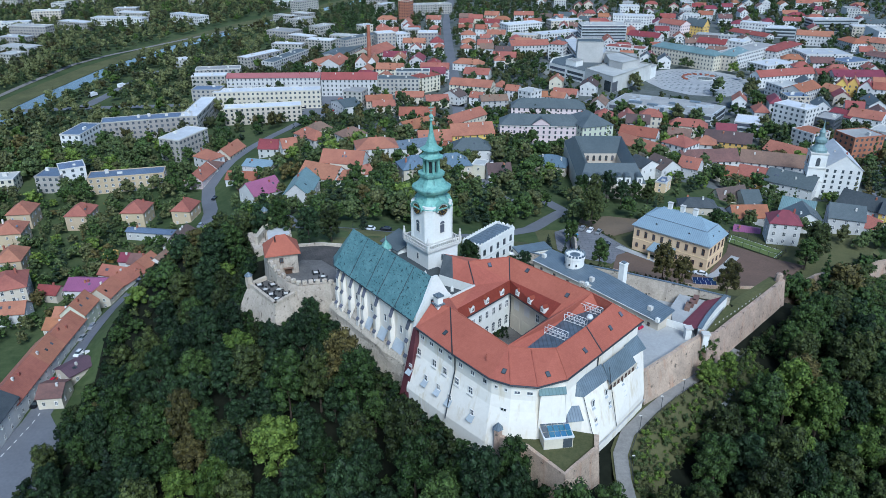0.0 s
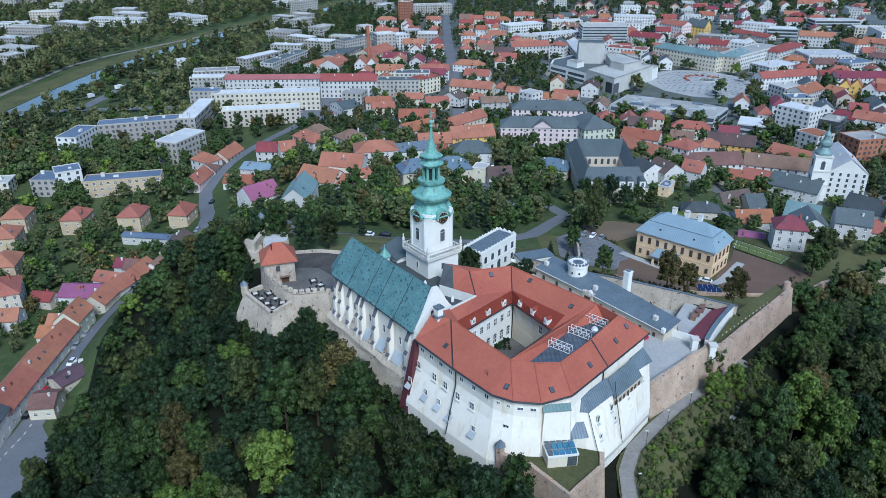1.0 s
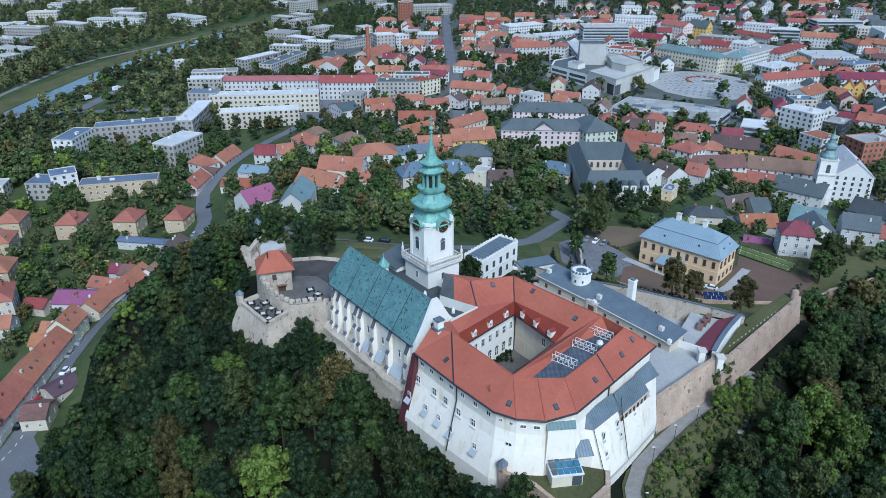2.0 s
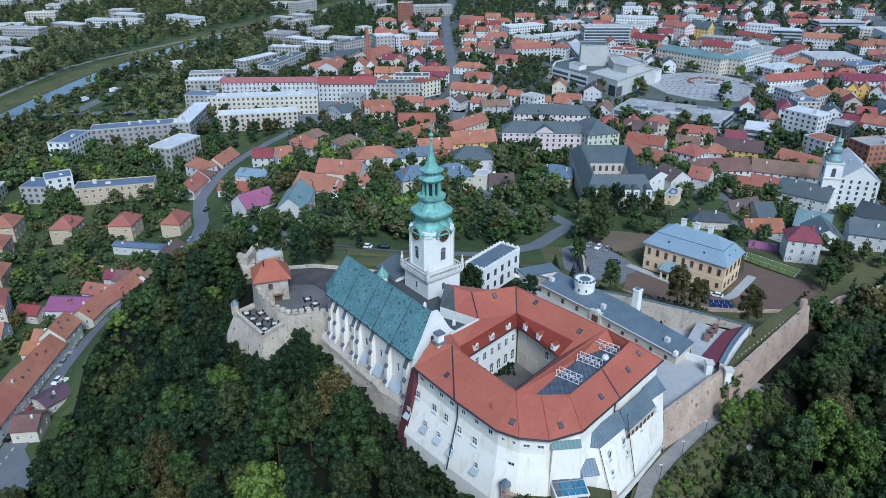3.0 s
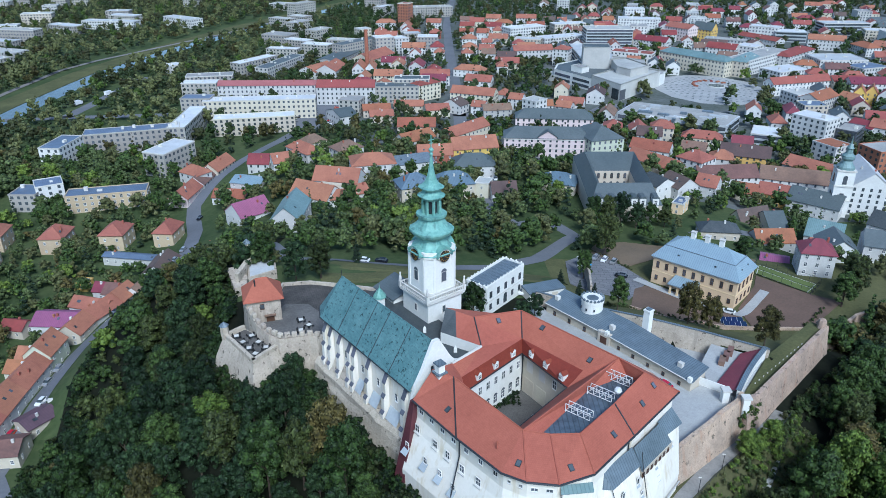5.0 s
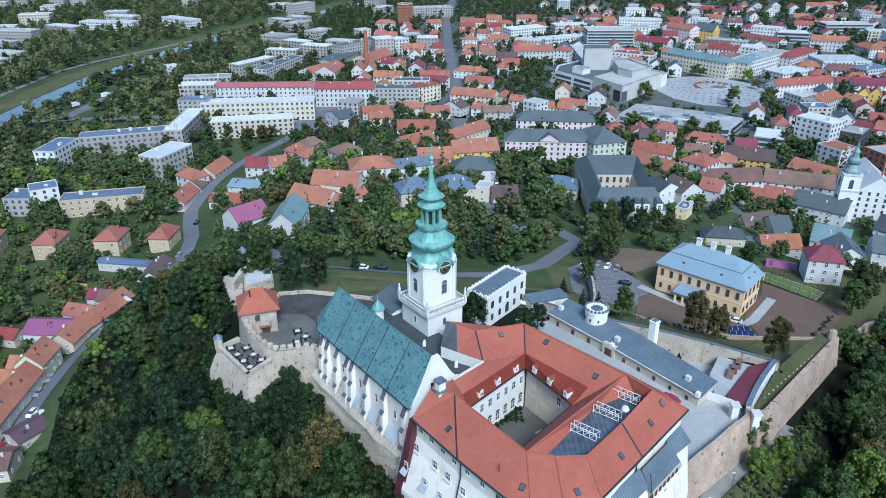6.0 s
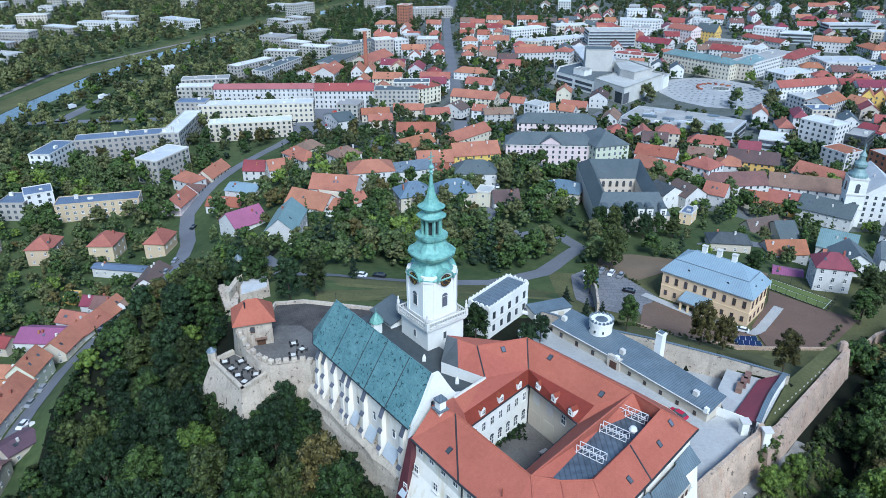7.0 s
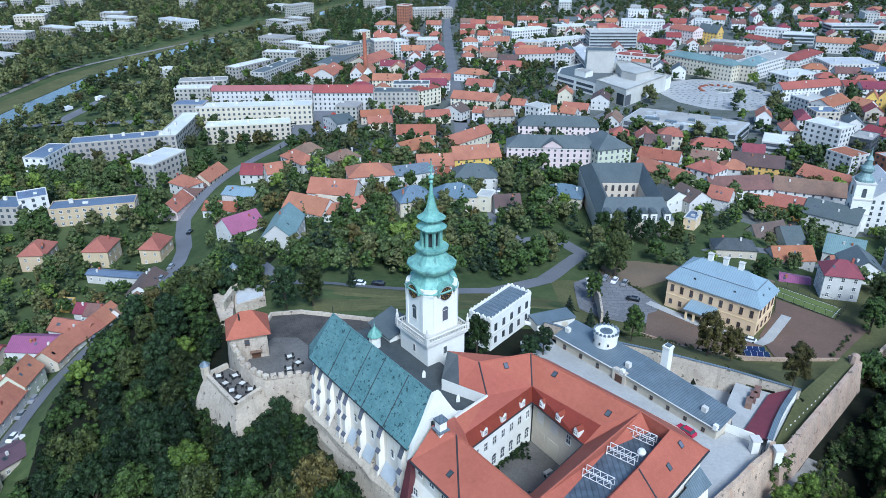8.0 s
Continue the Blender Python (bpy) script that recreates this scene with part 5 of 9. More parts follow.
def villa():
    home = thing("crenellated_villa", pose(6.0, 197.8, 33.0, 0, 0, -39), "white romantic villa with curled parapets and a dark sheet roof", "villa")
    w, d, e = 6.8, 18.0, 8.0
    part("wall", boxed(0, w, 0, d, -4, e), PLASTER, home)
    roof = part("roof", boxed(0.35, w - 0.35, 0.35, d - 0.35, e + 0.004, e + 0.2), SEAM_GREY, home, "dark grey seamed roof")
    for k in range(11):
        y = 1.2 + k * 1.56
        part("seam", boxed(0.6, w - 0.6, y, y + 0.08, e + 0.2, e + 0.34), SEAM_GREY, roof)
    part("string_course", boxed(-0.12, w + 0.12, -0.12, d + 0.12, 3.6, 3.85), TRIM, home)
    for (x0, y0), (x1, y1) in (((0, 0), (w, 0)), ((w, 0), (w, d)), ((w, d), (0, d)), ((0, d), (0, 0))):
        n = max(2, int(math.hypot(x1 - x0, y1 - y0) / 1.5))
        yaw = math.degrees(math.atan2(y1 - y0, x1 - x0))
        for i in range(n):
            bm = bmesh.new()
            pts = [(-0.7, 0), (0.7, 0), (0.7, 0.7), (0.45, 1.15), (0.15, 0.95), (0, 1.45), (-0.15, 0.95), (-0.45, 1.15), (-0.7, 0.7)]
            loft(bm, [[(x, y, e - 0.3 + z) for x, z in pts] for y in (-0.15, 0.3)])
            bmesh.ops.recalc_face_normals(bm, faces=bm.faces)
            part("merlon", bm, PLASTER, home).matrix_basis = pose(*along((x0, y0), (x1, y1), (i + 0.5) / n), 0, 0, 0, yaw)
    for x in (1.7, 5.1):
        put_window(home, x, -0.02, 4.7, 0, 1.0, 1.7, DARK_METAL, (1, 1))
        put_window(home, x, -0.02, 1.2, 0, 1.0, 1.7, DARK_METAL, (1, 1))
    for i in range(5):
        y = 2.0 + i * 3.5
        put_window(home, w + 0.02, y, 4.7, 90, 1.1, 1.8, DARK_METAL, (1, 1))
        if i == 2:
            put_window(home, w + 0.02, y, 0.4, 90, 1.5, 2.2, DARK_METAL, (0, 0), True)
        else:
            put_window(home, w + 0.02, y, 1.1, 90, 1.0, 1.6, DARK_METAL, (1, 1))
    low = thing("low_outbuilding", pose(24.0, 201.5, 31.5, 0, 0, 20), "low white outbuilding with a flat grey roof", "building")
    part("wall", boxed(0, 11, 0, 5, -3, 3.4), PLASTER, low)
    part("roof", boxed(-0.2, 11.2, -0.2, 5.2, 3.41, 3.8), SEAM_GREY, low)
    for x in (2, 5, 8):
        part("garage_door", boxed(x - 0.9, x + 0.9, -0.06, 0.0, 0.6, 2.8), CREAM, low)


def west_bastion():
    home = thing("west_bastion", HOME, "sandy masonry bastion with a terrace and a corner sentry turret", "bastion")
    top = [(-53.3, 172.8), (-43.6, 161.6), (-38.6, 169.0), (-49.6, 176.8)]
    foot = [(-57.2, 171.4), (-43.4, 157.2), (-35.2, 167.6), (-49.8, 178.6)]
    bm = bmesh.new()
    loft(bm, [[(x, y, 22) for x, y in foot], [(x, y, 31) for x, y in foot], [(*along(f, t, 0.95), 39.2) for f, t in zip(foot, top)], [(x, y, 39.2) for x, y in top]])
    bmesh.ops.recalc_face_normals(bm, faces=bm.faces)
    bmesh.ops.subdivide_edges(bm, edges=bm.edges[:], cuts=3, use_grid_fill=True)
    for v in bm.verts:
        if v.co.z < 38.8:
            v.co += Vector((noise.noise(v.co * 0.35), noise.noise(v.co * 0.35 + Vector((9, 0, 0))), 0.2)) * 0.25
    part("bastion_wall", bm, PALE_STONE, home)
    for i in (0, 1, 3):
        (x0, y0), (x1, y1) = top[i], top[(i + 1) % 4]
        L = math.hypot(x1 - x0, y1 - y0)
        ob = part("parapet", boxed(-0.05, L + 0.05, -0.1, 0.75, 0, 1.2), PALE_STONE, home)
        ob.matrix_basis = pose(x0, y0, 39.15, 0, 0, math.degrees(math.atan2(y1 - y0, x1 - x0)))
    bm = prism([along(t, (-46.3, 170.0), 0.06) for t in top], 39.1, 39.3)
    part("terrace_floor", bm, COBBLE, home)
    c = (-53.0, 172.8)
    bm = bmesh.new()
    loft(bm, [turned(0.8, 38.6, 6, *c), turned(1.0, 40.0, 6, *c), turned(1.0, 42.6, 6, *c)])
    turret = part("sentry_turret", bm, PALE_STONE, home)
    bm = bmesh.new()
    loft(bm, [turned(1.25, 42.6, 6, *c), turned(0.05, 43.7, 6, *c)])
    part("turret_roof", bm, SEAM_GREY, turret)


def cafe_set(x, y, z, yaw):
    table = thing("cafe_table", pose(x, y, z, 0, 0, yaw), "small pale-topped cafe table on the dark terrace", "table", "tables on the terrace")
    part("tabletop", boxed(-0.55, 0.55, -0.55, 0.55, 0.70, 0.75), TRIM, table)
    part("pedestal", boxed(-0.06, 0.06, -0.06, 0.06, 0.0, 0.70), DARK_METAL, table)
    part("foot", boxed(-0.3, 0.3, -0.3, 0.3, 0.0, 0.05), DARK_METAL, table)
    for k in range(4):
        a = k * 90 + 45
        px, py = x + 1.0 * math.cos(radians(a + yaw)), y + 1.0 * math.sin(radians(a + yaw))
        chair = thing("cafe_chair", pose(px, py, z, 0, 0, a + yaw + 90), "small black metal cafe chair", "chair", "chairs round the terrace tables")
        part("seat", boxed(-0.25, 0.25, -0.25, 0.25, 0.42, 0.47), RUBBER, chair)
        part("backrest", boxed(-0.25, 0.25, -0.27, -0.22, 0.47, 0.95), RUBBER, chair)
        for sx in (-0.22, 0.22):
            for sy in (-0.22, 0.22):
                part("leg", boxed(sx - 0.025, sx + 0.025, sy - 0.025, sy + 0.025, 0, 0.42), DARK_METAL, chair)


def west_tower():
    yaw = 17.0
    home = thing("west_gate_tower", pose(-46.2, 184.6, 0, 0, 0, yaw), "square rubble tower with an orange-red hipped roof", "tower")
    w, d = 8.2, 7.4
    part("wall", boxed(-w / 2, w / 2, -d / 2, d / 2, 24, 45.2), PALE_STONE, home)
    o = 0.9
    bm = bmesh.new()
    b = [(-w / 2 - o, -d / 2 - o, 44.9), (w / 2 + o, -d / 2 - o, 44.9), (w / 2 + o, d / 2 + o, 44.9), (-w / 2 - o, d / 2 + o, 44.9)]
    rows = loft(bm, [b, [(x * 0.97, y * 0.97, z + 0.35) for x, y, z in b]], cap=False)
    p, q = bm.verts.new((-1.2, 0, 49.4)), bm.verts.new((1.4, 0, 49.4))
    r = rows[-1]
    for f in ((r[0], r[1], q, p), (r[1], r[2], q), (r[2], r[3], p, q), (r[3], r[0], p)):
        bm.faces.new(f)
    bmesh.ops.recalc_face_normals(bm, faces=bm.faces)
    part("roof", bm, TILE, home, "bright orange-red tiled roof")
    pipe("flue", [(-1.6, -1.5, 47.0), (-1.6, -1.5, 49.6)], 0.18, DARK_METAL, home)
    put_window(home, -0.5, -d / 2 - 0.02, 42.4, 0, 1.1, 1.4, BROWN_FRAME, (1, 0))
    part("door", boxed(0.2, 2.2, -d / 2 - 0.08, -d / 2 + 0.02, 37.6, 40.4), BROWN_FRAME, home)
    part("door_hood", boxed(-0.2, 2.6, -d / 2 - 0.9, -d / 2, 40.5, 40.65), OLD_TILE, home)


long_range()
gate_wing()
mansion()
villa()
west_bastion()
west_tower()
for x, y, a in ((-50.2, 172.4, 20), (-48.0, 169.8, 50), (-45.9, 167.2, 15), (-43.9, 164.9, 70), (-46.6, 172.6, 35), (-44.3, 169.8, 60), (-42.0, 167.6, 10)):
    cafe_set(x, y, 39.3, a)
for x, y, a in ((-36.2, 181.0, 20), (-33.8, 178.6, 50), (-35.4, 176.2, 15)):
    cafe_set(x, y, 38.6, a)
# terrace between the tower and the nave, and the crenellated rubble wall in front of it
slab("tower_terrace", [(-46.5, 178.5), (-44, 173.5), (-38.4, 168.2), (-31, 170), (-28.6, 173), (-27, 180), (-36, 190), (-42, 190)], 38.6, TERRACE_STONE, "grey paved upper terrace", "pavement", 14.0)
RAMPART = [(-51.8, 186.0), (-50.6, 182.6), (-48.2, 178.0), (-45.1, 172.8), (-41.6, 169.2), (-38.6, 167.4), (-35.4, 168.4), (-31.8, 169.2), (-28.2, 168.2)]
rampart = masonry("wall_5", RAMPART, [(x - 0.5, y - 0.9) for x, y in RAMPART], 1.2, [43.6, 43.4, 43.0, 42.6, 42.3, 42.1, 42.0, 42.0, 42.0], 26, PALE_STONE, "crooked rubble wall with worn merlons")
for k in range(16):
    j, f = divmod(k * 7.4 / 15, 1)
    p = along(RAMPART[int(j)], RAMPART[int(j) + 1], f)
    q = RAMPART[int(j) + 1]
    bm = bmesh.new()
    box(bm, -0.62, 0.62, -0.5, 0.5, 0, 1.15)
    bmesh.ops.bevel(bm, geom=bm.edges[:], offset=0.12, segments=1, affect="EDGES")
    part("merlon", bm, PALE_STONE, rampart).matrix_basis = pose(p[0] + 0.35, p[1] + 0.5, 43.4 - 0.1 * k, 0, 0, math.degrees(math.atan2(q[1] - p[1], q[0] - p[0] + 1e-6)))


def outwork():
    """The ruined gate outwork west of the tower."""
    home = thing("gate_outwork", HOME, "ruined pale masonry outwork with flat capped walls and a small turret", "ruin")
    bm = bmesh.new()
    loft(bm, [[(-66, 219, z), (-60.5, 207, z), (-57.5, 208.5, z), (-58, 213, z), (-62, 222, z)] for z in (15, 34.0)])
    bmesh.ops.subdivide_edges(bm, edges=bm.edges[:], cuts=2)
    for v in bm.verts:
        v.co += Vector((noise.noise(v.co * 0.3), noise.noise(v.co * 0.3 + Vector((4, 0, 0))), noise.noise(v.co * 0.4))) * 0.5
    part("ruined_wall", bm, PALE_STONE, home)
    part("guard_room", prism([(-57.8, 212.5), (-50.5, 217.5), (-52.5, 224.5), (-60.5, 223.0)], 18, 34.4), PALE_STONE, home)
    part("flat_roof", prism([(-57.4, 213.2), (-51.2, 217.8), (-52.8, 223.9), (-60.0, 222.5)], 34.41, 34.7), WHITE_ROOF, home)
    part("party_wall", prism([(-61.2, 211), (-60.0, 210.4), (-58.6, 223), (-60.2, 224)], 20, 36.6), PALE_STONE, home)
    bm = bmesh.new()
    loft(bm, [turned(1.1, 36, 6, -60.6, 224.4), turned(1.1, 40.2, 6, -60.6, 224.4)])
    turret = part("turret", bm, CREAM, home)
    bm = bmesh.new()
    loft(bm, [turned(1.4, 40.2, 6, -60.6, 224.4), turned(0.05, 41.6, 6, -60.6, 224.4)])
    part("turret_cap", bm, SEAM_GREY, turret)


outwork()
# planted bed behind the terrace, held by a curved low wall
slab("planted_bed", [(-46.5, 194), (-40, 188), (-28, 184), (-12, 192), (-14, 200.5), (-30, 204), (-38, 205.5), (-45.5, 204.5)], 36.0, SOIL, "dark bare planted bed", "garden", 8.0)
masonry("wall_7", [(-47.5, 196), (-46.0, 205), (-38.2, 206.2), (-30.5, 204.7), (-16.2, 201.6), (-9, 199)][::-1], [(-47.9, 196), (-46.2, 205.3), (-38.2, 206.6), (-30.4, 205.1), (-16.1, 202), (-9, 199.4)][::-1], 0.7, 36.9, 30, PALE_STONE, "low pale curved retaining wall")


def glass_pavilion():
    home = thing("glass_pavilion", pose(19.6, 108.8, 38.0, 0, 0, 8), "small cream pavilion with a glazed roof on the bastion lawn", "pavilion")
    w, d = 5.8, 6.2
    part("wall", boxed(0, w, 0, d, -0.5, 2.7), CREAM, home)
    for i in range(5):
        for j in range(4):
            x0, y0 = w * i / 5, d * j / 4
            z0 = 2.75 + 1.1 * j / 4
            bm = bmesh.new()
            poly(bm, [(x0 + 0.06, y0 + 0.06, z0), (x0 + w / 5 - 0.06, y0 + 0.06, z0), (x0 + w / 5 - 0.06, y0 + d / 4 - 0.06, z0 + 0.27), (x0 + 0.06, y0 + d / 4 - 0.06, z0 + 0.27)])
            part("pane", bm, BLUE_GLASS if j < 2 and i > 0 else GLASS, home)
    bm = bmesh.new()
    for i in range(6):
        x = w * i / 5
        box(bm, x - 0.06, x + 0.06, -0.1, d, 2.62, 2.74)
    box(bm, -0.15, w + 0.15, -0.15, 0.1, 2.5, 2.85)
    box(bm, -0.15, 0.1, 0.1, d, 2.5, 2.85)
    box(bm, w - 0.1, w + 0.15, 0.1, d, 2.5, 2.85)
    part("roof_frame", bm, WHITE_METAL, home)
    part("glazing", boxed(w - 2.0, w - 0.15, -0.06, 0.0, 0.1, 2.3), GLASS, home)


glass_pavilion()
masonry("wall_6", [(10.2, 112.2), (16.2, 108.8), (22.6, 101.2), (30.2, 108.6), (31.0, 112.6)], [(9.2, 110.6), (16.0, 106.6), (23.0, 98.2), (32.4, 108.0), (33.0, 112.4)], 0.9, [38.8, 38.8, 38.8, 38.6, 38.6], 18, STONE, "stone and brick star bastion wall")
sentry = thing("sentry_box", pose(10.9, 112.4, 38.2), "small stone sentry turret with a pyramid cap", "turret")
bm = bmesh.new()
loft(bm, [turned(0.9, -3, 6), turned(0.9, 2.2, 6)])
part("wall", bm, STONE, sentry)
bm = bmesh.new()
loft(bm, [turned(1.15, 2.2, 6), turned(0.05, 3.6, 6)])
part("cap", bm, SEAM_GREY, sentry)
# footpath below the walls, with its rail and lamps
WALKWAY = [(36.0, 100), (36.4, 109.1), (37.4, 116.6), (40.6, 123.6), (47.2, 131.4), (54.2, 138.8), (61.4, 145.4), (68.4, 151.0), (75.0, 155.6), (79.0, 160.0)]


def walk_height(x, y):
    return float(np.interp(y, [100, 116, 124, 132, 140, 148, 160], [29.6, 29.4, 29.0, 28.4, 27.6, 26.8, 26.2]))


setting("footpath", ribbon([(x - 0.2, y + 0.2) for x, y in WALKWAY], 3.0, walk_height, 0.55, 2.0), PATH, "grey paved path under the castle wall", "path")
bm = bmesh.new()
lines = []
for i in range(46):
    j, f = divmod(i / 45 * (len(WALKWAY) - 1.001), 1)
    x, y = along(WALKWAY[int(j)], WALKWAY[int(j) + 1], f)
    h = walk_height(x, y) + 0.5
    side = [(x + 0.74 * o, y - 0.67 * o) for o in (-2.6, 1.2, 3.0, 5.0, 7.5, 10.0)]
    fall = (0.0, 0.0, 0.25, 0.55, 0.85, 1.0)
    lines.append([bm.verts.new((px, py, h - 0.22 + (min(h, ground(px, py) + 0.15) - h) * k + 0.12 * noise.noise(Vector((px, py, 0))))) for (px, py), k in zip(side, fall)])
for p, q in zip(lines, lines[1:]):
    for k in range(5):
        bm.faces.new((p[k], p[k + 1], q[k + 1], q[k]))
bmesh.ops.recalc_face_normals(bm, faces=bm.faces)
setting("path_bank", bm, GRASS, "grassy bank below the path", "bank")
rail = thing("path_railing", HOME, "thin dark steel railing along the paved path", "railing")
for (x0, y0), (x1, y1) in zip(WALKWAY[1:], WALKWAY[2:]):
    p, q = (x0 + 1.35, y0 - 1.2), (x1 + 1.35, y1 - 1.2)
    za, zb = walk_height(*p) + 0.7, walk_height(*q) + 0.7
    for h in (0.55, 1.0):
        pipe("rail", [(*p, za + h), (*q, zb + h)], 0.04, DARK_METAL, rail)
    for k in range(3):
        x, y, z = along((*p, za), (*q, zb), k / 3)
        pipe("post", [(x, y, z - 0.4), (x, y, z + 1.05)], 0.04, DARK_METAL, rail)
for x, y in ((38.6, 112.0), (43.4, 125.2), (50.2, 132.8), (57.6, 140.2), (66.4, 147.6)):
    z = walk_height(x, y)
    lamp = thing("path_lamp", pose(x, y, z), "slim dark lamp post beside the path", "street lamp", "lamps along the path")
    pipe("pole", [(0, 0, -0.5), (0, 0, 4.2)], 0.06, DARK_METAL, lamp)
    part("head", boxed(-0.5, 0.1, -0.12, 0.12, 4.2, 4.35), TRIM, lamp)
steps = thing("hillside_stairs", HOME, "concrete stairs with dark rails below the rampart", "stairs")
for k in range(14):
    x, y = along((78.0, 156.0), (64.0, 135.0), k / 13)
    z = ground(x, y) + 0.5
    part("step", boxed(-1.0, 1.0, -0.9, 0.9, -1.2, 0.0), CONCRETE, steps).matrix_basis = pose(x, y, z, 0, 0, 32)
for s in (-1.1, 1.1):
    pipe("rail", [(x + s, y - 0.6 * s, ground(x, y) + 1.6) for x, y in (along((78.0, 156.0), (64.0, 135.0), k / 4) for k in range(5))], 0.06, DARK_METAL, steps)
# stone sentry box at the far corner of the rampart
far_sentry = thing("rampart_sentry", pose(99.2, 187.0, 33.5), "small domed stone sentry box on the rampart corner", "turret")
bm = bmesh.new()
loft(bm, [turned(1.1, -1, 8), turned(1.1, 1.5, 8), turned(0.95, 2.1, 8), turned(0.2, 2.5, 8)])
part("shell", bm, STONE, far_sentry)
# ---- the town ----
WORDS = {SAND: "sand-coloured", OLD_PURPLE: "dull purple-brown", MAGENTA: "faded magenta", FLATS: "grey-beige", PLASTER: "white", TOWN_WHITE: "white", CREAM: "cream", GREY_WALL: "grey rendered", PALE_GREEN: "pale green", YELLOW: "yellow", PINK: "pale pink", BRICK: "red brick", APRICOT: "apricot", GLASSWALL: "grey glazed", SLATEWALL: "dark grey",
         TOWN_TILE: "orange-red tiled", OLD_TILE: "weathered brown tiled", OLD_RED: "dull red tiled", OLD_DARK: "dark brown tiled", MAROON: "maroon", MAROON_LIGHT: "faded maroon", RED_ROOF: "red", DARK_ROOF: "dark slate", SLATE: "grey slate",
         BLUE_SLATE: "blue-grey", BLUE_FLAT: "blue-grey sheet", FLAT_ROOF: "grey flat", WHITE_ROOF: "pale flat", SEAM_GREY: "grey metal", SEAM_BLUE: "light blue metal", TEAL_SEAM: "grey-green metal", CREAM_ROOF: "cream flat"}
FOOTPRINTS = []
dice = random.Random(7)


def facade(home, x0, y0, yaw, length, h, far, glazed, glazing_wide=False):
    """Storeys of windows on one wall that starts at x0, y0."""
    floors = max(1, round(h / 3.1))
    rise = h / floors
    turn = pose(x0, y0, 0, 0, 0, yaw)
    if glazed:
        for i in range(floors):
            ob = part("window_band", window_mesh(length - 1.2, rise * 0.5, DARK_METAL, (max(1, int(length / 2.5)), 0)), None, home)
            ob.matrix_basis = turn @ pose(length / 2, -0.02, rise * i + rise * 0.35)
        return
    n = max(1, int(length / (3.2 if h > 8 else 3.6)))
    w, tall = (1.4, 1.5) if h > 8 and glazing_wide else (1.1, 1.6) if h > 8 else (0.95, 1.3)
    if far:
        key = ("grid", round(length), n, floors, round(h), glazing_wide)
        if key not in WINDOWS:
            bm = bmesh.new()
            for i in range(floors):
                z = rise * i + min(1.0, rise * 0.3)
                for k in range(n):
                    x = length * (k + 0.5) / n
                    box(bm, x - w / 2, x + w / 2, -0.06, 0.1, z, z + tall)
            WINDOWS[key] = mesh_of("glazing", bm, GLASS)
        ob = part("glazing", WINDOWS[key], None, home)
        ob["kind"] = "stuff"
        ob.matrix_basis = turn @ pose(0, -0.02, 0)
        return
    for i in range(floors):
        z = rise * i + min(1.0, rise * 0.3)
        for k in range(n):
            ob = part("window", window_mesh(w, tall, FRAME, (1, 1)), None, home)
            ob.matrix_basis = turn @ pose(length * (k + 0.5) / n, -0.02, z)


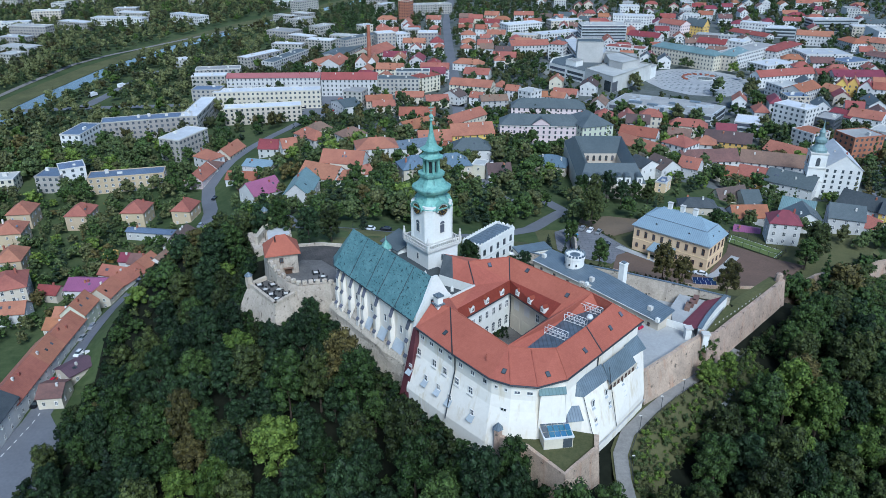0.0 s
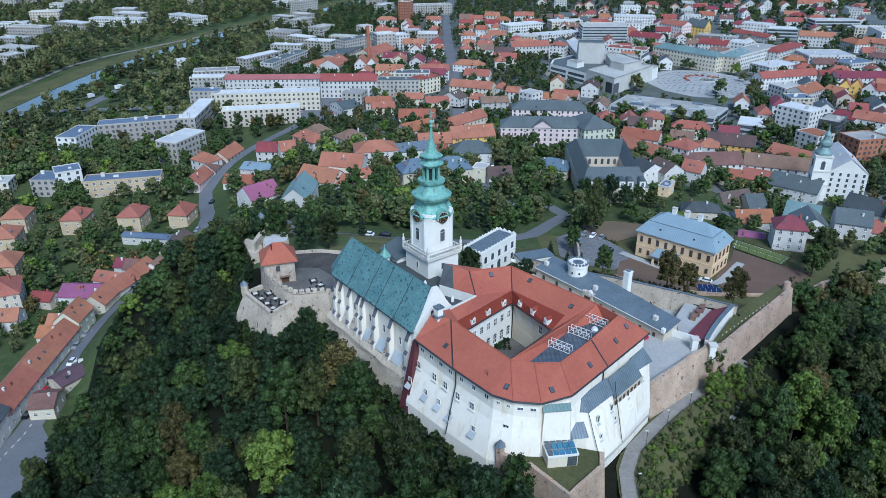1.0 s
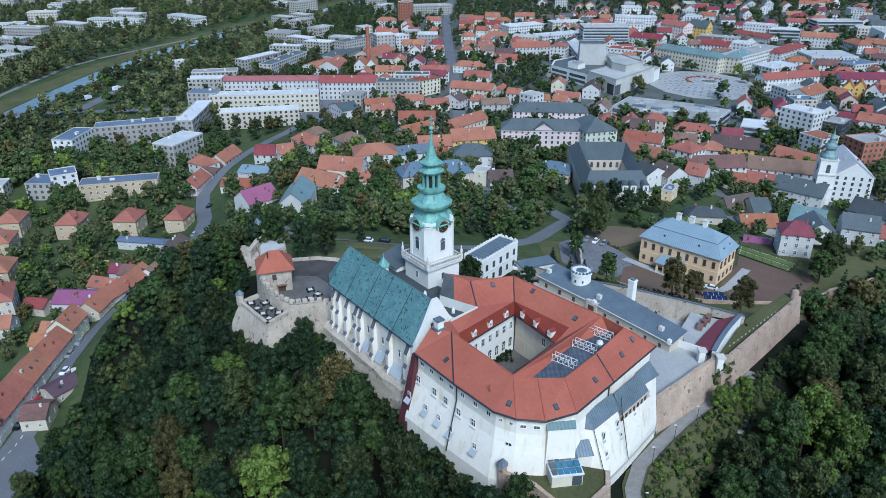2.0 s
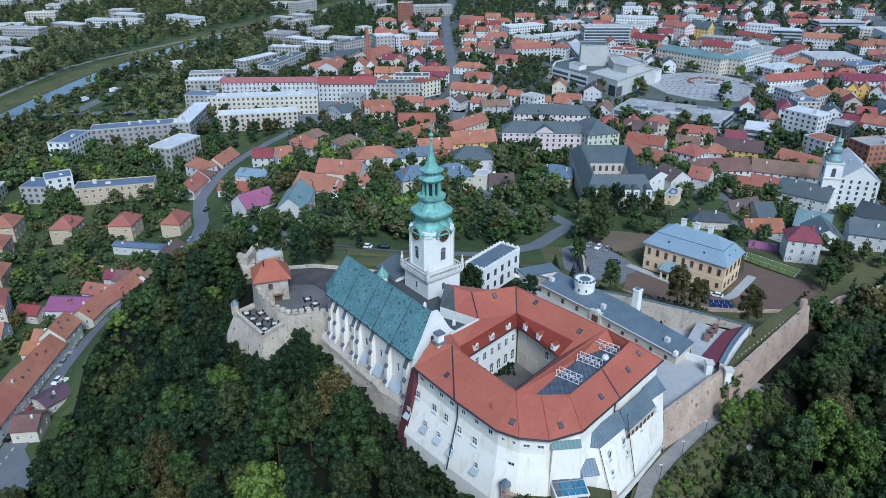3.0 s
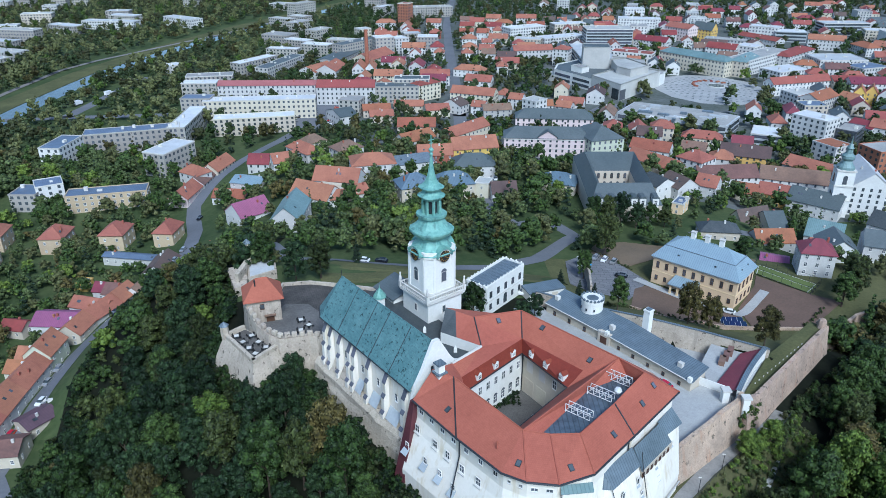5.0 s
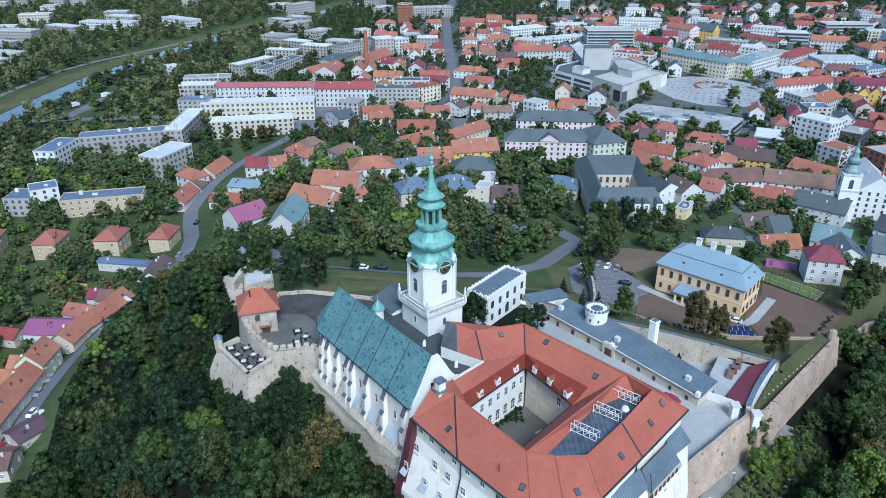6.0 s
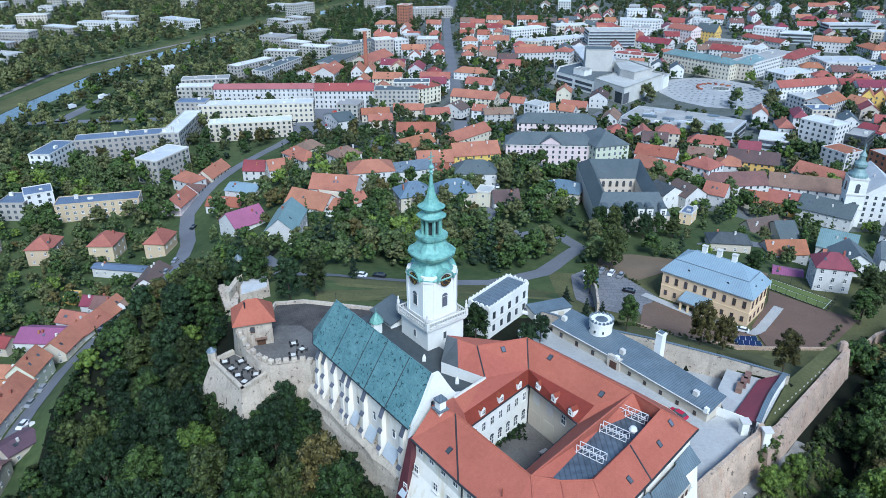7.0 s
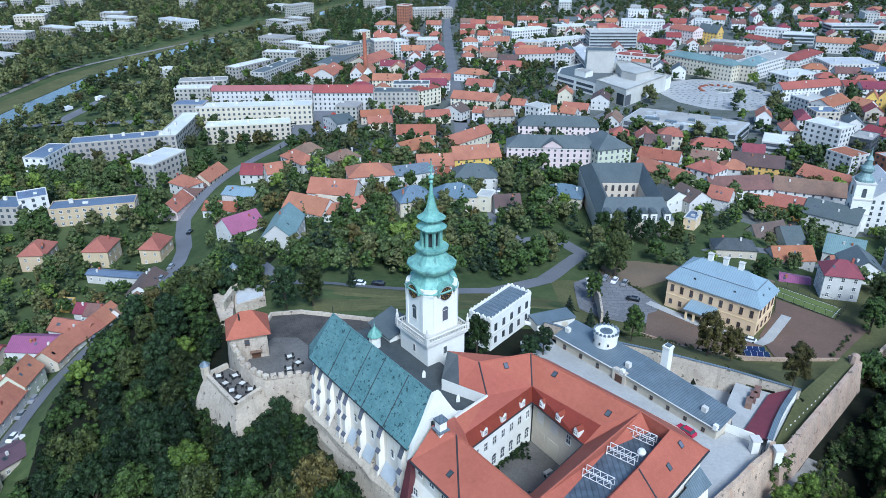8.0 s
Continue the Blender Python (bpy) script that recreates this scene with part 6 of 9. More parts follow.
def house(x, y, z, yaw, length, d, h, rh, style, roof, wall):
    """A building with its centre at x, y; its long front faces -y before it is turned."""
    wall = TOWN_WHITE if wall is PLASTER else wall
    h = h + 0.05 * (int(abs(x * 7.1 + y * 3.3)) % 7)
    big = style == "flat" and h > 8
    if big and wall in (TOWN_WHITE, CREAM, GREY_WALL) and x < 60 and int(abs(x * 3.7 + y)) % 4:
        wall = FLATS
    kind = "apartment_block" if big else "house" if h < 10 else "town_building"
    shape = {"flat": "flat", "hip": "hipped", "gable": "gabled", "gablex": "gabled"}[style]
    label = f"{WORDS[wall]} {kind.replace('_', ' ')} with a {WORDS[roof]} {'roof' if style == 'flat' else shape + ' roof'}"
    home = thing(kind, pose(x, y, z, 0, 0, yaw), label, kind.replace("_", " "))
    FOOTPRINTS.append((x, y, yaw, length, d))
    a, b = length / 2, d / 2
    far = math.hypot(x, y) > 400
    if style == "gablex":
        turn, la, lb = Matrix.Rotation(math.pi / 2, 4, "Z"), b, a
    else:
        turn, la, lb = Matrix(), a, b
    bm = bmesh.new()
    box(bm, -a, a, -b, b, -6, h)
    if style in ("gable", "gablex"):
        for s in (-1, 1):
            vs = [bm.verts.new(turn @ Vector(p)) for p in ((s * la, -lb, h), (s * la, lb, h), (s * la, 0, h + rh * 0.97))]
            f = bm.faces.new(vs if s > 0 else vs[::-1])
    part("wall", bm, wall, home)
    bm = bmesh.new()
    o = 0.45
    if style in ("gable", "gablex"):
        drop = o * rh / lb
        for s in (-1, 1):
            pts = [(-la - 0.3, s * (lb + o), h - drop), (la + 0.3, s * (lb + o), h - drop), (la + 0.3, 0, h + rh), (-la - 0.3, 0, h + rh)]
            loft(bm, [pts, [(px, py, pz + 0.22) for px, py, pz in pts]])
        bmesh.ops.recalc_face_normals(bm, faces=bm.faces)
        bmesh.ops.transform(bm, matrix=turn, verts=bm.verts)
    elif style == "hip":
        base = [(-a - o, -b - o, h - 0.1), (a + o, -b - o, h - 0.1), (a + o, b + o, h - 0.1), (-a - o, b + o, h - 0.1)]
        rows = loft(bm, [base, [(px, py, pz + 0.2) for px, py, pz in base]], cap=False)
        q = rows[-1]
        if a > b:
            p0, p1 = bm.verts.new((-a + b * 0.9, 0, h + rh)), bm.verts.new((a - b * 0.9, 0, h + rh))
            loops = ((q[0], q[1], p1, p0), (q[1], q[2], p1), (q[2], q[3], p0, p1), (q[3], q[0], p0))
        else:
            p0, p1 = bm.verts.new((0, -b + a * 0.9, h + rh)), bm.verts.new((0, b - a * 0.9, h + rh))
            loops = ((q[0], q[1], p0), (q[1], q[2], p1, p0), (q[2], q[3], p1), (q[3], q[0], p0, p1))
        for loop in loops:
            bm.faces.new(loop)
        bm.faces.new(rows[0][::-1])
        bmesh.ops.recalc_face_normals(bm, faces=bm.faces)
    else:
        box(bm, -a + 0.3, a - 0.3, -b + 0.3, b - 0.3, h + 0.004, h + 0.15)
    part("roof", bm, roof, home)
    if style == "flat":
        bm = bmesh.new()
        for x0, x1, y0, y1 in ((-a - 0.15, a + 0.15, -b - 0.15, -b + 0.25), (-a - 0.15, a + 0.15, b - 0.25, b + 0.15), (-a - 0.15, -a + 0.25, -b + 0.25, b - 0.25), (a - 0.25, a + 0.15, -b + 0.25, b - 0.25)):
            box(bm, x0, x1, y0, y1, h - 0.2, h + 0.45)
        part("parapet", bm, wall if dice.random() < 0.5 else TRIM, home)
        for k in range(max(1, int(length / 13)) if big else dice.randint(0, 2)):
            px, py = dice.uniform(-a * 0.85, a * 0.85), dice.uniform(-b * 0.5, b * 0.5)
            part("roof_vent", boxed(px - dice.uniform(0.4, 1.4), px + dice.uniform(0.4, 1.4), py - 0.6, py + 0.6, h + 0.16, h + dice.uniform(0.8, 2.2)), TRIM, home)
    else:
        for k in range(1 if length < 14 else 2):
            u, v = dice.uniform(-0.7, 0.7), dice.uniform(0.15, 0.5) * dice.choice((-1, 1))
            p = turn @ Vector((u * la, v * lb, 0))
            top = h + rh * (1 - abs(v)) + 1.2
            part("chimney", boxed(p.x - 0.35, p.x + 0.35, p.y - 0.3, p.y + 0.3, h, top), TRIM if dice.random() < 0.5 else BRICK, home)
        if not far and length > 9:
            for k in range(dice.randint(0, 2)):
                u, v = dice.uniform(-0.7, 0.7), 0.5
                m = turn @ Matrix.Translation((u * la, -v * lb, h + rh * (1 - v) + 0.22)) @ Matrix.Rotation(math.atan2(rh, lb), 4, "X")
                ob = part("skylight", boxed(-0.4, 0.4, -0.55, 0.55, -0.02, 0.1), GLASS, home)
                ob.matrix_basis = m
    glazed = wall in (GLASSWALL, SLATEWALL)
    facade(home, -a, -b, 0, length, h, far, glazed, big)
    facade(home, a, -b, 90, d, h, far, glazed, big)
    facade(home, -a, b, -90, d, h, far, glazed, big)
    return home


# the street under the castle hill
house(-132.2, 181.9, -5.5, 92, 20.4, 10, 5, 4, "gable", TOWN_TILE, PLASTER)
house(-132.8, 198.4, -5.5, 92, 13.3, 10, 5, 4, "gable", TOWN_TILE, PLASTER)
house(-132.6, 212.9, -5.5, 91, 16.0, 9, 5, 3.6, "gable", TOWN_TILE, PLASTER)
house(-132.6, 226.3, -5.5, 89, 11.3, 9, 6.5, 4, "gable", TOWN_TILE, PALE_GREEN)
house(-130.1, 242.2, -5.5, 84, 10.8, 9, 4.5, 3.4, "gable", TOWN_TILE, CREAM)
house(-127.1, 255.1, -5.5, 71, 14.5, 9, 4.2, 3.2, "gable", TOWN_TILE, PLASTER)
house(-123.8, 265.9, -5.5, 77, 9.8, 9, 4.5, 3.4, "gable", TOWN_TILE, PLASTER)
house(-117.7, 272.2, -5.5, 78, 13.8, 8, 4.2, 2.8, "gable", OLD_TILE, PLASTER)
house(-116.0, 288.9, -5.5, 90, 16.5, 11, 4.8, 3.6, "gable", OLD_DARK, PLASTER)
# wings and sheds behind the street
house(-138.9, 248.0, -5.5, -3, 15.3, 11, 4.2, 2.6, "gable", MAGENTA, PLASTER)
house(-131.4, 259.1, -5.5, -16, 15.7, 8, 4, 2.6, "gable", TOWN_TILE, PLASTER)
house(-137.8, 225.7, -5.5, -3, 6.2, 7, 4.5, 2.6, "gable", TOWN_TILE, PLASTER)
house(-136.5, 217.4, -5.5, -7, 7.2, 7, 4.5, 2.6, "gable", OLD_RED, CREAM)
house(-153.2, 245.6, -5.5, -10, 9.0, 7, 3, 2, "gable", OLD_RED, CREAM)
house(-127.0, 270.5, -5.5, -9, 8.2, 9, 4, 2.6, "gable", OLD_TILE, PLASTER)
house(-132.5, 271.7, -5.5, -8, 6.7, 7, 4, 2.4, "gable", MAROON, PLASTER)
house(-144.1, 279.1, -5.5, -7, 4.3, 5, 2.6, 0.4, "flat", BLUE_FLAT, YELLOW)
house(-131.9, 300.3, -5.5, -9, 27.2, 5, 3.4, 0.8, "gable", BLUE_FLAT, GREY_WALL)
# sheds on the wood's side of the street
house(-118.0, 248.5, -5.5, 57, 5.6, 7, 2.6, 0.5, "flat", SEAM_BLUE, CREAM)
house(-116.1, 224.2, -5.5, 11, 6.6, 9, 3, 0.5, "flat", SEAM_BLUE, GREY_WALL)
house(-114.1, 209.1, -5.5, 10, 6.2, 8, 3.4, 2.0, "gable", DARK_ROOF, GREY_WALL)
house(-117.6, 200.4, -5.5, 11, 6.6, 6, 3.0, 0.5, "flat", SEAM_BLUE, GREY_WALL)
house(-119.7, 193.8, -5.5, 57, 9.3, 8, 3.6, 1.4, "gable", OLD_PURPLE, CREAM)
house(-120.6, 181.3, -5.5, 7, 7.3, 9, 3.6, 2.0, "gable", OLD_TILE, CREAM)
house(-172.9, 316.6, -6.0, 4, 10.6, 13.0, 7.4, 4, "hip", TOWN_TILE, SAND)
house(-147.6, 320.2, -6.0, 0, 10.6, 13.0, 7.4, 4, "hip", TOWN_TILE, SAND)
house(-124.8, 322.2, -6.0, -4, 9.0, 13.0, 7.4, 4, "hip", TOWN_TILE, SAND)
house(-201.5, 318.0, -6.0, 8, 10.6, 13.0, 7.4, 4, "hip", TOWN_TILE, SAND)
house(-96.5, 306.0, -3.5, -12, 9.5, 7.0, 3.5, 2.2, "gable", TOWN_TILE, PLASTER)
house(-133.1, 164.1, -6.0, 94, 17.6, 14.0, 7, 4, "gable", DARK_ROOF, PLASTER)
# left gardens
house(-195.6, 296.3, -6.0, 12, 11.7, 13.0, 7, 4, "hip", TOWN_TILE, SAND)
house(-180.6, 269.6, -6.0, 12, 10.0, 13.0, 7, 4, "hip", TOWN_TILE, SAND)
house(-167.1, 242.7, -6.0, 24, 13.0, 15.0, 9, 4, "hip", TOWN_TILE, CREAM)
house(-168.3, 361.9, -4.6, 14, 38.0, 11.0, 9, 0.5, "flat", BLUE_FLAT, SAND)
house(-207.4, 361.2, -4.3, 0, 13.0, 14.0, 9, 0.5, "flat", BLUE_FLAT, PLASTER)
house(-199.4, 365.7, -4.0, 31, 12.7, 12.0, 11, 0.5, "flat", BLUE_FLAT, PLASTER)
house(-233.2, 358.3, -4.7, 11, 14.2, 12.0, 8, 0.5, "flat", FLAT_ROOF, CREAM)
house(-159.2, 228.4, -6.0, 8, 11.9, 8.0, 5, 3, "gable", TOWN_TILE, PLASTER)
# upper street
house(-131.6, 368.8, -4, 84, 20.8, 10, 5, 4, "gable", TOWN_TILE, PINK)
house(-129.2, 387.5, -3.5, 85, 20.2, 10, 5, 4, "gable", OLD_TILE, PLASTER)
house(-124.9, 403.7, -2, 78, 20.3, 10, 5, 4, "gable", TOWN_TILE, CREAM)
house(-132.3, 387.6, -1.0, -33, 13.9, 10.0, 6, 4, "hip", TOWN_TILE, PLASTER)
house(-105.7, 359.9, -1.2, -6, 17.0, 10.0, 4, 3, "gable", OLD_RED, PLASTER)
house(-87.4, 323.2, 2.7, -45, 13.8, 16.0, 7, 5, "gablex", MAGENTA, PLASTER)
house(-98.5, 370.3, 1.6, -15, 16.5, 12.0, 5, 2, "gable", SEAM_BLUE, PLASTER)
house(-97.7, 390.7, 4.1, -3, 11.4, 10.0, 6, 4, "gable", MAROON, GREY_WALL)
# below the pink school and in the gardens
house(-61.6, 293.0, 15.6, -2, 11.3, 22.0, 7, 5, "gablex", TEAL_SEAM, PLASTER)
house(-57.9, 329.7, 9.5, -27, 20.6, 13.0, 6, 5, "gable", TOWN_TILE, PLASTER)
house(-50.1, 349.5, 9.8, -11, 22.0, 13.0, 6, 5, "gable", TOWN_TILE, PLASTER)
house(-47.9, 336.5, 10.5, -17, 22.2, 8.0, 5, 0.4, "flat", CREAM_ROOF, CREAM)
house(-48.8, 326.1, 11.4, 13, 8.6, 8.0, 4, 3, "gable", TOWN_TILE, PLASTER)
house(-39.2, 334.6, 10.8, 34, 6.9, 9.0, 4, 3, "gable", TOWN_TILE, PLASTER)
house(-35.7, 367.3, 9.2, 12, 21.6, 16.0, 9, 4, "hip", TOWN_TILE, PLASTER)
house(-76.3, 404.6, 6.3, -46, 20.6, 11.0, 6, 4, "hip", TOWN_TILE, PLASTER)
house(-84.7, 388.4, 6.7, 25, 13.1, 10.0, 5, 4, "gable", TOWN_TILE, PLASTER)
house(-76.0, 425.1, 5.4, 45, 13.7, 10.0, 5, 4, "hip", OLD_TILE, CREAM)
house(-53.8, 406.6, 6.7, 40, 14.9, 12.0, 6, 4, "hip", OLD_TILE, PLASTER)
house(-16.6, 380.0, 8.3, 21, 20.4, 12.0, 6, 3, "gable", SEAM_GREY, PLASTER)
house(-13.8, 336.2, 10.8, 19, 15.4, 13.0, 7, 5, "hip", BLUE_SLATE, CREAM)
house(4.0, 339.8, 10.7, 13, 18.0, 13.0, 7, 5, "hip", BLUE_SLATE, CREAM)
house(18.6, 339.3, 10.6, -18, 6.6, 8.0, 7, 1, "flat", FLAT_ROOF, CREAM)
house(14.9, 371.0, 9.1, 3, 20.9, 14.0, 7, 5, "hip", SLATE, PLASTER)
house(-5.0, 388.4, 8.1, 8, 18.2, 14.0, 8, 4, "gable", TOWN_TILE, BRICK)
house(16.0, 402.7, 7.2, 13, 24.9, 14.0, 8, 5, "gable", TOWN_TILE, YELLOW)
house(12.4, 451.7, 2.5, 48, 36.1, 12.0, 7, 4, "gable", TOWN_TILE, CREAM)
house(-17.2, 434.7, 4.5, 40, 22.1, 12.0, 5, 4, "gable", OLD_RED, PLASTER)
house(-17.0, 467.5, 2.5, 0, 23.6, 14.0, 6, 4, "gable", OLD_RED, CREAM)
house(27.2, 335.3, 10.9, 9, 11.7, 9.0, 4, 4, "gable", OLD_DARK, PLASTER)
house(55.2, 347.4, 10.2, -21, 16.8, 13.0, 5, 4, "hip", BLUE_SLATE, CREAM)
house(103.3, 316.6, 12.0, -34, 4.8, 9.0, 5, 0.5, "flat", BLUE_FLAT, APRICOT)
house(99.4, 339.3, 10.3, -62, 11.4, 12.0, 7, 3, "gable", DARK_ROOF, PLASTER)
# seminary
seminary = house(57.2, 411.2, 6.8, -4, 47.4, 14.0, 11, 5, "hip", SLATE, PINK)
bm = bmesh.new()
loft(bm, [[(-5.0, y, 10.9), (5.0, y, 10.9), (5.0, y, 11.9), (0, y, 15.2), (-5.0, y, 11.9)] for y in (-3.0, -7.35)])
bmesh.ops.recalc_face_normals(bm, faces=bm.faces)
pediment = part("pediment", bm, PINK, seminary, "pink gabled pediment")
bm = bmesh.new()
for side in (-1, 1):
    loft(bm, [[(side * 5.5, y, 11.95), (0, y, 15.5), (0, y, 15.8), (side * 5.5, y, 12.25)] for y in (-2.6, -7.7)])
bmesh.ops.recalc_face_normals(bm, faces=bm.faces)
part("pediment_roof", bm, SLATE, pediment)
for z0, z1, out in ((-0.2, 0.9, 0.12), (5.3, 5.6, 0.14), (10.5, 10.9, 0.3)):
    part("string_course", boxed(-23.7 - out, 23.7 + out, -7.0 - out, -6.9, z0, z1), TRIM, seminary)
house(85.0, 410.0, 7.0, 17, 19.4, 24.0, 12, 6, "hip", SLATE, PALE_GREEN)
house(69.0, 466.3, 2.4, -5, 47.8, 13.0, 11, 5, "hip", SLATE, PINK)
# row behind the seminary
house(22.7, 552.8, 0.0, -20, 33.0, 14.0, 8, 4, "gable", TOWN_TILE, CREAM)
house(23.2, 644.5, 0.0, -21, 26.9, 12.0, 6, 4, "hip", TOWN_TILE, PLASTER)
house(28.9, 604.2, 0.0, -18, 21.4, 12.0, 6, 4, "gable", TOWN_TILE, PLASTER)
house(52.7, 537.2, 0.0, -20, 10.0, 12.0, 8, 3, "gable", TOWN_TILE, PLASTER)
house(61.3, 503.8, 0.0, -45, 11.7, 12.0, 15, 0.5, "flat", FLAT_ROOF, PLASTER)
house(58.0, 524.8, 0.0, -10, 10.2, 12.0, 5, 2, "gable", SEAM_BLUE, PLASTER)
house(70.2, 529.8, 0.0, 0, 14.5, 10.0, 5, 3, "gable", OLD_RED, PLASTER)
house(82.9, 510.5, 0.0, -27, 11.0, 10.0, 9, 3, "gable", TOWN_TILE, PLASTER)
house(8.2, 528.3, 0.0, -33, 15.8, 12.0, 6, 4, "gablex", OLD_DARK, PLASTER)
house(25.2, 523.7, 0.0, -20, 9.5, 10.0, 6, 3, "gable", TOWN_TILE, PLASTER)
house(36.6, 519.0, 0.0, 9, 20.1, 12.0, 5, 3, "gable", OLD_TILE, GREY_WALL)
house(45.4, 557.8, 0.0, -37, 9.4, 10.0, 6, 4, "hip", TOWN_TILE, PLASTER)
house(-4.8, 519.0, 0.0, 11, 16.6, 12.0, 5, 3, "gable", TOWN_TILE, CREAM)
house(-24.6, 530.3, 0.0, 0, 20.8, 11.0, 5, 3, "gable", TOWN_TILE, CREAM)
house(-46.8, 518.5, 0.0, 10, 19.2, 11.0, 5, 3, "gable", OLD_RED, CREAM)
house(-42.2, 502.1, 0.0, 11, 16.0, 10.0, 5, 3, "gable", TOWN_TILE, CREAM)
house(-68.2, 499.7, 0.0, 33, 13.1, 22.0, 7, 3, "gable", SLATE, PLASTER)
house(-64.0, 522.2, 0.0, -13, 14.7, 14.0, 11, 0.5, "flat", FLAT_ROOF, GREY_WALL)
# blocks of flats and the street front
house(-186.4, 443.7, 0.0, 18, 53.5, 12.0, 12, 0.5, "flat", BLUE_FLAT, PLASTER)
house(-216.8, 417.6, 0.0, 86, 25.0, 12.0, 12, 0.5, "flat", BLUE_FLAT, PLASTER)
house(-162.1, 470.5, 0.0, 92, 51.2, 11.0, 12, 0.5, "flat", WHITE_ROOF, CREAM)
house(-168.9, 514.4, 0.0, 0, 20.1, 13.0, 14, 0.5, "flat", BLUE_FLAT, CREAM)
house(-125.9, 513.9, 0.0, 6, 75.3, 12.0, 13, 0.5, "flat", WHITE_ROOF, CREAM)
house(-121.3, 477.4, 0.0, 11, 50.7, 12.0, 11, 0.5, "flat", WHITE_ROOF, CREAM)
house(-131.4, 562.2, 0.0, 2, 72.0, 12.0, 12, 2.5, "gable", MAROON_LIGHT, PLASTER)
house(-71.5, 553.3, 0.0, 0, 42.5, 13.0, 13, 4, "gable", RED_ROOF, PLASTER)
house(-34.2, 558.3, 0.0, 0, 32.0, 14.0, 12, 0.5, "flat", SLATE, GREY_WALL)
house(-15.5, 568.3, 0.0, 41, 21.4, 16.0, 12, 3, "hip", OLD_RED, CREAM)
house(-23.8, 569.5, 0.0, 0, 26.4, 12.0, 15, 0.5, "flat", SLATE, GREY_WALL)
house(-151.4, 405.9, -0.3, -20, 14.0, 26.0, 13, 0.5, "flat", WHITE_ROOF, GREY_WALL)
house(-184.0, 593.8, 0.0, 11, 35.4, 13.0, 12, 0.5, "flat", FLAT_ROOF, CREAM)
house(-183.7, 568.2, 0.0, 4, 25.9, 12.0, 12, 0.5, "flat", WHITE_ROOF, CREAM)
house(-164.9, 660.1, 0.0, 58, 44.2, 12.0, 11, 0.5, "flat", WHITE_ROOF, GREY_WALL)
house(-140.6, 653.0, 0.0, 72, 63.3, 12.0, 11, 0.5, "flat", SLATE, GREY_WALL)
house(-149.8, 713.6, 0.0, -11, 30.6, 12.0, 11, 0.5, "flat", WHITE_ROOF, CREAM)
house(-144.7, 761.7, 0.0, -29, 28.1, 12.0, 11, 0.5, "flat", WHITE_ROOF, CREAM)
house(-121.9, 737.9, 0.0, -20, 28.5, 14.0, 11, 0.5, "flat", WHITE_ROOF, CREAM)
house(-95.1, 704.7, 0.0, 73, 67.3, 20.0, 7, 2, "gable", SLATE, GREY_WALL)
house(-108.2, 645.9, 0.0, 61, 28.3, 18.0, 6, 4, "gable", TOWN_TILE, PLASTER)
house(-96.3, 645.6, 0.0, 80, 30.5, 18.0, 7, 5, "gable", TOWN_TILE, PLASTER)
house(-71.3, 639.7, 0.0, 0, 9.8, 22.0, 9, 5, "gablex", TOWN_TILE, PLASTER)
house(-61.4, 639.7, 0.0, 0, 8.3, 22.0, 9, 5, "gablex", TOWN_TILE, PLASTER)
house(-63.9, 692.6, 0.0, 63, 41.3, 20.0, 8, 5, "gable", TOWN_TILE, CREAM)
house(-83.7, 729.6, 0.0, 53, 49.1, 13.0, 15, 0.5, "flat", SLATE, PLASTER)
house(-57.3, 724.0, 0.0, 21, 18.4, 14.0, 20, 0.5, "flat", WHITE_ROOF, PLASTER)
house(-44.1, 755.3, 0.0, 28, 14.5, 16.0, 14, 0.5, "flat", WHITE_ROOF, PLASTER)
house(-33.3, 794.8, 0.0, 13, 17.0, 14.0, 12, 1, "flat", WHITE_ROOF, CREAM)
house(-88.4, 839.5, 0.0, 35, 14.5, 12.0, 10, 0.5, "flat", WHITE_ROOF, CREAM)
house(-45.5, 922.8, 0.0, -25, 13.2, 14.0, 26, 0.5, "flat", RED_ROOF, BRICK)
house(-19.0, 1005.9, 0.0, 11, 59.3, 20.0, 12, 0.5, "flat", FLAT_ROOF, GREY_WALL)
house(-8.8, 838.2, 0.0, 0, 12.7, 11.0, 6, 4, "hip", TOWN_TILE, BRICK)
house(-6.0, 746.3, 0.0, 0, 13.1, 12.0, 7, 5, "hip", MAROON, PLASTER)
house(-13.0, 802.0, 0.0, -39, 11.9, 10.0, 6, 3, "gable", TOWN_TILE, PLASTER)
# houses along the tree avenue
house(27.3, 800.4, 0.0, 0, 15.8, 12.0, 6, 4, "hip", TOWN_TILE, PLASTER)
house(26.1, 752.1, 0.0, 0, 14.3, 12.0, 6, 4, "hip", TOWN_TILE, PLASTER)
house(22.6, 720.3, 0.0, 0, 11.0, 11.0, 6, 4, "hip", TOWN_TILE, PLASTER)
house(25.6, 846.2, 0.0, 0, 15.4, 11.0, 6, 3, "gable", OLD_RED, PLASTER)
house(59.9, 847.3, 0.0, 0, 9.6, 10.0, 7, 5, "hip", TOWN_TILE, CREAM)
house(50.6, 654.7, 0.0, 0, 9.6, 12.0, 7, 4, "hip", TOWN_TILE, PLASTER)
house(44.4, 778.0, 0.0, 0, 10.6, 10.0, 6, 3, "gable", TOWN_TILE, PLASTER)
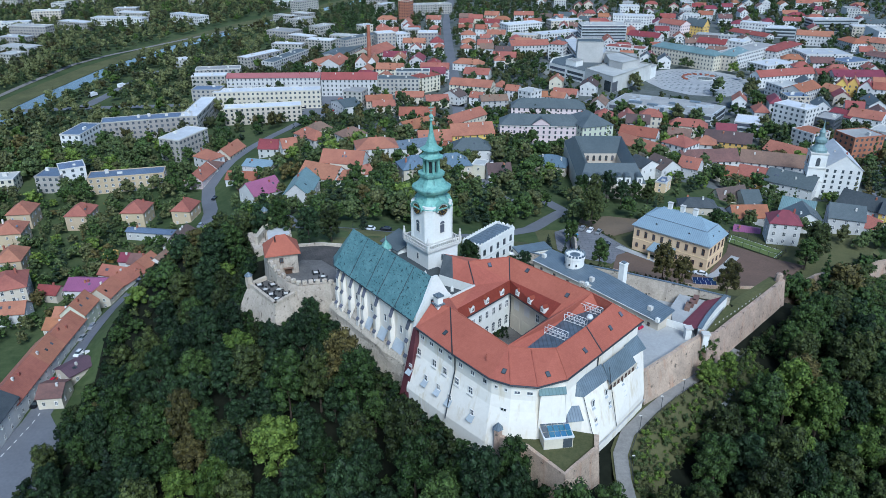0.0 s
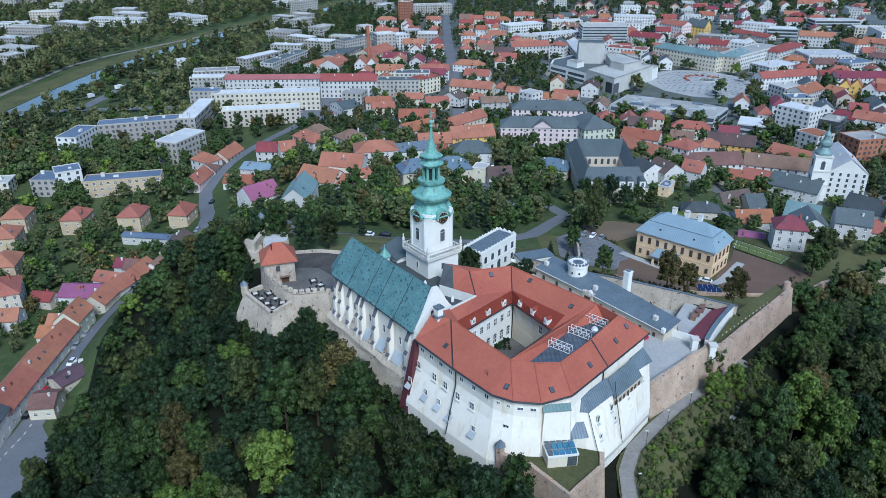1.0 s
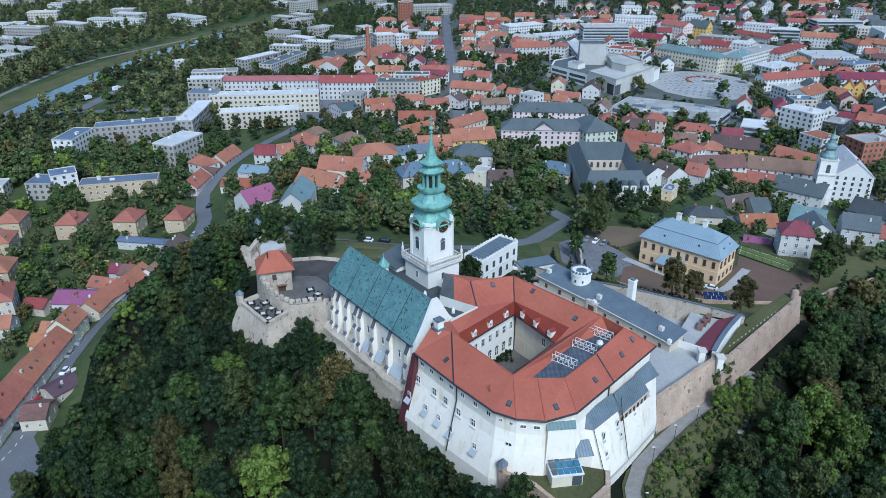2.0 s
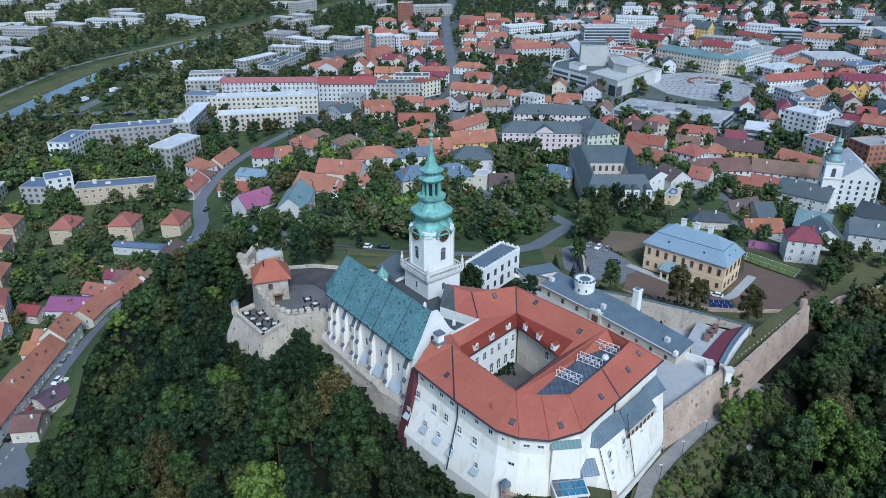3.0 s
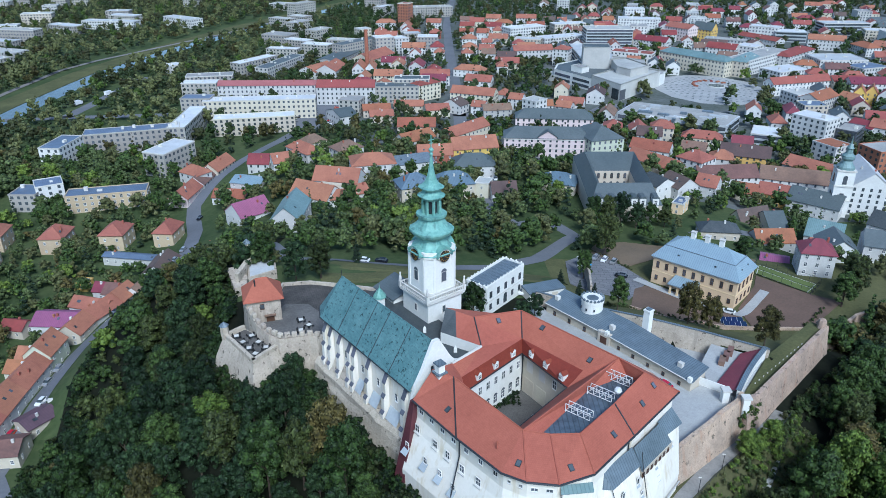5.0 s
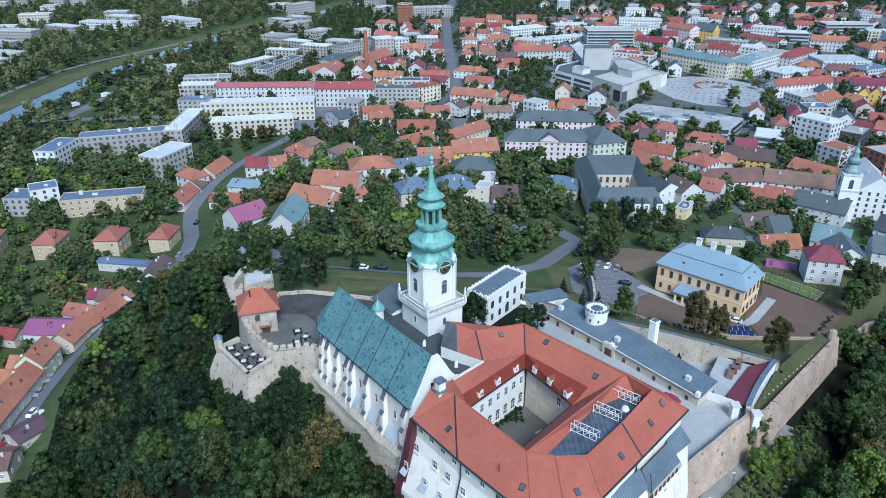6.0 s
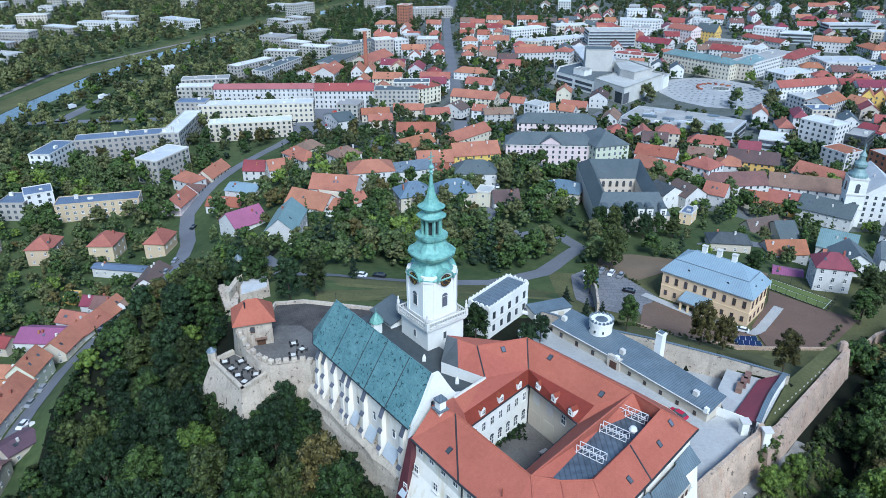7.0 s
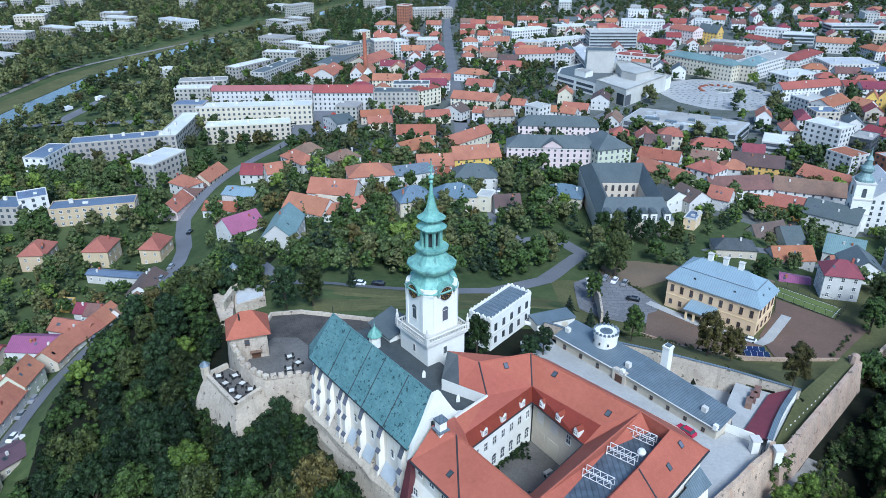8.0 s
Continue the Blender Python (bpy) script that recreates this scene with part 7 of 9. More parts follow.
# centre
house(83.0, 714.3, 0.0, 9, 37.6, 14.0, 10, 4, "gable", TOWN_TILE, PLASTER)
house(108.2, 691.0, 0.0, -25, 14.1, 14.0, 15, 3, "hip", TOWN_TILE, PLASTER)
house(86.8, 780.0, 0.0, -15, 26.9, 16.0, 9, 0.5, "flat", WHITE_ROOF, CREAM)
house(88.2, 839.5, 0.0, 27, 45.1, 18.0, 12, 0.5, "flat", WHITE_ROOF, PLASTER)
house(121.9, 794.9, 0.0, 26, 50.4, 18.0, 9, 0.5, "flat", WHITE_ROOF, PLASTER)
house(142.4, 876.6, 0.0, 14, 38.1, 16.0, 10, 0.5, "flat", WHITE_ROOF, CREAM)
house(134.3, 687.4, 0.0, -91, 73.3, 30.0, 13, 0.5, "flat", WHITE_ROOF, GLASSWALL)
house(166.0, 775.5, 0.0, 0, 46.4, 24.0, 20, 0.5, "flat", FLAT_ROOF, GLASSWALL)
house(175.5, 702.6, 0.0, -28, 37.8, 16.0, 10, 0.5, "flat", OLD_RED, PLASTER)
house(226.8, 900.9, 0.0, -13, 42.6, 20.0, 12, 0.5, "flat", WHITE_ROOF, PLASTER)
house(211.7, 771.7, 0.0, -38, 34.1, 16.0, 9, 4, "gable", MAROON, PLASTER)
house(257.7, 828.0, 0.0, -54, 30.5, 18.0, 13, 4, "gable", TOWN_TILE, PINK)
house(281.1, 822.0, 0.0, -46, 22.3, 14.0, 12, 7, "gable", SLATE, YELLOW)
house(283.3, 706.3, 0.0, -44, 17.6, 18.0, 15, 0.5, "flat", WHITE_ROOF, PLASTER)
house(261.2, 712.3, 0.0, -35, 26.9, 14.0, 12, 4, "gable", MAROON, PLASTER)
house(289.9, 783.6, 0.0, -33, 39.4, 12.0, 8, 0.5, "flat", FLAT_ROOF, GREY_WALL)
house(280.6, 675.6, 0.0, 42, 74.6, 20.0, 13, 0.5, "flat", FLAT_ROOF, PLASTER)
house(320.1, 696.8, 0.0, 44, 58.4, 18.0, 11, 3, "hip", OLD_RED, PLASTER)
house(350.1, 833.4, 0.0, -34, 29.9, 16.0, 13, 0.5, "flat", WHITE_ROOF, PLASTER)
house(332.2, 797.8, 0.0, -59, 47.0, 14.0, 7, 3, "gable", OLD_RED, PLASTER)
house(371.8, 820.2, 0.0, -14, 31.6, 20.0, 10, 0.5, "flat", WHITE_ROOF, GLASSWALL)
house(387.5, 770.9, 0.0, -24, 34.3, 18.0, 10, 4, "gable", TOWN_TILE, PLASTER)
house(449.4, 862.1, 0.0, 0, 51.6, 20.0, 13, 0.5, "flat", WHITE_ROOF, GLASSWALL)
house(462.9, 814.8, 0.0, -16, 27.5, 20.0, 12, 0.5, "flat", WHITE_ROOF, CREAM)
house(412.1, 742.3, 0.0, -82, 26.4, 16.0, 8, 4, "hip", OLD_RED, PLASTER)
house(435.5, 743.2, 0.0, -47, 26.4, 16.0, 8, 4, "gable", TOWN_TILE, CREAM)
house(349.2, 674.1, 0.0, 0, 41.8, 30.0, 10, 0.5, "flat", WHITE_ROOF, PLASTER)
house(401.8, 664.8, 0.0, -56, 25.3, 20.0, 8, 3, "gable", OLD_TILE, PLASTER)
house(360.1, 643.0, 0.0, 20, 29.0, 20.0, 9, 0.5, "flat", BLUE_FLAT, PLASTER)
house(288.0, 636.5, 0.0, 25, 34.6, 22.0, 8, 0.5, "flat", WHITE_ROOF, PLASTER)
house(276.2, 586.0, 0.0, 16, 53.8, 12.0, 9, 4, "gable", RED_ROOF, PLASTER)
house(315.0, 590.3, 0.0, 0, 23.7, 14.0, 9, 3, "gable", OLD_RED, CREAM)
house(332.9, 582.0, 0.0, 0, 40.5, 14.0, 9, 4, "gable", MAROON, PLASTER)
house(261.5, 549.5, 0.0, 17, 19.0, 18.0, 9, 0.5, "flat", FLAT_ROOF, PLASTER)
house(270.6, 539.8, 0.0, 38, 29.1, 16.0, 8, 4, "gable", OLD_RED, PLASTER)
house(254.6, 515.5, 0.0, 0, 16.1, 14.0, 9, 1, "flat", BLUE_FLAT, CREAM)
house(306.2, 550.7, 0.0, -30, 7.7, 12.0, 9, 5, "gablex", TOWN_TILE, YELLOW)
house(314.8, 550.7, 0.0, -30, 7.7, 12.0, 9, 5, "gablex", TOWN_TILE, YELLOW)
house(319.6, 540.2, 0.0, -36, 9.5, 12.0, 9, 5, "gablex", MAROON, PLASTER)
house(326.3, 536.3, 0.0, -24, 8.5, 12.0, 9, 4, "gable", OLD_RED, PLASTER)
house(295.2, 541.6, 0.0, -65, 13.9, 12.0, 6, 4, "gable", TOWN_TILE, PLASTER)
house(225.3, 450.8, 0.0, -55, 22.0, 15.0, 18, 0.5, "flat", WHITE_ROOF, PLASTER)
house(270.2, 473.3, 0.0, -60, 16.3, 14.0, 6, 3, "gable", MAROON, PLASTER)
house(280.0, 464.5, 0.0, -42, 20.2, 14.0, 7, 4, "gable", TOWN_TILE, PLASTER)
house(196.7, 449.1, 0.0, -26, 17.4, 20.0, 9, 0.5, "flat", WHITE_ROOF, GLASSWALL)
house(220.7, 418.1, 0.0, -64, 15.6, 14.0, 11, 0.5, "flat", OLD_RED, PLASTER)
house(245.2, 446.5, 0.0, -42, 11.6, 18.0, 12, 0.5, "flat", FLAT_ROOF, SLATEWALL)
house(238.5, 398.4, 0.0, -76, 15.9, 20.0, 15, 0.5, "flat", FLAT_ROOF, BRICK)
house(271.5, 425.3, 0.0, -48, 15.8, 14.0, 9, 0.5, "flat", FLAT_ROOF, PLASTER)
# right side rows
house(109.1, 379.1, 7.8, -53, 29.7, 10.0, 6, 4, "gable", TOWN_TILE, CREAM)
house(114.6, 406.5, 6.5, -29, 21.4, 11.0, 6, 4, "gable", OLD_RED, PLASTER)
house(131.3, 382.5, 5.8, -49, 14.8, 14.0, 9, 4, "hip", TOWN_TILE, PLASTER)
house(144.5, 375.1, 0.1, 5, 31.7, 12.0, 8, 5, "gable", OLD_TILE, PLASTER)
house(177.9, 370.3, 0.0, -21, 32.1, 12.0, 8, 5, "gable", OLD_TILE, PLASTER)
house(168.1, 409.4, 0.0, -22, 26.2, 12.0, 8, 5, "gable", OLD_DARK, YELLOW)
house(196.4, 389.0, 0.0, -52, 25.5, 14.0, 7, 4, "gable", TOWN_TILE, PLASTER)
house(125.6, 346.1, 8.2, -34, 9.9, 11.0, 6, 4, "gable", TOWN_TILE, PLASTER)
house(109.5, 340.6, 10.2, -65, 13.4, 12.0, 6, 4, "gable", OLD_DARK, PLASTER)
house(147.8, 355.2, 1.8, -28, 11.5, 11.0, 5, 4, "gable", OLD_RED, CREAM)
house(163.2, 355.2, 0.0, -31, 15.9, 11.0, 6, 4, "gable", TOWN_TILE, YELLOW)
house(136.2, 319.3, 3.4, 20, 16.4, 9.0, 4, 5, "gable", OLD_DARK, CREAM)
house(143.7, 314.9, 2.8, 3, 8.5, 16.0, 5, 5, "gable", SLATE, CREAM)
house(177.8, 344.1, 0.0, -40, 23.4, 14.0, 6, 5, "gable", SLATE, PLASTER)
house(135.2, 294.3, 4.3, 2, 16.1, 10.0, 5, 4, "gable", OLD_RED, PLASTER)
house(121.6, 262.0, 9.7, -24, 9.6, 8.0, 6, 1.2, "gable", MAGENTA, PINK)
house(110.7, 290.2, 11.9, -7, 15.4, 9.0, 4, 3, "hip", DARK_ROOF, CREAM)
house(164.5, 307.9, 0.0, -32, 14.2, 16.0, 6, 5, "gable", TEAL_SEAM, PLASTER)
house(196.6, 311.8, 0.0, -48, 18.4, 12.0, 7, 5, "gable", DARK_ROOF, PLASTER)
house(204.9, 298.7, 0.0, -40, 12.0, 12.0, 8, 4, "gable", DARK_ROOF, YELLOW)
house(169.5, 277.9, 0.0, -23, 14.1, 14.0, 4, 0.5, "flat", WHITE_ROOF, GREY_WALL)
house(189.5, 291.2, 0.0, -37, 11.9, 12.0, 4, 0.5, "flat", WHITE_ROOF, GREY_WALL)
house(187.7, 293.6, 0.0, -30, 14.6, 12.0, 5, 4, "hip", TOWN_TILE, PLASTER)
# far left
house(-498.0, 866.0, 0.0, 16, 32.4, 16.0, 9, 0.5, "flat", WHITE_ROOF, PLASTER)
house(-413.8, 718.2, 0.0, -19, 37.4, 18.0, 8, 0.5, "flat", FLAT_ROOF, GREY_WALL)
house(-446.6, 773.2, 0.0, -13, 30.8, 18.0, 8, 0.5, "flat", WHITE_ROOF, GREY_WALL)
house(-400.9, 680.9, 0.0, -19, 16.9, 18.0, 8, 0.5, "flat", FLAT_ROOF, GREY_WALL)
house(-428.9, 869.9, 0.0, -24, 43.3, 16.0, 9, 0.5, "flat", WHITE_ROOF, PLASTER)
house(-390.9, 902.0, 0.0, -8, 65.5, 16.0, 9, 0.5, "flat", WHITE_ROOF, PLASTER)
house(-313.3, 922.4, 0.0, -34, 53.0, 16.0, 10, 0.5, "flat", WHITE_ROOF, PLASTER)
house(-390.7, 943.2, 0.0, -16, 37.1, 16.0, 10, 0.5, "flat", WHITE_ROOF, PLASTER)
house(-237.8, 663.0, 0.0, 48, 14.0, 12.0, 6, 0.5, "flat", WHITE_ROOF, GREY_WALL)

house(222.1, 667.0, 0.0, -51, 66.0, 15, 13, 4, "hip", TEAL_SEAM, CREAM)
house(260.0, 655.0, 0.0, 51, 36.0, 14, 13, 4, "hip", TEAL_SEAM, CREAM)


def court_house():
    """The large grey-roofed block round a cream court."""
    z = 12.0
    home = thing("courtyard_building", pose(0, 0, 0), "large building with grey slate roofs round a cream court", "building")
    FOOTPRINTS.append((77, 336, 0, 32, 66))
    out = [(61.5, 304), (91.5, 304), (95.5, 368), (64.5, 368)]
    inn = [(69.5, 323), (85.5, 323), (87, 344), (70.5, 344)]
    e, r = z + 8, z + 14.5
    bm = bmesh.new()
    loft(bm, [[(x, y, z - 6) for x, y in out], [(x, y, e) for x, y in out]], cap=False)
    part("wall", bm, CREAM, home)
    mid = [along(o, i, 0.5) for o, i in zip(out, inn)]
    for i in range(4):
        j = (i + 1) % 4
        for ring, name in ((out, "outer_slope"), (inn, "court_slope")):
            bm = bmesh.new()
            over = 1.03 if ring is out else 1.0
            loop = [(*along(mid[i], ring[i], over), e if ring is out else e + 1), (*along(mid[j], ring[j], over), e if ring is out else e + 1), (*mid[j], r), (*mid[i], r)]
            poly(bm, loop if ring is out else loop[::-1])
            part(name, bm, SLATE, home)
        bm = bmesh.new()
        poly(bm, [(*inn[j], z - 0.1), (*inn[i], z - 0.1), (*inn[i], e + 1.0), (*inn[j], e + 1.0)])
        part("court_wall", bm, CREAM, home)
    part("court_floor", prism(inn, z - 0.2, z), PAVING, home)
    for level in (z + 1.2, z + 5.4):
        wall_windows(home, inn[3], inn[2], level, 5, 1.3, 2.0, BROWN_FRAME, (1, 0), 0.03, True)
        wall_windows(home, inn[0], inn[3], level, 6, 1.3, 2.0, BROWN_FRAME, (1, 0), 0.03, True)
    for k in (0.12, 0.3, 0.46, 0.6, 0.72, 0.9):
        x, y = along(out[0], out[1], k)
        dormer = part("dormer", boxed(-1.3, 1.3, -0.4, 3.5, -1.0, 3.0), PLASTER, home, "white dormer")
        dormer.matrix_basis = pose(x, y + 0.3, e)
        bm = bmesh.new()
        loft(bm, [[(px, py, pz) for px, pz in ((-1.6, 3.0), (1.6, 3.0), (0.9, 3.8), (-0.9, 3.8))] for py in (-0.6, 4.4)])
        bmesh.ops.recalc_face_normals(bm, faces=bm.faces)
        part("dormer_roof", bm, SLATE, dormer)
        put_window(dormer, 0, -0.42, 0.2, 0, 1.3, 2.0)
    for k in range(7):
        part("skylight", boxed(-0.4, 0.4, -0.6, 0.6, 0, 0.1), GLASS, home).matrix_basis = pose(70 + k * 2.9, 349.0, r - 3.9, 28, 0, 0)


def piarist_church():
    x, y = 186.5, 342
    tower = thing("church_tower", pose(x, y, 0, 0, 0, -14), "white church tower with a dull grey-green onion spire", "tower")
    part("shaft", boxed(-3.9, 3.9, -3.9, 3.9, -5, 23), PLASTER, tower)
    for z in (8, 15, 22.4):
        part("cornice", boxed(-4.2, 4.2, -4.2, 4.2, z, z + 0.7), TRIM, tower)
    bm = bmesh.new()
    loft(bm, [turned(q * 0.85, 23 + (z - 29) * 0.78, 16, 0, 0, 0.4) for z, q in ((29, 4.6), (30.5, 4.4), (32, 3.2), (34, 2.4), (35.5, 3.3), (37, 3.2), (38.5, 1.8), (41, 1.4), (41.5, 1.9), (42.5, 1.4), (44, 0.6), (49, 0.05))])
    part("spire", bm, TEAL_SEAM, tower)
    for yaw, (dx, dy) in ((0, (0, -3.92)), (-90, (-3.92, 0)), (90, (3.92, 0))):
        for z, h in ((16.5, 3.2), (10.5, 1.4), (3, 3.0)):
            put_window(tower, dx, dy, z, yaw, 1.8, h, DARK_METAL, (0, 0), h > 2)
    FOOTPRINTS.append((x, y, -14, 10, 10))
    house(203.5, 354.0, 0.0, -14, 18.0, 30, 14, 7, "gablex", WHITE_ROOF, PLASTER)


def theatre():
    """The concrete theatre: stepped angular volumes."""
    home = thing("theatre", HOME, "pale concrete theatre of stepped angular blocks", "theatre")
    FOOTPRINTS.extend([(134, 602, -45, 74, 66), (120, 640, 0, 60, 60)])
    for name, plan, h, mat in (("front_hall", [(131.5, 557.5), (174, 606), (160, 622), (138, 612), (116, 590)], 12, CONCRETE), ("foyer", [(92, 628), (115.9, 590.4), (137.8, 612.3), (140, 650), (122, 672), (97, 648)], 9, PLASTER),
                               ("fly_tower", [(116, 632), (138, 630), (140, 648), (118, 650)], 26, CONCRETE), ("upper_hall", [(137, 599), (145, 586), (163, 602), (152, 634), (139, 628)], 17, CONCRETE),
                               ("stair_block", [(105, 622), (112, 612), (119, 618), (112, 629)], 13, PLASTER), ("side_stage", [(139, 634), (152, 636), (166, 624), (170, 640), (146, 656)], 14, CONCRETE),
                               ("entrance_wing", [(174.2, 606.2), (182, 618), (172, 632), (160.4, 622.2)], 9, PLASTER), ("low_terrace", [(84, 630), (92, 622), (96, 640), (90, 652)], 4, CONCRETE)):
        part(name, prism(plan, -3, h), mat, home)
        c = [sum(p[k] for p in plan) / len(plan) for k in (0, 1)]
        part("roof", prism([along(p, c, 0.06) for p in plan], h + 0.004, h + 0.2), SLATE if name in ("fly_tower", "foyer") else FLAT_ROOF, home)
        bm = bmesh.new()
        for p, q in zip(plan, plan[1:] + plan[:1]):
            poly(bm, [(*p, h), (*q, h), (*q, h + 0.9), (*p, h + 0.9)])
        bmesh.ops.solidify(bm, geom=bm.faces[:], thickness=0.4)
        part("parapet", bm, mat, home)
    a, b = (92, 628), (115.9, 590.4)
    yaw = math.degrees(math.atan2(b[1] - a[1], b[0] - a[0]))
    for z in (1.6, 5.4):
        for k in (0.24, 0.74):
            ob = part("window_band", window_mesh(19, 2.0, DARK_METAL, (5, 0)), None, home)
            ob.matrix_basis = pose(*along(a, b, k), z, 0, 0, yaw)
    a, b = (116, 590), (131.5, 557.5)
    put_window(home, *along(a, b, 0.84), 0.4, math.degrees(math.atan2(b[1] - a[1], b[0] - a[0])), 8.0, 8.0, DARK_METAL, (3, 2))
    part("glazed_bay", boxed(-0.1, 8.0, -0.3, -0.1, 0.5, 8.2), SLATEWALL, home).matrix_basis = pose(*b, 0, 0, 0, 49)


def passage():
    """The low modern shopping building along the street."""
    home = thing("shopping_arcade", HOME, "long low modern building with a flat grey roof and glazed front", "building")
    plan = [(131, 487), (148, 475), (178, 464), (194.7, 487.5), (176, 503.5), (134.5, 525.4), (115.7, 497)]
    FOOTPRINTS.extend([(138, 503, 30, 40, 40), (174, 484, 30, 44, 36)])
    part("wall", prism(plan, -2, 8), GLASSWALL, home)
    c = (152, 494)
    part("roof", prism([along(p, c, 0.03) for p in plan], 8.004, 8.2), FLAT_ROOF, home)
    for p, q in ((plan[6], plan[0]), (plan[0], plan[1]), (plan[1], plan[2]), (plan[2], plan[3])):
        L = math.hypot(q[0] - p[0], q[1] - p[1])
        for z in (1.0, 4.6):
            ob = part("window_band", window_mesh(L - 2, 2.2, DARK_METAL, (max(2, int(L / 2.4)), 0)), None, home)
            ob.matrix_basis = pose(*along(p, q, 0.5), z, 0, 0, math.degrees(math.atan2(q[1] - p[1], q[0] - p[0])))
    units = random.Random(4)
    for k in range(22):
        x, y = units.uniform(130, 182), units.uniform(474, 508)
        w, d, h = units.uniform(1, 4.5), units.uniform(0.8, 2.2), units.uniform(0.6, 1.8)
        part("roof_unit", boxed(-w, w, -d, d, 0, h), units.choice((WHITE_ROOF, TRIM, SEAM_GREY, GLASSWALL)), home).matrix_basis = pose(x, y + (150 - x) * 0.35, 8.2, 0, 0, -25)


def factory_chimney():
    home = thing("brick_chimney", pose(-66, 655, 0), "tall slender red brick factory chimney", "chimney")
    bm = bmesh.new()
    loft(bm, [turned(r, z, 14) for z, r in ((-2, 2.1), (12, 1.9), (36, 1.35), (36.2, 1.6), (37, 1.6))])
    part("shaft", bm, BRICK, home)


court_house()
piarist_church()
theatre()
passage()
factory_chimney()

# ---- roads, squares and water ----
ROADS = {
    "road_1": ([(-128, 90), (-124.5, 150), (-122.4, 170), (-122.8, 180), (-123.2, 198), (-123.6, 214), (-123.2, 228), (-120.6, 243), (-116.4, 258), (-112.6, 270), (-109.2, 286), (-110.2, 306), (-113.6, 324), (-120.6, 343), (-124.6, 357), (-123.4, 375), (-121.0, 390), (-115, 412), (-100, 452), (-88, 500), (-84, 560)], 7.0, "grey asphalt street with dashed markings"),
    "road_2": ([(12, 462), (10, 600), (6, 760), (4, 930), (14, 1180), (20, 1600)], 9.0, "straight asphalt avenue between trees"),
    "road_3": ([(-420, 470), (-330, 500), (-260, 512), (-190, 520), (-84, 545), (12, 520), (100, 518)], 8.0, "asphalt town road"),
    "road_4": ([(-262, 512), (-258, 560), (-254, 640)], 9.0, "asphalt road to the bridge"),
    "road_5": ([(-64, 262), (-52, 240), (-30, 237), (-8, 238), (16, 244), (34, 258), (52, 286), (44, 304), (30, 300), (18, 318), (24, 350), (20, 380), (22, 430), (16, 462)], 6.0, "park road climbing the castle hill"),
    "road_6": ([(12, 462), (60, 396), (112, 388), (160, 360), (220, 340), (300, 330), (420, 340)], 7.0, "narrow town street"),
    "road_7": ([(100, 518), (116, 540), (132, 546), (170, 530), (204, 504), (262, 470), (330, 430), (420, 400)], 8.0, "town street by the square"),
    "road_8": ([(100, 290), (140, 300), (176, 292), (230, 270), (300, 250)], 5.0, "lane below the mansion"),
    "road_9": ([(275, 500), (268, 560), (282, 700), (310, 900)], 8.0, "town street"),
}
for name, (line, width, label) in ROADS.items():
    setting(name, ribbon(line, width, ground, 0.19 if name == "road_1" else 0.12), ASPHALT, label, "road")
# centre line dashes on the near street
bm = bmesh.new()
for (ax, ay), (bx, by) in zip(ROADS["road_1"][0][1:7], ROADS["road_1"][0][2:8]):
    n = int(math.hypot(bx - ax, by - ay) / 2.6)
    for k in range(n):
        x, y = along((ax, ay), (bx, by), k / n)
        box(bm, -0.11, 0.11, 0, 1.3, 0, 0.04, pose(x, y, ground(x, y) + 0.2, 0, 0, math.degrees(math.atan2(ax - bx, by - ay))))
setting("road_marking", bm, LINE, "dashed white centre line", "road marking", "stuff")


def flat_zone(name, plan, mat, label, category, lift=0.08):
    """A thin sheet laid on the ground over a plan polygon."""
    c = (sum(p[0] for p in plan) / len(plan), sum(p[1] for p in plan) / len(plan))
    bm = bmesh.new()
    n = 8
    ring = []
    for p, q in zip(plan, plan[1:] + plan[:1]):
        ring += [along(p, q, i / n) for i in range(n)]
    rows = [[bm.verts.new((*along(c, p, k), ground(*along(c, p, k)) + lift)) for p in ring] for k in (1.0, 0.75, 0.5, 0.25)]
    for a, b in zip(rows, rows[1:]):
        for i in range(len(ring)):
            j = (i + 1) % len(ring)
            bm.faces.new((a[i], a[j], b[j], b[i]))
    bm.faces.new(rows[-1])
    return setting(name, bm, mat, label, category)


flat_zone("square_paving", [(213 + 44 * math.cos(a), 597 + 52 * math.sin(a)) for a in np.linspace(0, 2 * math.pi, 12, endpoint=False)], PAVING, "pale paved round town square", "square")
bm = bmesh.new()
for ring in range(2, 9):
    for k in range(ring * 5):
        a = 2 * math.pi * (k + ring * 0.4) / (ring * 5)
        x, y = 213 + ring * 4.3 * math.cos(a), 597 + ring * 5.2 * math.sin(a)
        box(bm, x - 0.9, x + 0.9, y - 0.7, y + 0.7, 0.1, 0.13)
setting("paving_inlay", bm, SLATE, "small dark slabs set in rings in the paving", "paving", "stuff")
basin = thing("fountain", pose(221, 607, 0.1), "round grey fountain basin in the paved square", "fountain")
bm = bmesh.new()
loft(bm, [turned(7.0, 0, 24), turned(7.0, 0.6, 24), turned(6.4, 0.6, 24), turned(6.4, 0.3, 24)])
part("basin", bm, CONCRETE, basin)
part("water", prism([p[:2] for p in turned(6.38, 0, 24)], 0.31, 0.4), WATER, basin)
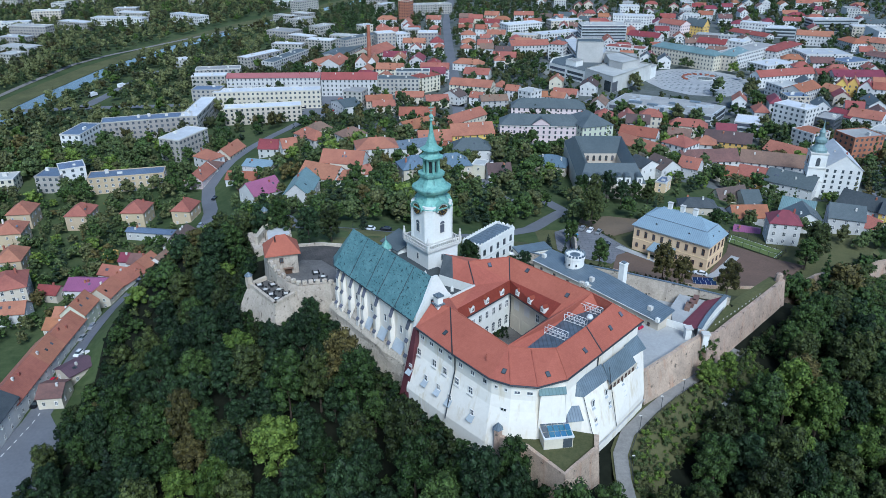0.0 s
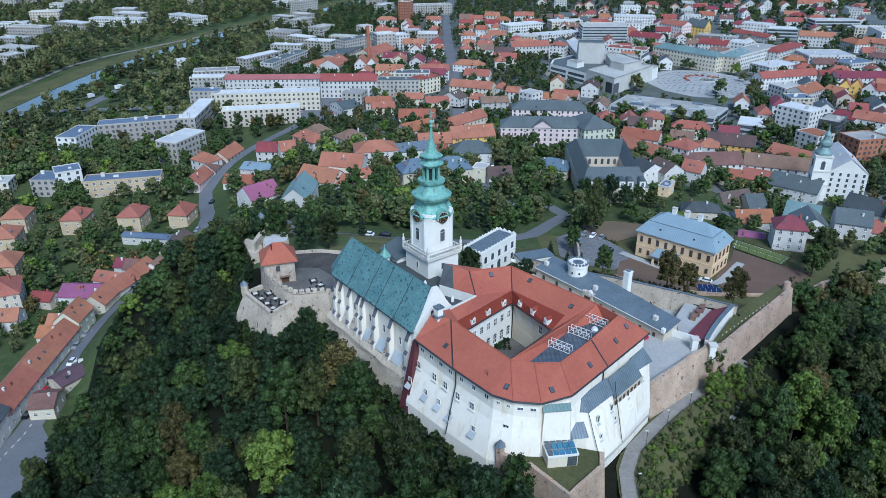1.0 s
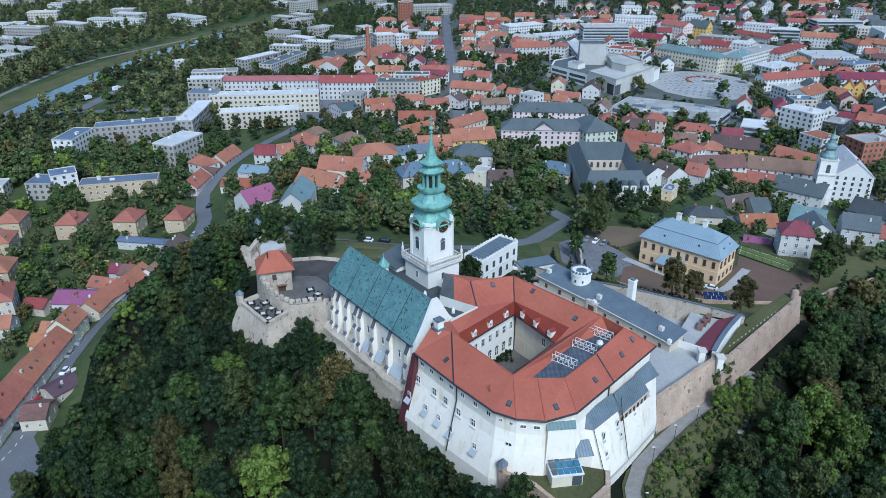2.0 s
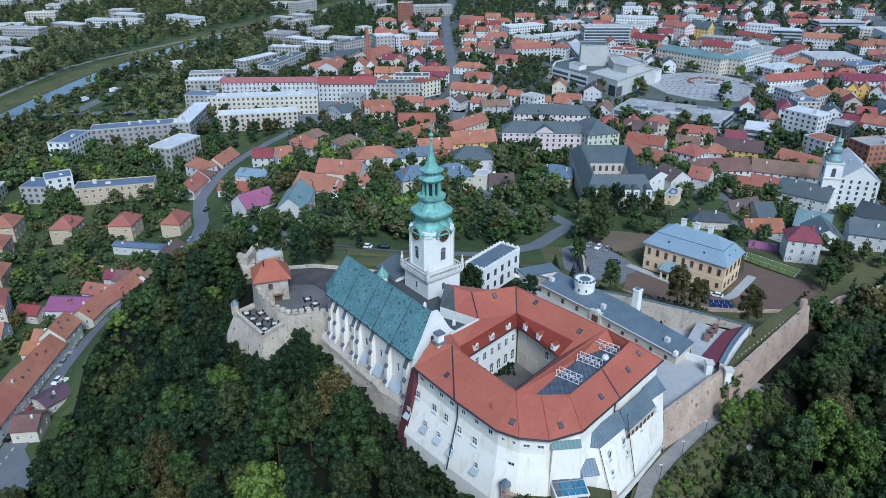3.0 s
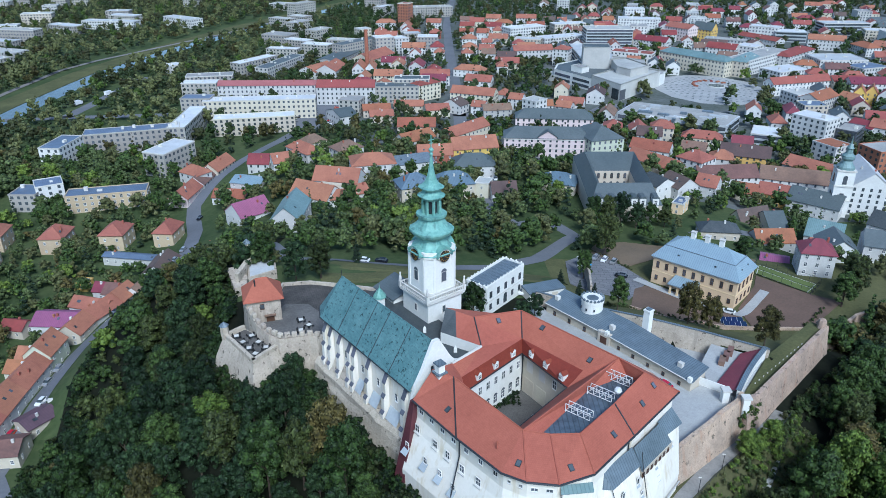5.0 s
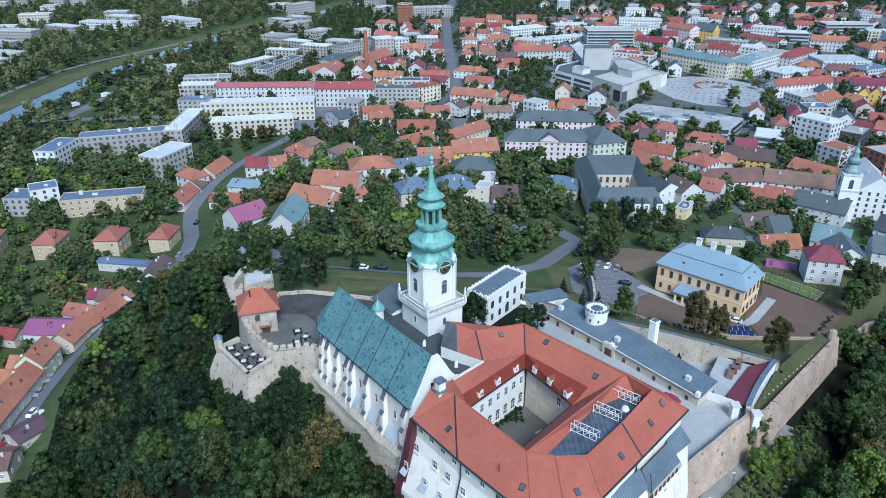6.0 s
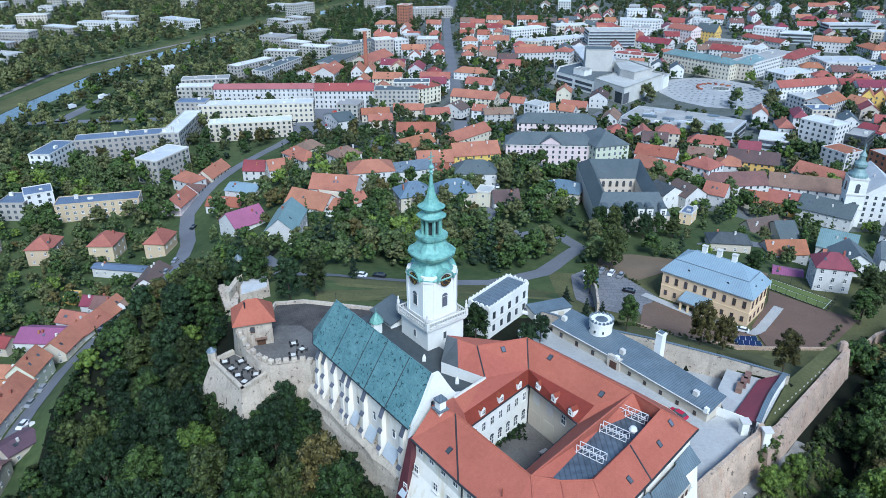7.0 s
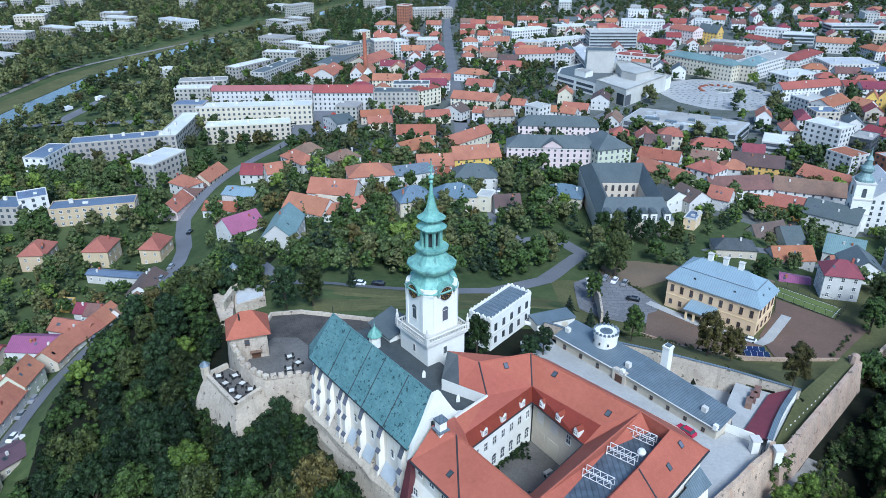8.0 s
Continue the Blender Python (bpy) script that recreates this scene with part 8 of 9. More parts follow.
# brown objects of unknown use on the square, built as plain boxes
for k in range(9):
    a = 0.5 + k * 0.36
    brown_box = thing("planter", pose(218 + 14 * math.cos(a), 610 + 15 * math.sin(a), 0.1, 0, 0, k * 40), "rust-brown box of unknown use on the paved square", "planter", "planters on the square")
    part("box", boxed(-1.8, 1.8, -0.9, 0.9, 0, 1.0), OLD_RED, brown_box)
flat_zone("car_park_1", [(-104, 480), (-74, 478), (-66, 545), (-96, 555)], ASPHALT, "asphalt car park between blocks of flats", "car park", 0.16)
flat_zone("car_park_2", [(42, 236), (60, 228), (70, 243), (57, 268), (44, 258)], SETTS, "patterned grey paved forecourt", "car park", 0.2)
flat_zone("mansion_garden", [(59, 222), (71, 213.4), (84, 210.4), (93, 210.8), (92, 222), (71, 241), (64, 237)], GRAVEL, "bare brown garden soil in front of the mansion", "garden", 0.25)
flat_zone("side_garden", [(93.4, 210.8), (112, 212.4), (130, 229), (121.5, 234), (108.8, 247), (105.5, 240), (94, 224)], GRAVEL, "bare brown garden soil beside the mansion", "garden", 0.25)
flat_zone("back_garden", [(54, 266), (66, 254), (78, 262), (96, 256), (107, 250), (114, 260), (104, 272), (70, 280), (58, 276)], GRAVEL, "bare brown garden soil behind the mansion", "garden", 0.22)
flat_zone("playing_field", [(109, 249), (121.5, 234.5), (127, 240), (112.5, 255.5)], LAWN, "fenced green playing field", "field", 0.3)
setting("mansion_path", ribbon([(66, 244.5), (79, 230.0), (92.6, 219.6), (96, 222.4), (107.4, 236)], 3.0, ground, 0.36, 2.0), PAVING, "pale paved path round the mansion", "path")
flat_zone("castle_lawn", [(-40, 226), (-36, 212), (10, 216), (26, 222), (40, 226), (38, 240), (16, 242), (-30, 234)], GRASS, "mown castle lawn", "lawn", 0.12)
flat_zone("street_junction", [(-124.5, 90), (-98, 90), (-103, 135), (-106.5, 150), (-110, 163), (-119, 174), (-124.5, 176)], ASPHALT, "wide asphalt junction", "road", 0.16)
RIVER = [(-300, 300), (-304, 420), (-302, 560), (-296, 650), (-272, 765), (-228, 900), (-160, 1060), (-60, 1300)]
setting("river", ribbon(RIVER, 17.0, ground, 0.1), WATER, "still grey-green river between grass banks", "river")
setting("river_bank", ribbon([(x - 19, y + 5) for x, y in RIVER], 20.0, ground, 0.25), GRASS, "green grass flood bank", "bank")
setting("dyke_path", ribbon([(-342, 400), (-341, 545), (-341, 587), (-339, 666), (-326, 708), (-309, 742), (-283, 795), (-250, 860), (-200, 980)], 5.0, ground, 0.4), PATH, "pale straight path on the river dyke", "path")


def clear_of_all(x, y, gap):
    """Whether a spot lies clear of buildings, roads, the square and the river."""
    for fx, fy, yaw, length, d in FOOTPRINTS:
        if abs(fx - x) + abs(fy - y) < 90:
            c, s = math.cos(radians(yaw)), math.sin(radians(yaw))
            if abs((x - fx) * c + (y - fy) * s) < length / 2 + gap and abs(-(x - fx) * s + (y - fy) * c) < d / 2 + gap:
                return False
    for line, width, _ in ROADS.values():
        for (x0, y0), (x1, y1) in zip(line, line[1:]):
            ex, ey = x1 - x0, y1 - y0
            k = min(1, max(0, ((x - x0) * ex + (y - y0) * ey) / (ex * ex + ey * ey)))
            if math.hypot(x - x0 - k * ex, y - y0 - k * ey) < width / 2 + gap * 0.8:
                return False
    return not (146 < x < 264 and 520 < y < 640) and not (-108 < x < -62 and 474 < y < 558)


# further rows of the town that fill the quarters between the streets
fill = random.Random(23)
for count, (x0, x1, y0, y1), yaws, kinds in (
        (56, (90, 420, 430, 700), (-14, 76, -20, 70), "RRRRGDDD"),
        (76, (130, 640, 690, 1080), (-14, 76, -8, 80), "RRRRWGDD"),
        (34, (20, 240, 640, 940), (-6, 84, -10), "RRRD"),
        (22, (-70, 10, 560, 900), (-4, 86), "RRRRW"),
        (9, (-640, -340, 700, 1150), (4, 12, -6), "WWG"),
        (10, (-230, -60, 640, 1100), (-20, -30, 60), "WGG"),
        (16, (130, 330, 250, 420), (-14, 76, -20), "RRD")):
    made = 0
    for _ in range(count * 12):
        if made >= count:
            break
        x, y = fill.uniform(x0, x1), fill.uniform(y0, y1)
        kind = fill.choice(kinds)
        length, d = {"R": (fill.uniform(11, 24), fill.uniform(9, 13)), "W": (fill.uniform(18, 44), fill.uniform(12, 18)), "G": (fill.uniform(16, 34), fill.uniform(13, 22)), "D": (fill.uniform(12, 26), fill.uniform(10, 13))}[kind]
        if not clear_of_all(x, y, length * 0.5 + 1.0) or abs(x) > y * 0.62:
            continue
        roof, wall, style, h, rh = {"R": (fill.choice((TOWN_TILE, TOWN_TILE, OLD_RED, RED_ROOF, MAROON)), fill.choice((PLASTER, PLASTER, CREAM)), fill.choice(("gable", "gable", "hip")), fill.uniform(6, 9), 4),
                                    "W": (fill.choice((WHITE_ROOF, FLAT_ROOF)), fill.choice((PLASTER, CREAM, GREY_WALL)), "flat", fill.uniform(9, 15), 0.5),
                                    "G": (FLAT_ROOF, fill.choice((GREY_WALL, PLASTER)), "flat", fill.uniform(7, 13), 0.5),
                                    "D": (fill.choice((SLATE, OLD_TILE, OLD_DARK)), PLASTER, "gable", fill.uniform(6, 9), 4)}[kind]
        house(x, y, ground(x, y), fill.choice(yaws) + fill.uniform(-3, 3), length, d, h, rh, style, roof, wall)
        made += 1

# ---- cars ----
CAR_MESH = {}


def car(x, y, z, yaw, paint, label):
    home = thing("car", pose(x, y, z, 0, 0, yaw), label, "car", "parked cars")
    if "body" not in CAR_MESH:
        bm = bmesh.new()
        prof = [(-2.15, 0.35), (-2.1, 0.85), (-1.2, 0.98), (1.7, 1.0), (2.1, 0.85), (2.15, 0.35)]
        loft(bm, [[(px, py, pz) for px, pz in prof] for py in (-0.85, 0.85)])
        bmesh.ops.recalc_face_normals(bm, faces=bm.faces)
        CAR_MESH["body"] = bm
        bm = bmesh.new()
        loft(bm, [[(-1.2, -0.78, 0.98), (1.75, -0.78, 0.98), (1.75, 0.78, 0.98), (-1.2, 0.78, 0.98)], [(-0.5, -0.62, 1.45), (1.3, -0.62, 1.45), (1.3, 0.62, 1.45), (-0.5, 0.62, 1.45)]])
        CAR_MESH["cabin"] = mesh_of("cabin", bm, GLASS)
        bm = bmesh.new()
        loft(bm, [[(0.33 * math.cos(a), yy, 0.33 * math.sin(a)) for a in np.linspace(0, 2 * math.pi, 10, endpoint=False)] for yy in (-0.1, 0.1)])
        bmesh.ops.recalc_face_normals(bm, faces=bm.faces)
        CAR_MESH["wheel"] = mesh_of("wheel", bm, RUBBER)
        for k in (CAR_WHITE, CAR_DARK, CAR_RED, CAR_SILVER):
            CAR_MESH[k.name] = mesh_of("body", CAR_MESH["body"].copy(), k)
            CAR_MESH[k.name + "roof"] = mesh_of("roof_panel", boxed(-0.45, 1.25, -0.6, 0.6, 1.451, 1.49), k)
    part("body", CAR_MESH[paint.name], None, home)
    part("roof_panel", CAR_MESH[paint.name + "roof"], None, home)
    part("cabin", CAR_MESH["cabin"], None, home)
    for wx in (-1.35, 1.35):
        for wy in (-0.8, 0.8):
            part("wheel", CAR_MESH["wheel"], None, home).matrix_basis = pose(wx, wy, 0.33)
    return home


PAINTS = ((CAR_WHITE, "white"), (CAR_DARK, "black"), (CAR_RED, "red"), (CAR_SILVER, "silver"))


def parked(x, y, z, yaw, k, where):
    car(x, y, ground(x, y) + 0.2 if z is None else z, yaw, PAINTS[k][0], f"{PAINTS[k][1]} parked car {where}")


parked(19.6, 141.6, COURT, -55, 3, "in the palace court")
parked(15.4, 136.0, COURT, -50, 1, "in the palace court")
parked(50.4, 161.0, 33.6, -52, 2, "beside the low yard building")
parked(54.6, 181.0, 29.8, -28, 0, "under the pale retaining wall")
parked(22.6, 207.0, None, 70, 0, "in front of the white outbuilding")
parked(-27.0, 240.0, None, -15, 0, "on the park road")
parked(-21.0, 241.0, None, -15, 1, "on the park road")
parked(89.6, 221.0, None, -30, 0, "in front of the mansion")
for i, k in enumerate((1, 3, 0, 3)):
    parked(52.5 + i * 2.9, 262.5 - i * 1.8, None, 60, k, "on the paved forecourt")
parked(61.5, 246.0, None, -25, 1, "on the paved forecourt")
for i in range(14):
    parked(-101.0 + (i % 2) * 24, 486 + (i // 2) * 8.4, None, 6 + 180 * (i % 2), (i * 7 + 3) % 4, "in the asphalt car park")
for x, y, k in ((-125.6, 178.6, 1), (-125.9, 189.5, 2), (-121.6, 200.6, 0), (-126.0, 212.6, 3), (-126.0, 220.0, 3), (-120.6, 252, 1), (-112.0, 292, 3), (-112.4, 304, 3), (-117.0, 342, 1)):
    parked(x, y, None, 84, k, "on the narrow street")
for x, y, k, a in ((24, 330, 0, 80), (26, 364, 0, 85), (30, 372, 1, 20), (152, 338, 0, 10), (140, 300, 0, -15), (120, 282, 0, -30), (132, 288, 3, -20)):
    parked(x, y, None, a, k, "on a town street")
for i, (x, y) in enumerate(((-268, 545), (-258, 575))):
    van = thing("delivery_truck", pose(x, y, 0.2, 0, 0, 70), "white box truck on the bridge road", "truck", "white trucks")
    part("cargo_box", boxed(-3.2, 2.2, -1.2, 1.2, 0.9, 3.6), CAR_WHITE, van)
    part("cab", boxed(2.25, 4.2, -1.1, 1.1, 0.7, 2.6), CAR_WHITE, van)
    for wx in (-2.2, 3.2):
        for wy in (-1.0, 1.0):
            part("wheel", CAR_MESH["wheel"], None, van).matrix_basis = pose(wx, wy, 0.4) @ Matrix.Scale(1.4, 4)

# ---- trees ----


def icosphere(level):
    """Corners and triangles of a ball of radius one."""
    bm = bmesh.new()
    bmesh.ops.create_icosphere(bm, subdivisions=level, radius=1.0)
    bm.verts.ensure_lookup_table()
    v = np.array([p.co[:] for p in bm.verts])
    f = np.array([[p.index for p in face.verts] for face in bm.faces])
    bm.free()
    return v, f


BALLS = {level: icosphere(level) for level in (1, 2)}


def leaf_cloud(rng, lobes, count, size, squash=0.8):
    """Leaf quads that lie over the outer skins of rounded lobes: corners, four to a leaf."""
    c, r = lobes[:, :3], lobes[:, 3]
    pick = rng.choice(len(lobes), count, p=r**2 / (r**2).sum())
    d = rng.normal(size=(count, 3))
    d[:, 2] = np.abs(d[:, 2]) - 0.35 * rng.random(count)
    d /= np.linalg.norm(d, axis=1)[:, None]
    at = c[pick] + d * (r[pick] * (0.74 + 0.38 * rng.random(count)))[:, None] * (1, 1, squash)
    nrm = d + (0, 0, 0.15) + rng.normal(scale=0.5, size=(count, 3))
    nrm /= np.linalg.norm(nrm, axis=1)[:, None]
    side = np.cross(nrm, rng.normal(size=(count, 3)))
    side /= np.linalg.norm(side, axis=1)[:, None]
    up = np.cross(nrm, side)
    s = size * (0.6 + 0.8 * rng.random(count))[:, None] / 2
    w = s * (0.55 + 0.35 * rng.random(count))[:, None]
    return np.stack([at - side * s, at - up * w, at + side * s, at + up * w], 1).reshape(-1, 3)


def lobes_of(rng, r, base, top, n):
    """A dome of rounded leaf clumps: large ones round the shoulder, smaller ones on top and below."""
    out = [(0, 0, base + (top - base) * 0.45, r * 0.6), (0, 0, base + (top - base) * 0.7, r * 0.45)]
    for i in range(n):
        a, k = 2.4 * i + rng.uniform(-0.5, 0.5), (i + 0.5) / n
        q = r * 0.74 * math.sqrt(max(0.02, 1 - (abs(k - 0.32) / 0.72) ** 2.2)) * rng.uniform(0.78, 1.12)
        out.append((q * math.cos(a), q * math.sin(a), base + (top - base) * (0.1 + 0.78 * k) + rng.uniform(-0.4, 0.4), r * rng.uniform(0.20, 0.36)))
    return np.array(out)


def spire_of(rng, h, width, n):
    """A pointed crown: whorls that narrow upwards."""
    out = []
    for k in range(n):
        z = 0.1 * h + 0.86 * h * k / (n - 1)
        q = (h - z) * width
        out.append((q * math.cos(k * 2.4), q * math.sin(k * 2.4), z, 0.35 + (h - z) * width * 0.75))
    return np.array(out)


def crown_shape(rng, lobes, level, leaves, size, shrink=0.86, squash=0.85):
    """Uneven balls inside the lobes with leaves over them: (corners, triangles, first leaf corner)."""
    ball, tris = BALLS[level]
    verts, faces = [], []
    for i, (x, y, z, r) in enumerate(lobes):
        bump = 1 + 0.20 * rng.normal(size=(len(ball), 1)).clip(-1.4, 1.4)
        verts.append(ball * bump * (1, 1, squash) * r * shrink + (x, y, z))
        faces.append(tris + i * len(ball))
    core = np.concatenate(verts)
    return np.concatenate([core, leaf_cloud(rng, lobes, leaves, size, squash)]), np.concatenate(faces), len(core)


def foliage_mesh(name, verts, tris, quads, mats, tri_mat=None, quad_mat=None):
    """A mesh of triangles and then quads, with a material number for each."""
    me = bpy.data.meshes.new(name)
    t, q = len(tris), len(quads)
    me.vertices.add(len(verts))
    me.vertices.foreach_set("co", np.asarray(verts, np.float32).ravel())
    me.loops.add(3 * t + 4 * q)
    me.loops.foreach_set("vertex_index", np.concatenate([np.asarray(tris).ravel(), np.asarray(quads).ravel()]).astype(np.int32))
    me.polygons.add(t + q)
    me.polygons.foreach_set("loop_start", np.concatenate([np.arange(t) * 3, 3 * t + np.arange(q) * 4]).astype(np.int32))
    for m in mats:
        me.materials.append(m)
    if tri_mat is not None:
        me.polygons.foreach_set("material_index", np.concatenate([tri_mat, quad_mat]).astype(np.int32))
    me.polygons.foreach_set("use_smooth", np.zeros(t + q, bool))
    me.update(calc_edges=True)
    return me


def cloud_mesh(name, shape, mat):
    verts, tris, n = shape
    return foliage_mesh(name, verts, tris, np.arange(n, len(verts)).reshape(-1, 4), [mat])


def trunk_mesh(rng, h, r):
    bm = bmesh.new()
    loft(bm, [turned(r * k, z, 7, 0.1 * z * j, 0) for k, z, j in ((1.3, -1.5, 0), (1.0, 0.4, 0), (0.75, h * 0.35, 0.1), (0.35, h * 0.7, 0.12))])
    for i in range(5):
        a = i * 1.26 + rng.uniform(-0.3, 0.3)
        z = h * rng.uniform(0.25, 0.5)
        p, q = Vector((0.05 * z, 0, z)), Vector((h * 0.22 * math.cos(a), h * 0.22 * math.sin(a), z + h * 0.25))
        m = Matrix.Translation(p) @ (q - p).to_track_quat("Z", "Y").to_matrix().to_4x4()
        loft(bm, [[m @ Vector((s * r * math.cos(t), s * r * math.sin(t), l)) for t in np.linspace(0, 2 * math.pi, 5, endpoint=False)] for s, l in ((0.4, 0), (0.12, (q - p).length))])
    return mesh_of("trunk", bm, BARK)


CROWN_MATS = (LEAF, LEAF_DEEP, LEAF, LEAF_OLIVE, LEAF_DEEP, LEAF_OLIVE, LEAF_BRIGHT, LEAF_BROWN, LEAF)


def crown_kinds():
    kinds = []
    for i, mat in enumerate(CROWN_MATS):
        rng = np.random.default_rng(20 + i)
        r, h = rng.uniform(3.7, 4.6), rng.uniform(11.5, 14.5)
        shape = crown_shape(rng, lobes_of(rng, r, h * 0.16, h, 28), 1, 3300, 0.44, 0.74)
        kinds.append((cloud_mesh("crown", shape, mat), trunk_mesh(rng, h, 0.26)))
    for i in range(2):
        rng = np.random.default_rng(60 + i)
        shape = crown_shape(rng, spire_of(rng, 13.0, 0.17, 22), 1, 1300, 0.55, 0.75, 0.6)
        kinds.append((cloud_mesh("crown", shape, NEEDLE), trunk_mesh(rng, 13.0, 0.2)))
    return kinds


KINDS = crown_kinds()
LABELS = {LEAF.name: "dense green broadleaf tree", LEAF_DEEP.name: "dense dark green broadleaf tree", LEAF_OLIVE.name: "dull olive-green broadleaf tree", LEAF_BRIGHT.name: "light yellow-green broadleaf tree", LEAF_BROWN.name: "olive-brown broadleaf tree in early autumn", NEEDLE.name: "dark green pointed conifer tree"}


def tree_at(x, y, k, scale=1.0, z=None, group="trees of the castle hill"):
    crown, trunk = KINDS[k]
    home = thing("tree", pose(x, y, ground(x, y) - 0.2 if z is None else z, 0, 0, (x * 37 + y * 91) % 360) @ Matrix.Diagonal((scale, scale, scale * (0.95 + 0.55 * ((x * 7.3 + y * 3.1) % 1)), 1)), LABELS[crown.materials[0].name], "tree", group)
    part("trunk", trunk, None, home)
    part("crown", crown, None, home)
    return home


def wooded(x, y):
    d = float(hill_distance(np.array(x), np.array(y)))
    if behind_yard(x, y) > -2 and x > 34 and x < 101 + (y - 189) * 1.2:
        return False
    if x < 40:
        return 2.5 < d < 60 and -114 < x and not (x < -60 and y > 222 and d > 34) and 84 < y < 300 and not (x > -60 and y > 205) and not (20 < x and d < 9 and y > 98)
    return (12.5 if y < 158 else 6) < d < 140 and y < 262 - 0.1 * x and y > 84 and x < 260 and not (y > 205 and x < 108) and y < 190 + (x - 90) * 0.75 + 20


EDGE_Y, EDGE_X = (90, 160, 176, 190, 200, 221, 241, 255, 268, 300), (-107, -107, -110, -107, -105, -102, -95, -88, -82, -72)
rng = random.Random(11)
spots = []
BRIGHT_TREES = [(-38.4, 129.5, 6, 1.45), (-52, 124, 6, 1.1), (-62, 127, 6, 1.0), (89, 135.5, 6, 1.3), (83, 140, 6, 1.2), (98, 131, 6, 1.1), (-24, 141, 7, 1.1)]
for i in range(56):
    for j in range(32):
        x, y = -112 + i * 7.2 + rng.uniform(-1.7, 1.7) + (j % 2) * 3.6, 84 + j * 6.3 + rng.uniform(-1.5, 1.5)
        if wooded(x, y) and x > np.interp(y, EDGE_Y, EDGE_X) and all(math.hypot(x - b[0], y - b[1]) > 5 for b in BRIGHT_TREES):
            spots.append((x, y))
# the nearest ones are trees of their own, the rest is one wood
spots.sort(key=lambda s: math.hypot(s[0] - 8, s[1] - 118))
for x, y, k, s in BRIGHT_TREES:
    tree_at(x, y, k, s)
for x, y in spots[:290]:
    # left of x = 40 darker leaf colours stand in for that flank's shade
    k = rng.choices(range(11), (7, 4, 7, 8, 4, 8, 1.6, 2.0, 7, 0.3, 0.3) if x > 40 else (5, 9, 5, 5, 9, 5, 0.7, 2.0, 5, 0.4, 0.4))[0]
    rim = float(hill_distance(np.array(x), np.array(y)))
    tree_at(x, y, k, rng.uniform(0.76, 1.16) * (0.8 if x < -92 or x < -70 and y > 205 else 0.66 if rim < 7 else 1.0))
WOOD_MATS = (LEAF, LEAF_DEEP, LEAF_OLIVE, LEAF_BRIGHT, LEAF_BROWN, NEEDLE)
TOWN_MATS = (TOWN_LEAF, LEAF, TOWN_OLIVE, LEAF_BRIGHT, LEAF_BROWN, NEEDLE)


def wood_kinds(count, lobes, level, leaves, size, seed):
    """Shapes of one metre's spread for joined woods: broad ones, then a column, then a conifer."""
    out = []
    for i in range(count):
        g = np.random.default_rng(seed + i)
        out.append(crown_shape(g, lobes_of(g, g.uniform(3.6, 4.8), 1.6, g.uniform(7.5, 10.5), lobes), level, leaves, size))
    g = np.random.default_rng(seed + 90)
    out.append(crown_shape(g, spire_of(g, 13.0, 0.10, max(6, lobes)), level, leaves, size * 0.8))
    out.append(crown_shape(g, spire_of(g, 12.0, 0.16, max(6, lobes)), level, leaves, size * 0.8, 0.75, 0.6))
    return out


def wood(name, places, label, mats, kinds, shares=(5, 4, 3, 1, 0.7, 1.2), category="trees"):
    """Many trees in one mesh; places: x, y, scale and, if given, z."""
    g = np.random.default_rng(len(places))
    at = np.array([p[:2] for p in places])
    zs = np.array([p[3] for p in places]) if len(places[0]) > 3 else heights(at[:, 0], at[:, 1]) - 0.3
    verts, tris, quads, tri_mat, quad_mat, count = [], [], [], [], [], 0
    weights = np.array(shares) / sum(shares)
    for (x, y, s), z in zip([p[:3] for p in places], zs):
        m = int(g.choice(len(mats), p=weights[:len(mats)] / weights[:len(mats)].sum()))
        pointed = m == 5
        v, f, n = kinds[-1] if pointed else kinds[-2] if g.random() < 0.06 else kinds[int(g.integers(len(kinds) - 2))]
        a = g.uniform(0, 6.28)
        c, si = math.cos(a) * s, math.sin(a) * s
        h = s * g.uniform(0.85, 1.25)
        verts.append(np.stack([v[:, 0] * c - v[:, 1] * si + x, v[:, 0] * si + v[:, 1] * c + y, v[:, 2] * h + z], 1))
        tris.append(f + count)
        leaf = np.arange(n, len(v)).reshape(-1, 4) + count
        quads.append(leaf)
        tri_mat.append(np.full(len(f), m))
        quad_mat.append(np.full(len(leaf), m))
        count += len(v)
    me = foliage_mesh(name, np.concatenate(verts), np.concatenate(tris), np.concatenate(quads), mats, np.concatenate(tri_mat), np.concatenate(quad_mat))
    return tagged(new(name, me), label, category, "", "stuff")


MID, LOW, FAR, BUSH = wood_kinds(7, 15, 1, 520, 0.7, 200), wood_kinds(7, 11, 1, 240, 0.9, 300), wood_kinds(6, 6, 1, 40, 1.7, 400), wood_kinds(5, 5, 1, 110, 1.2, 500)
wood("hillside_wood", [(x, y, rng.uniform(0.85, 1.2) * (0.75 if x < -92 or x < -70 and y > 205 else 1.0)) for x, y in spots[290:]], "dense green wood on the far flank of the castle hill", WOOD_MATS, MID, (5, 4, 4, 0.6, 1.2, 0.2))

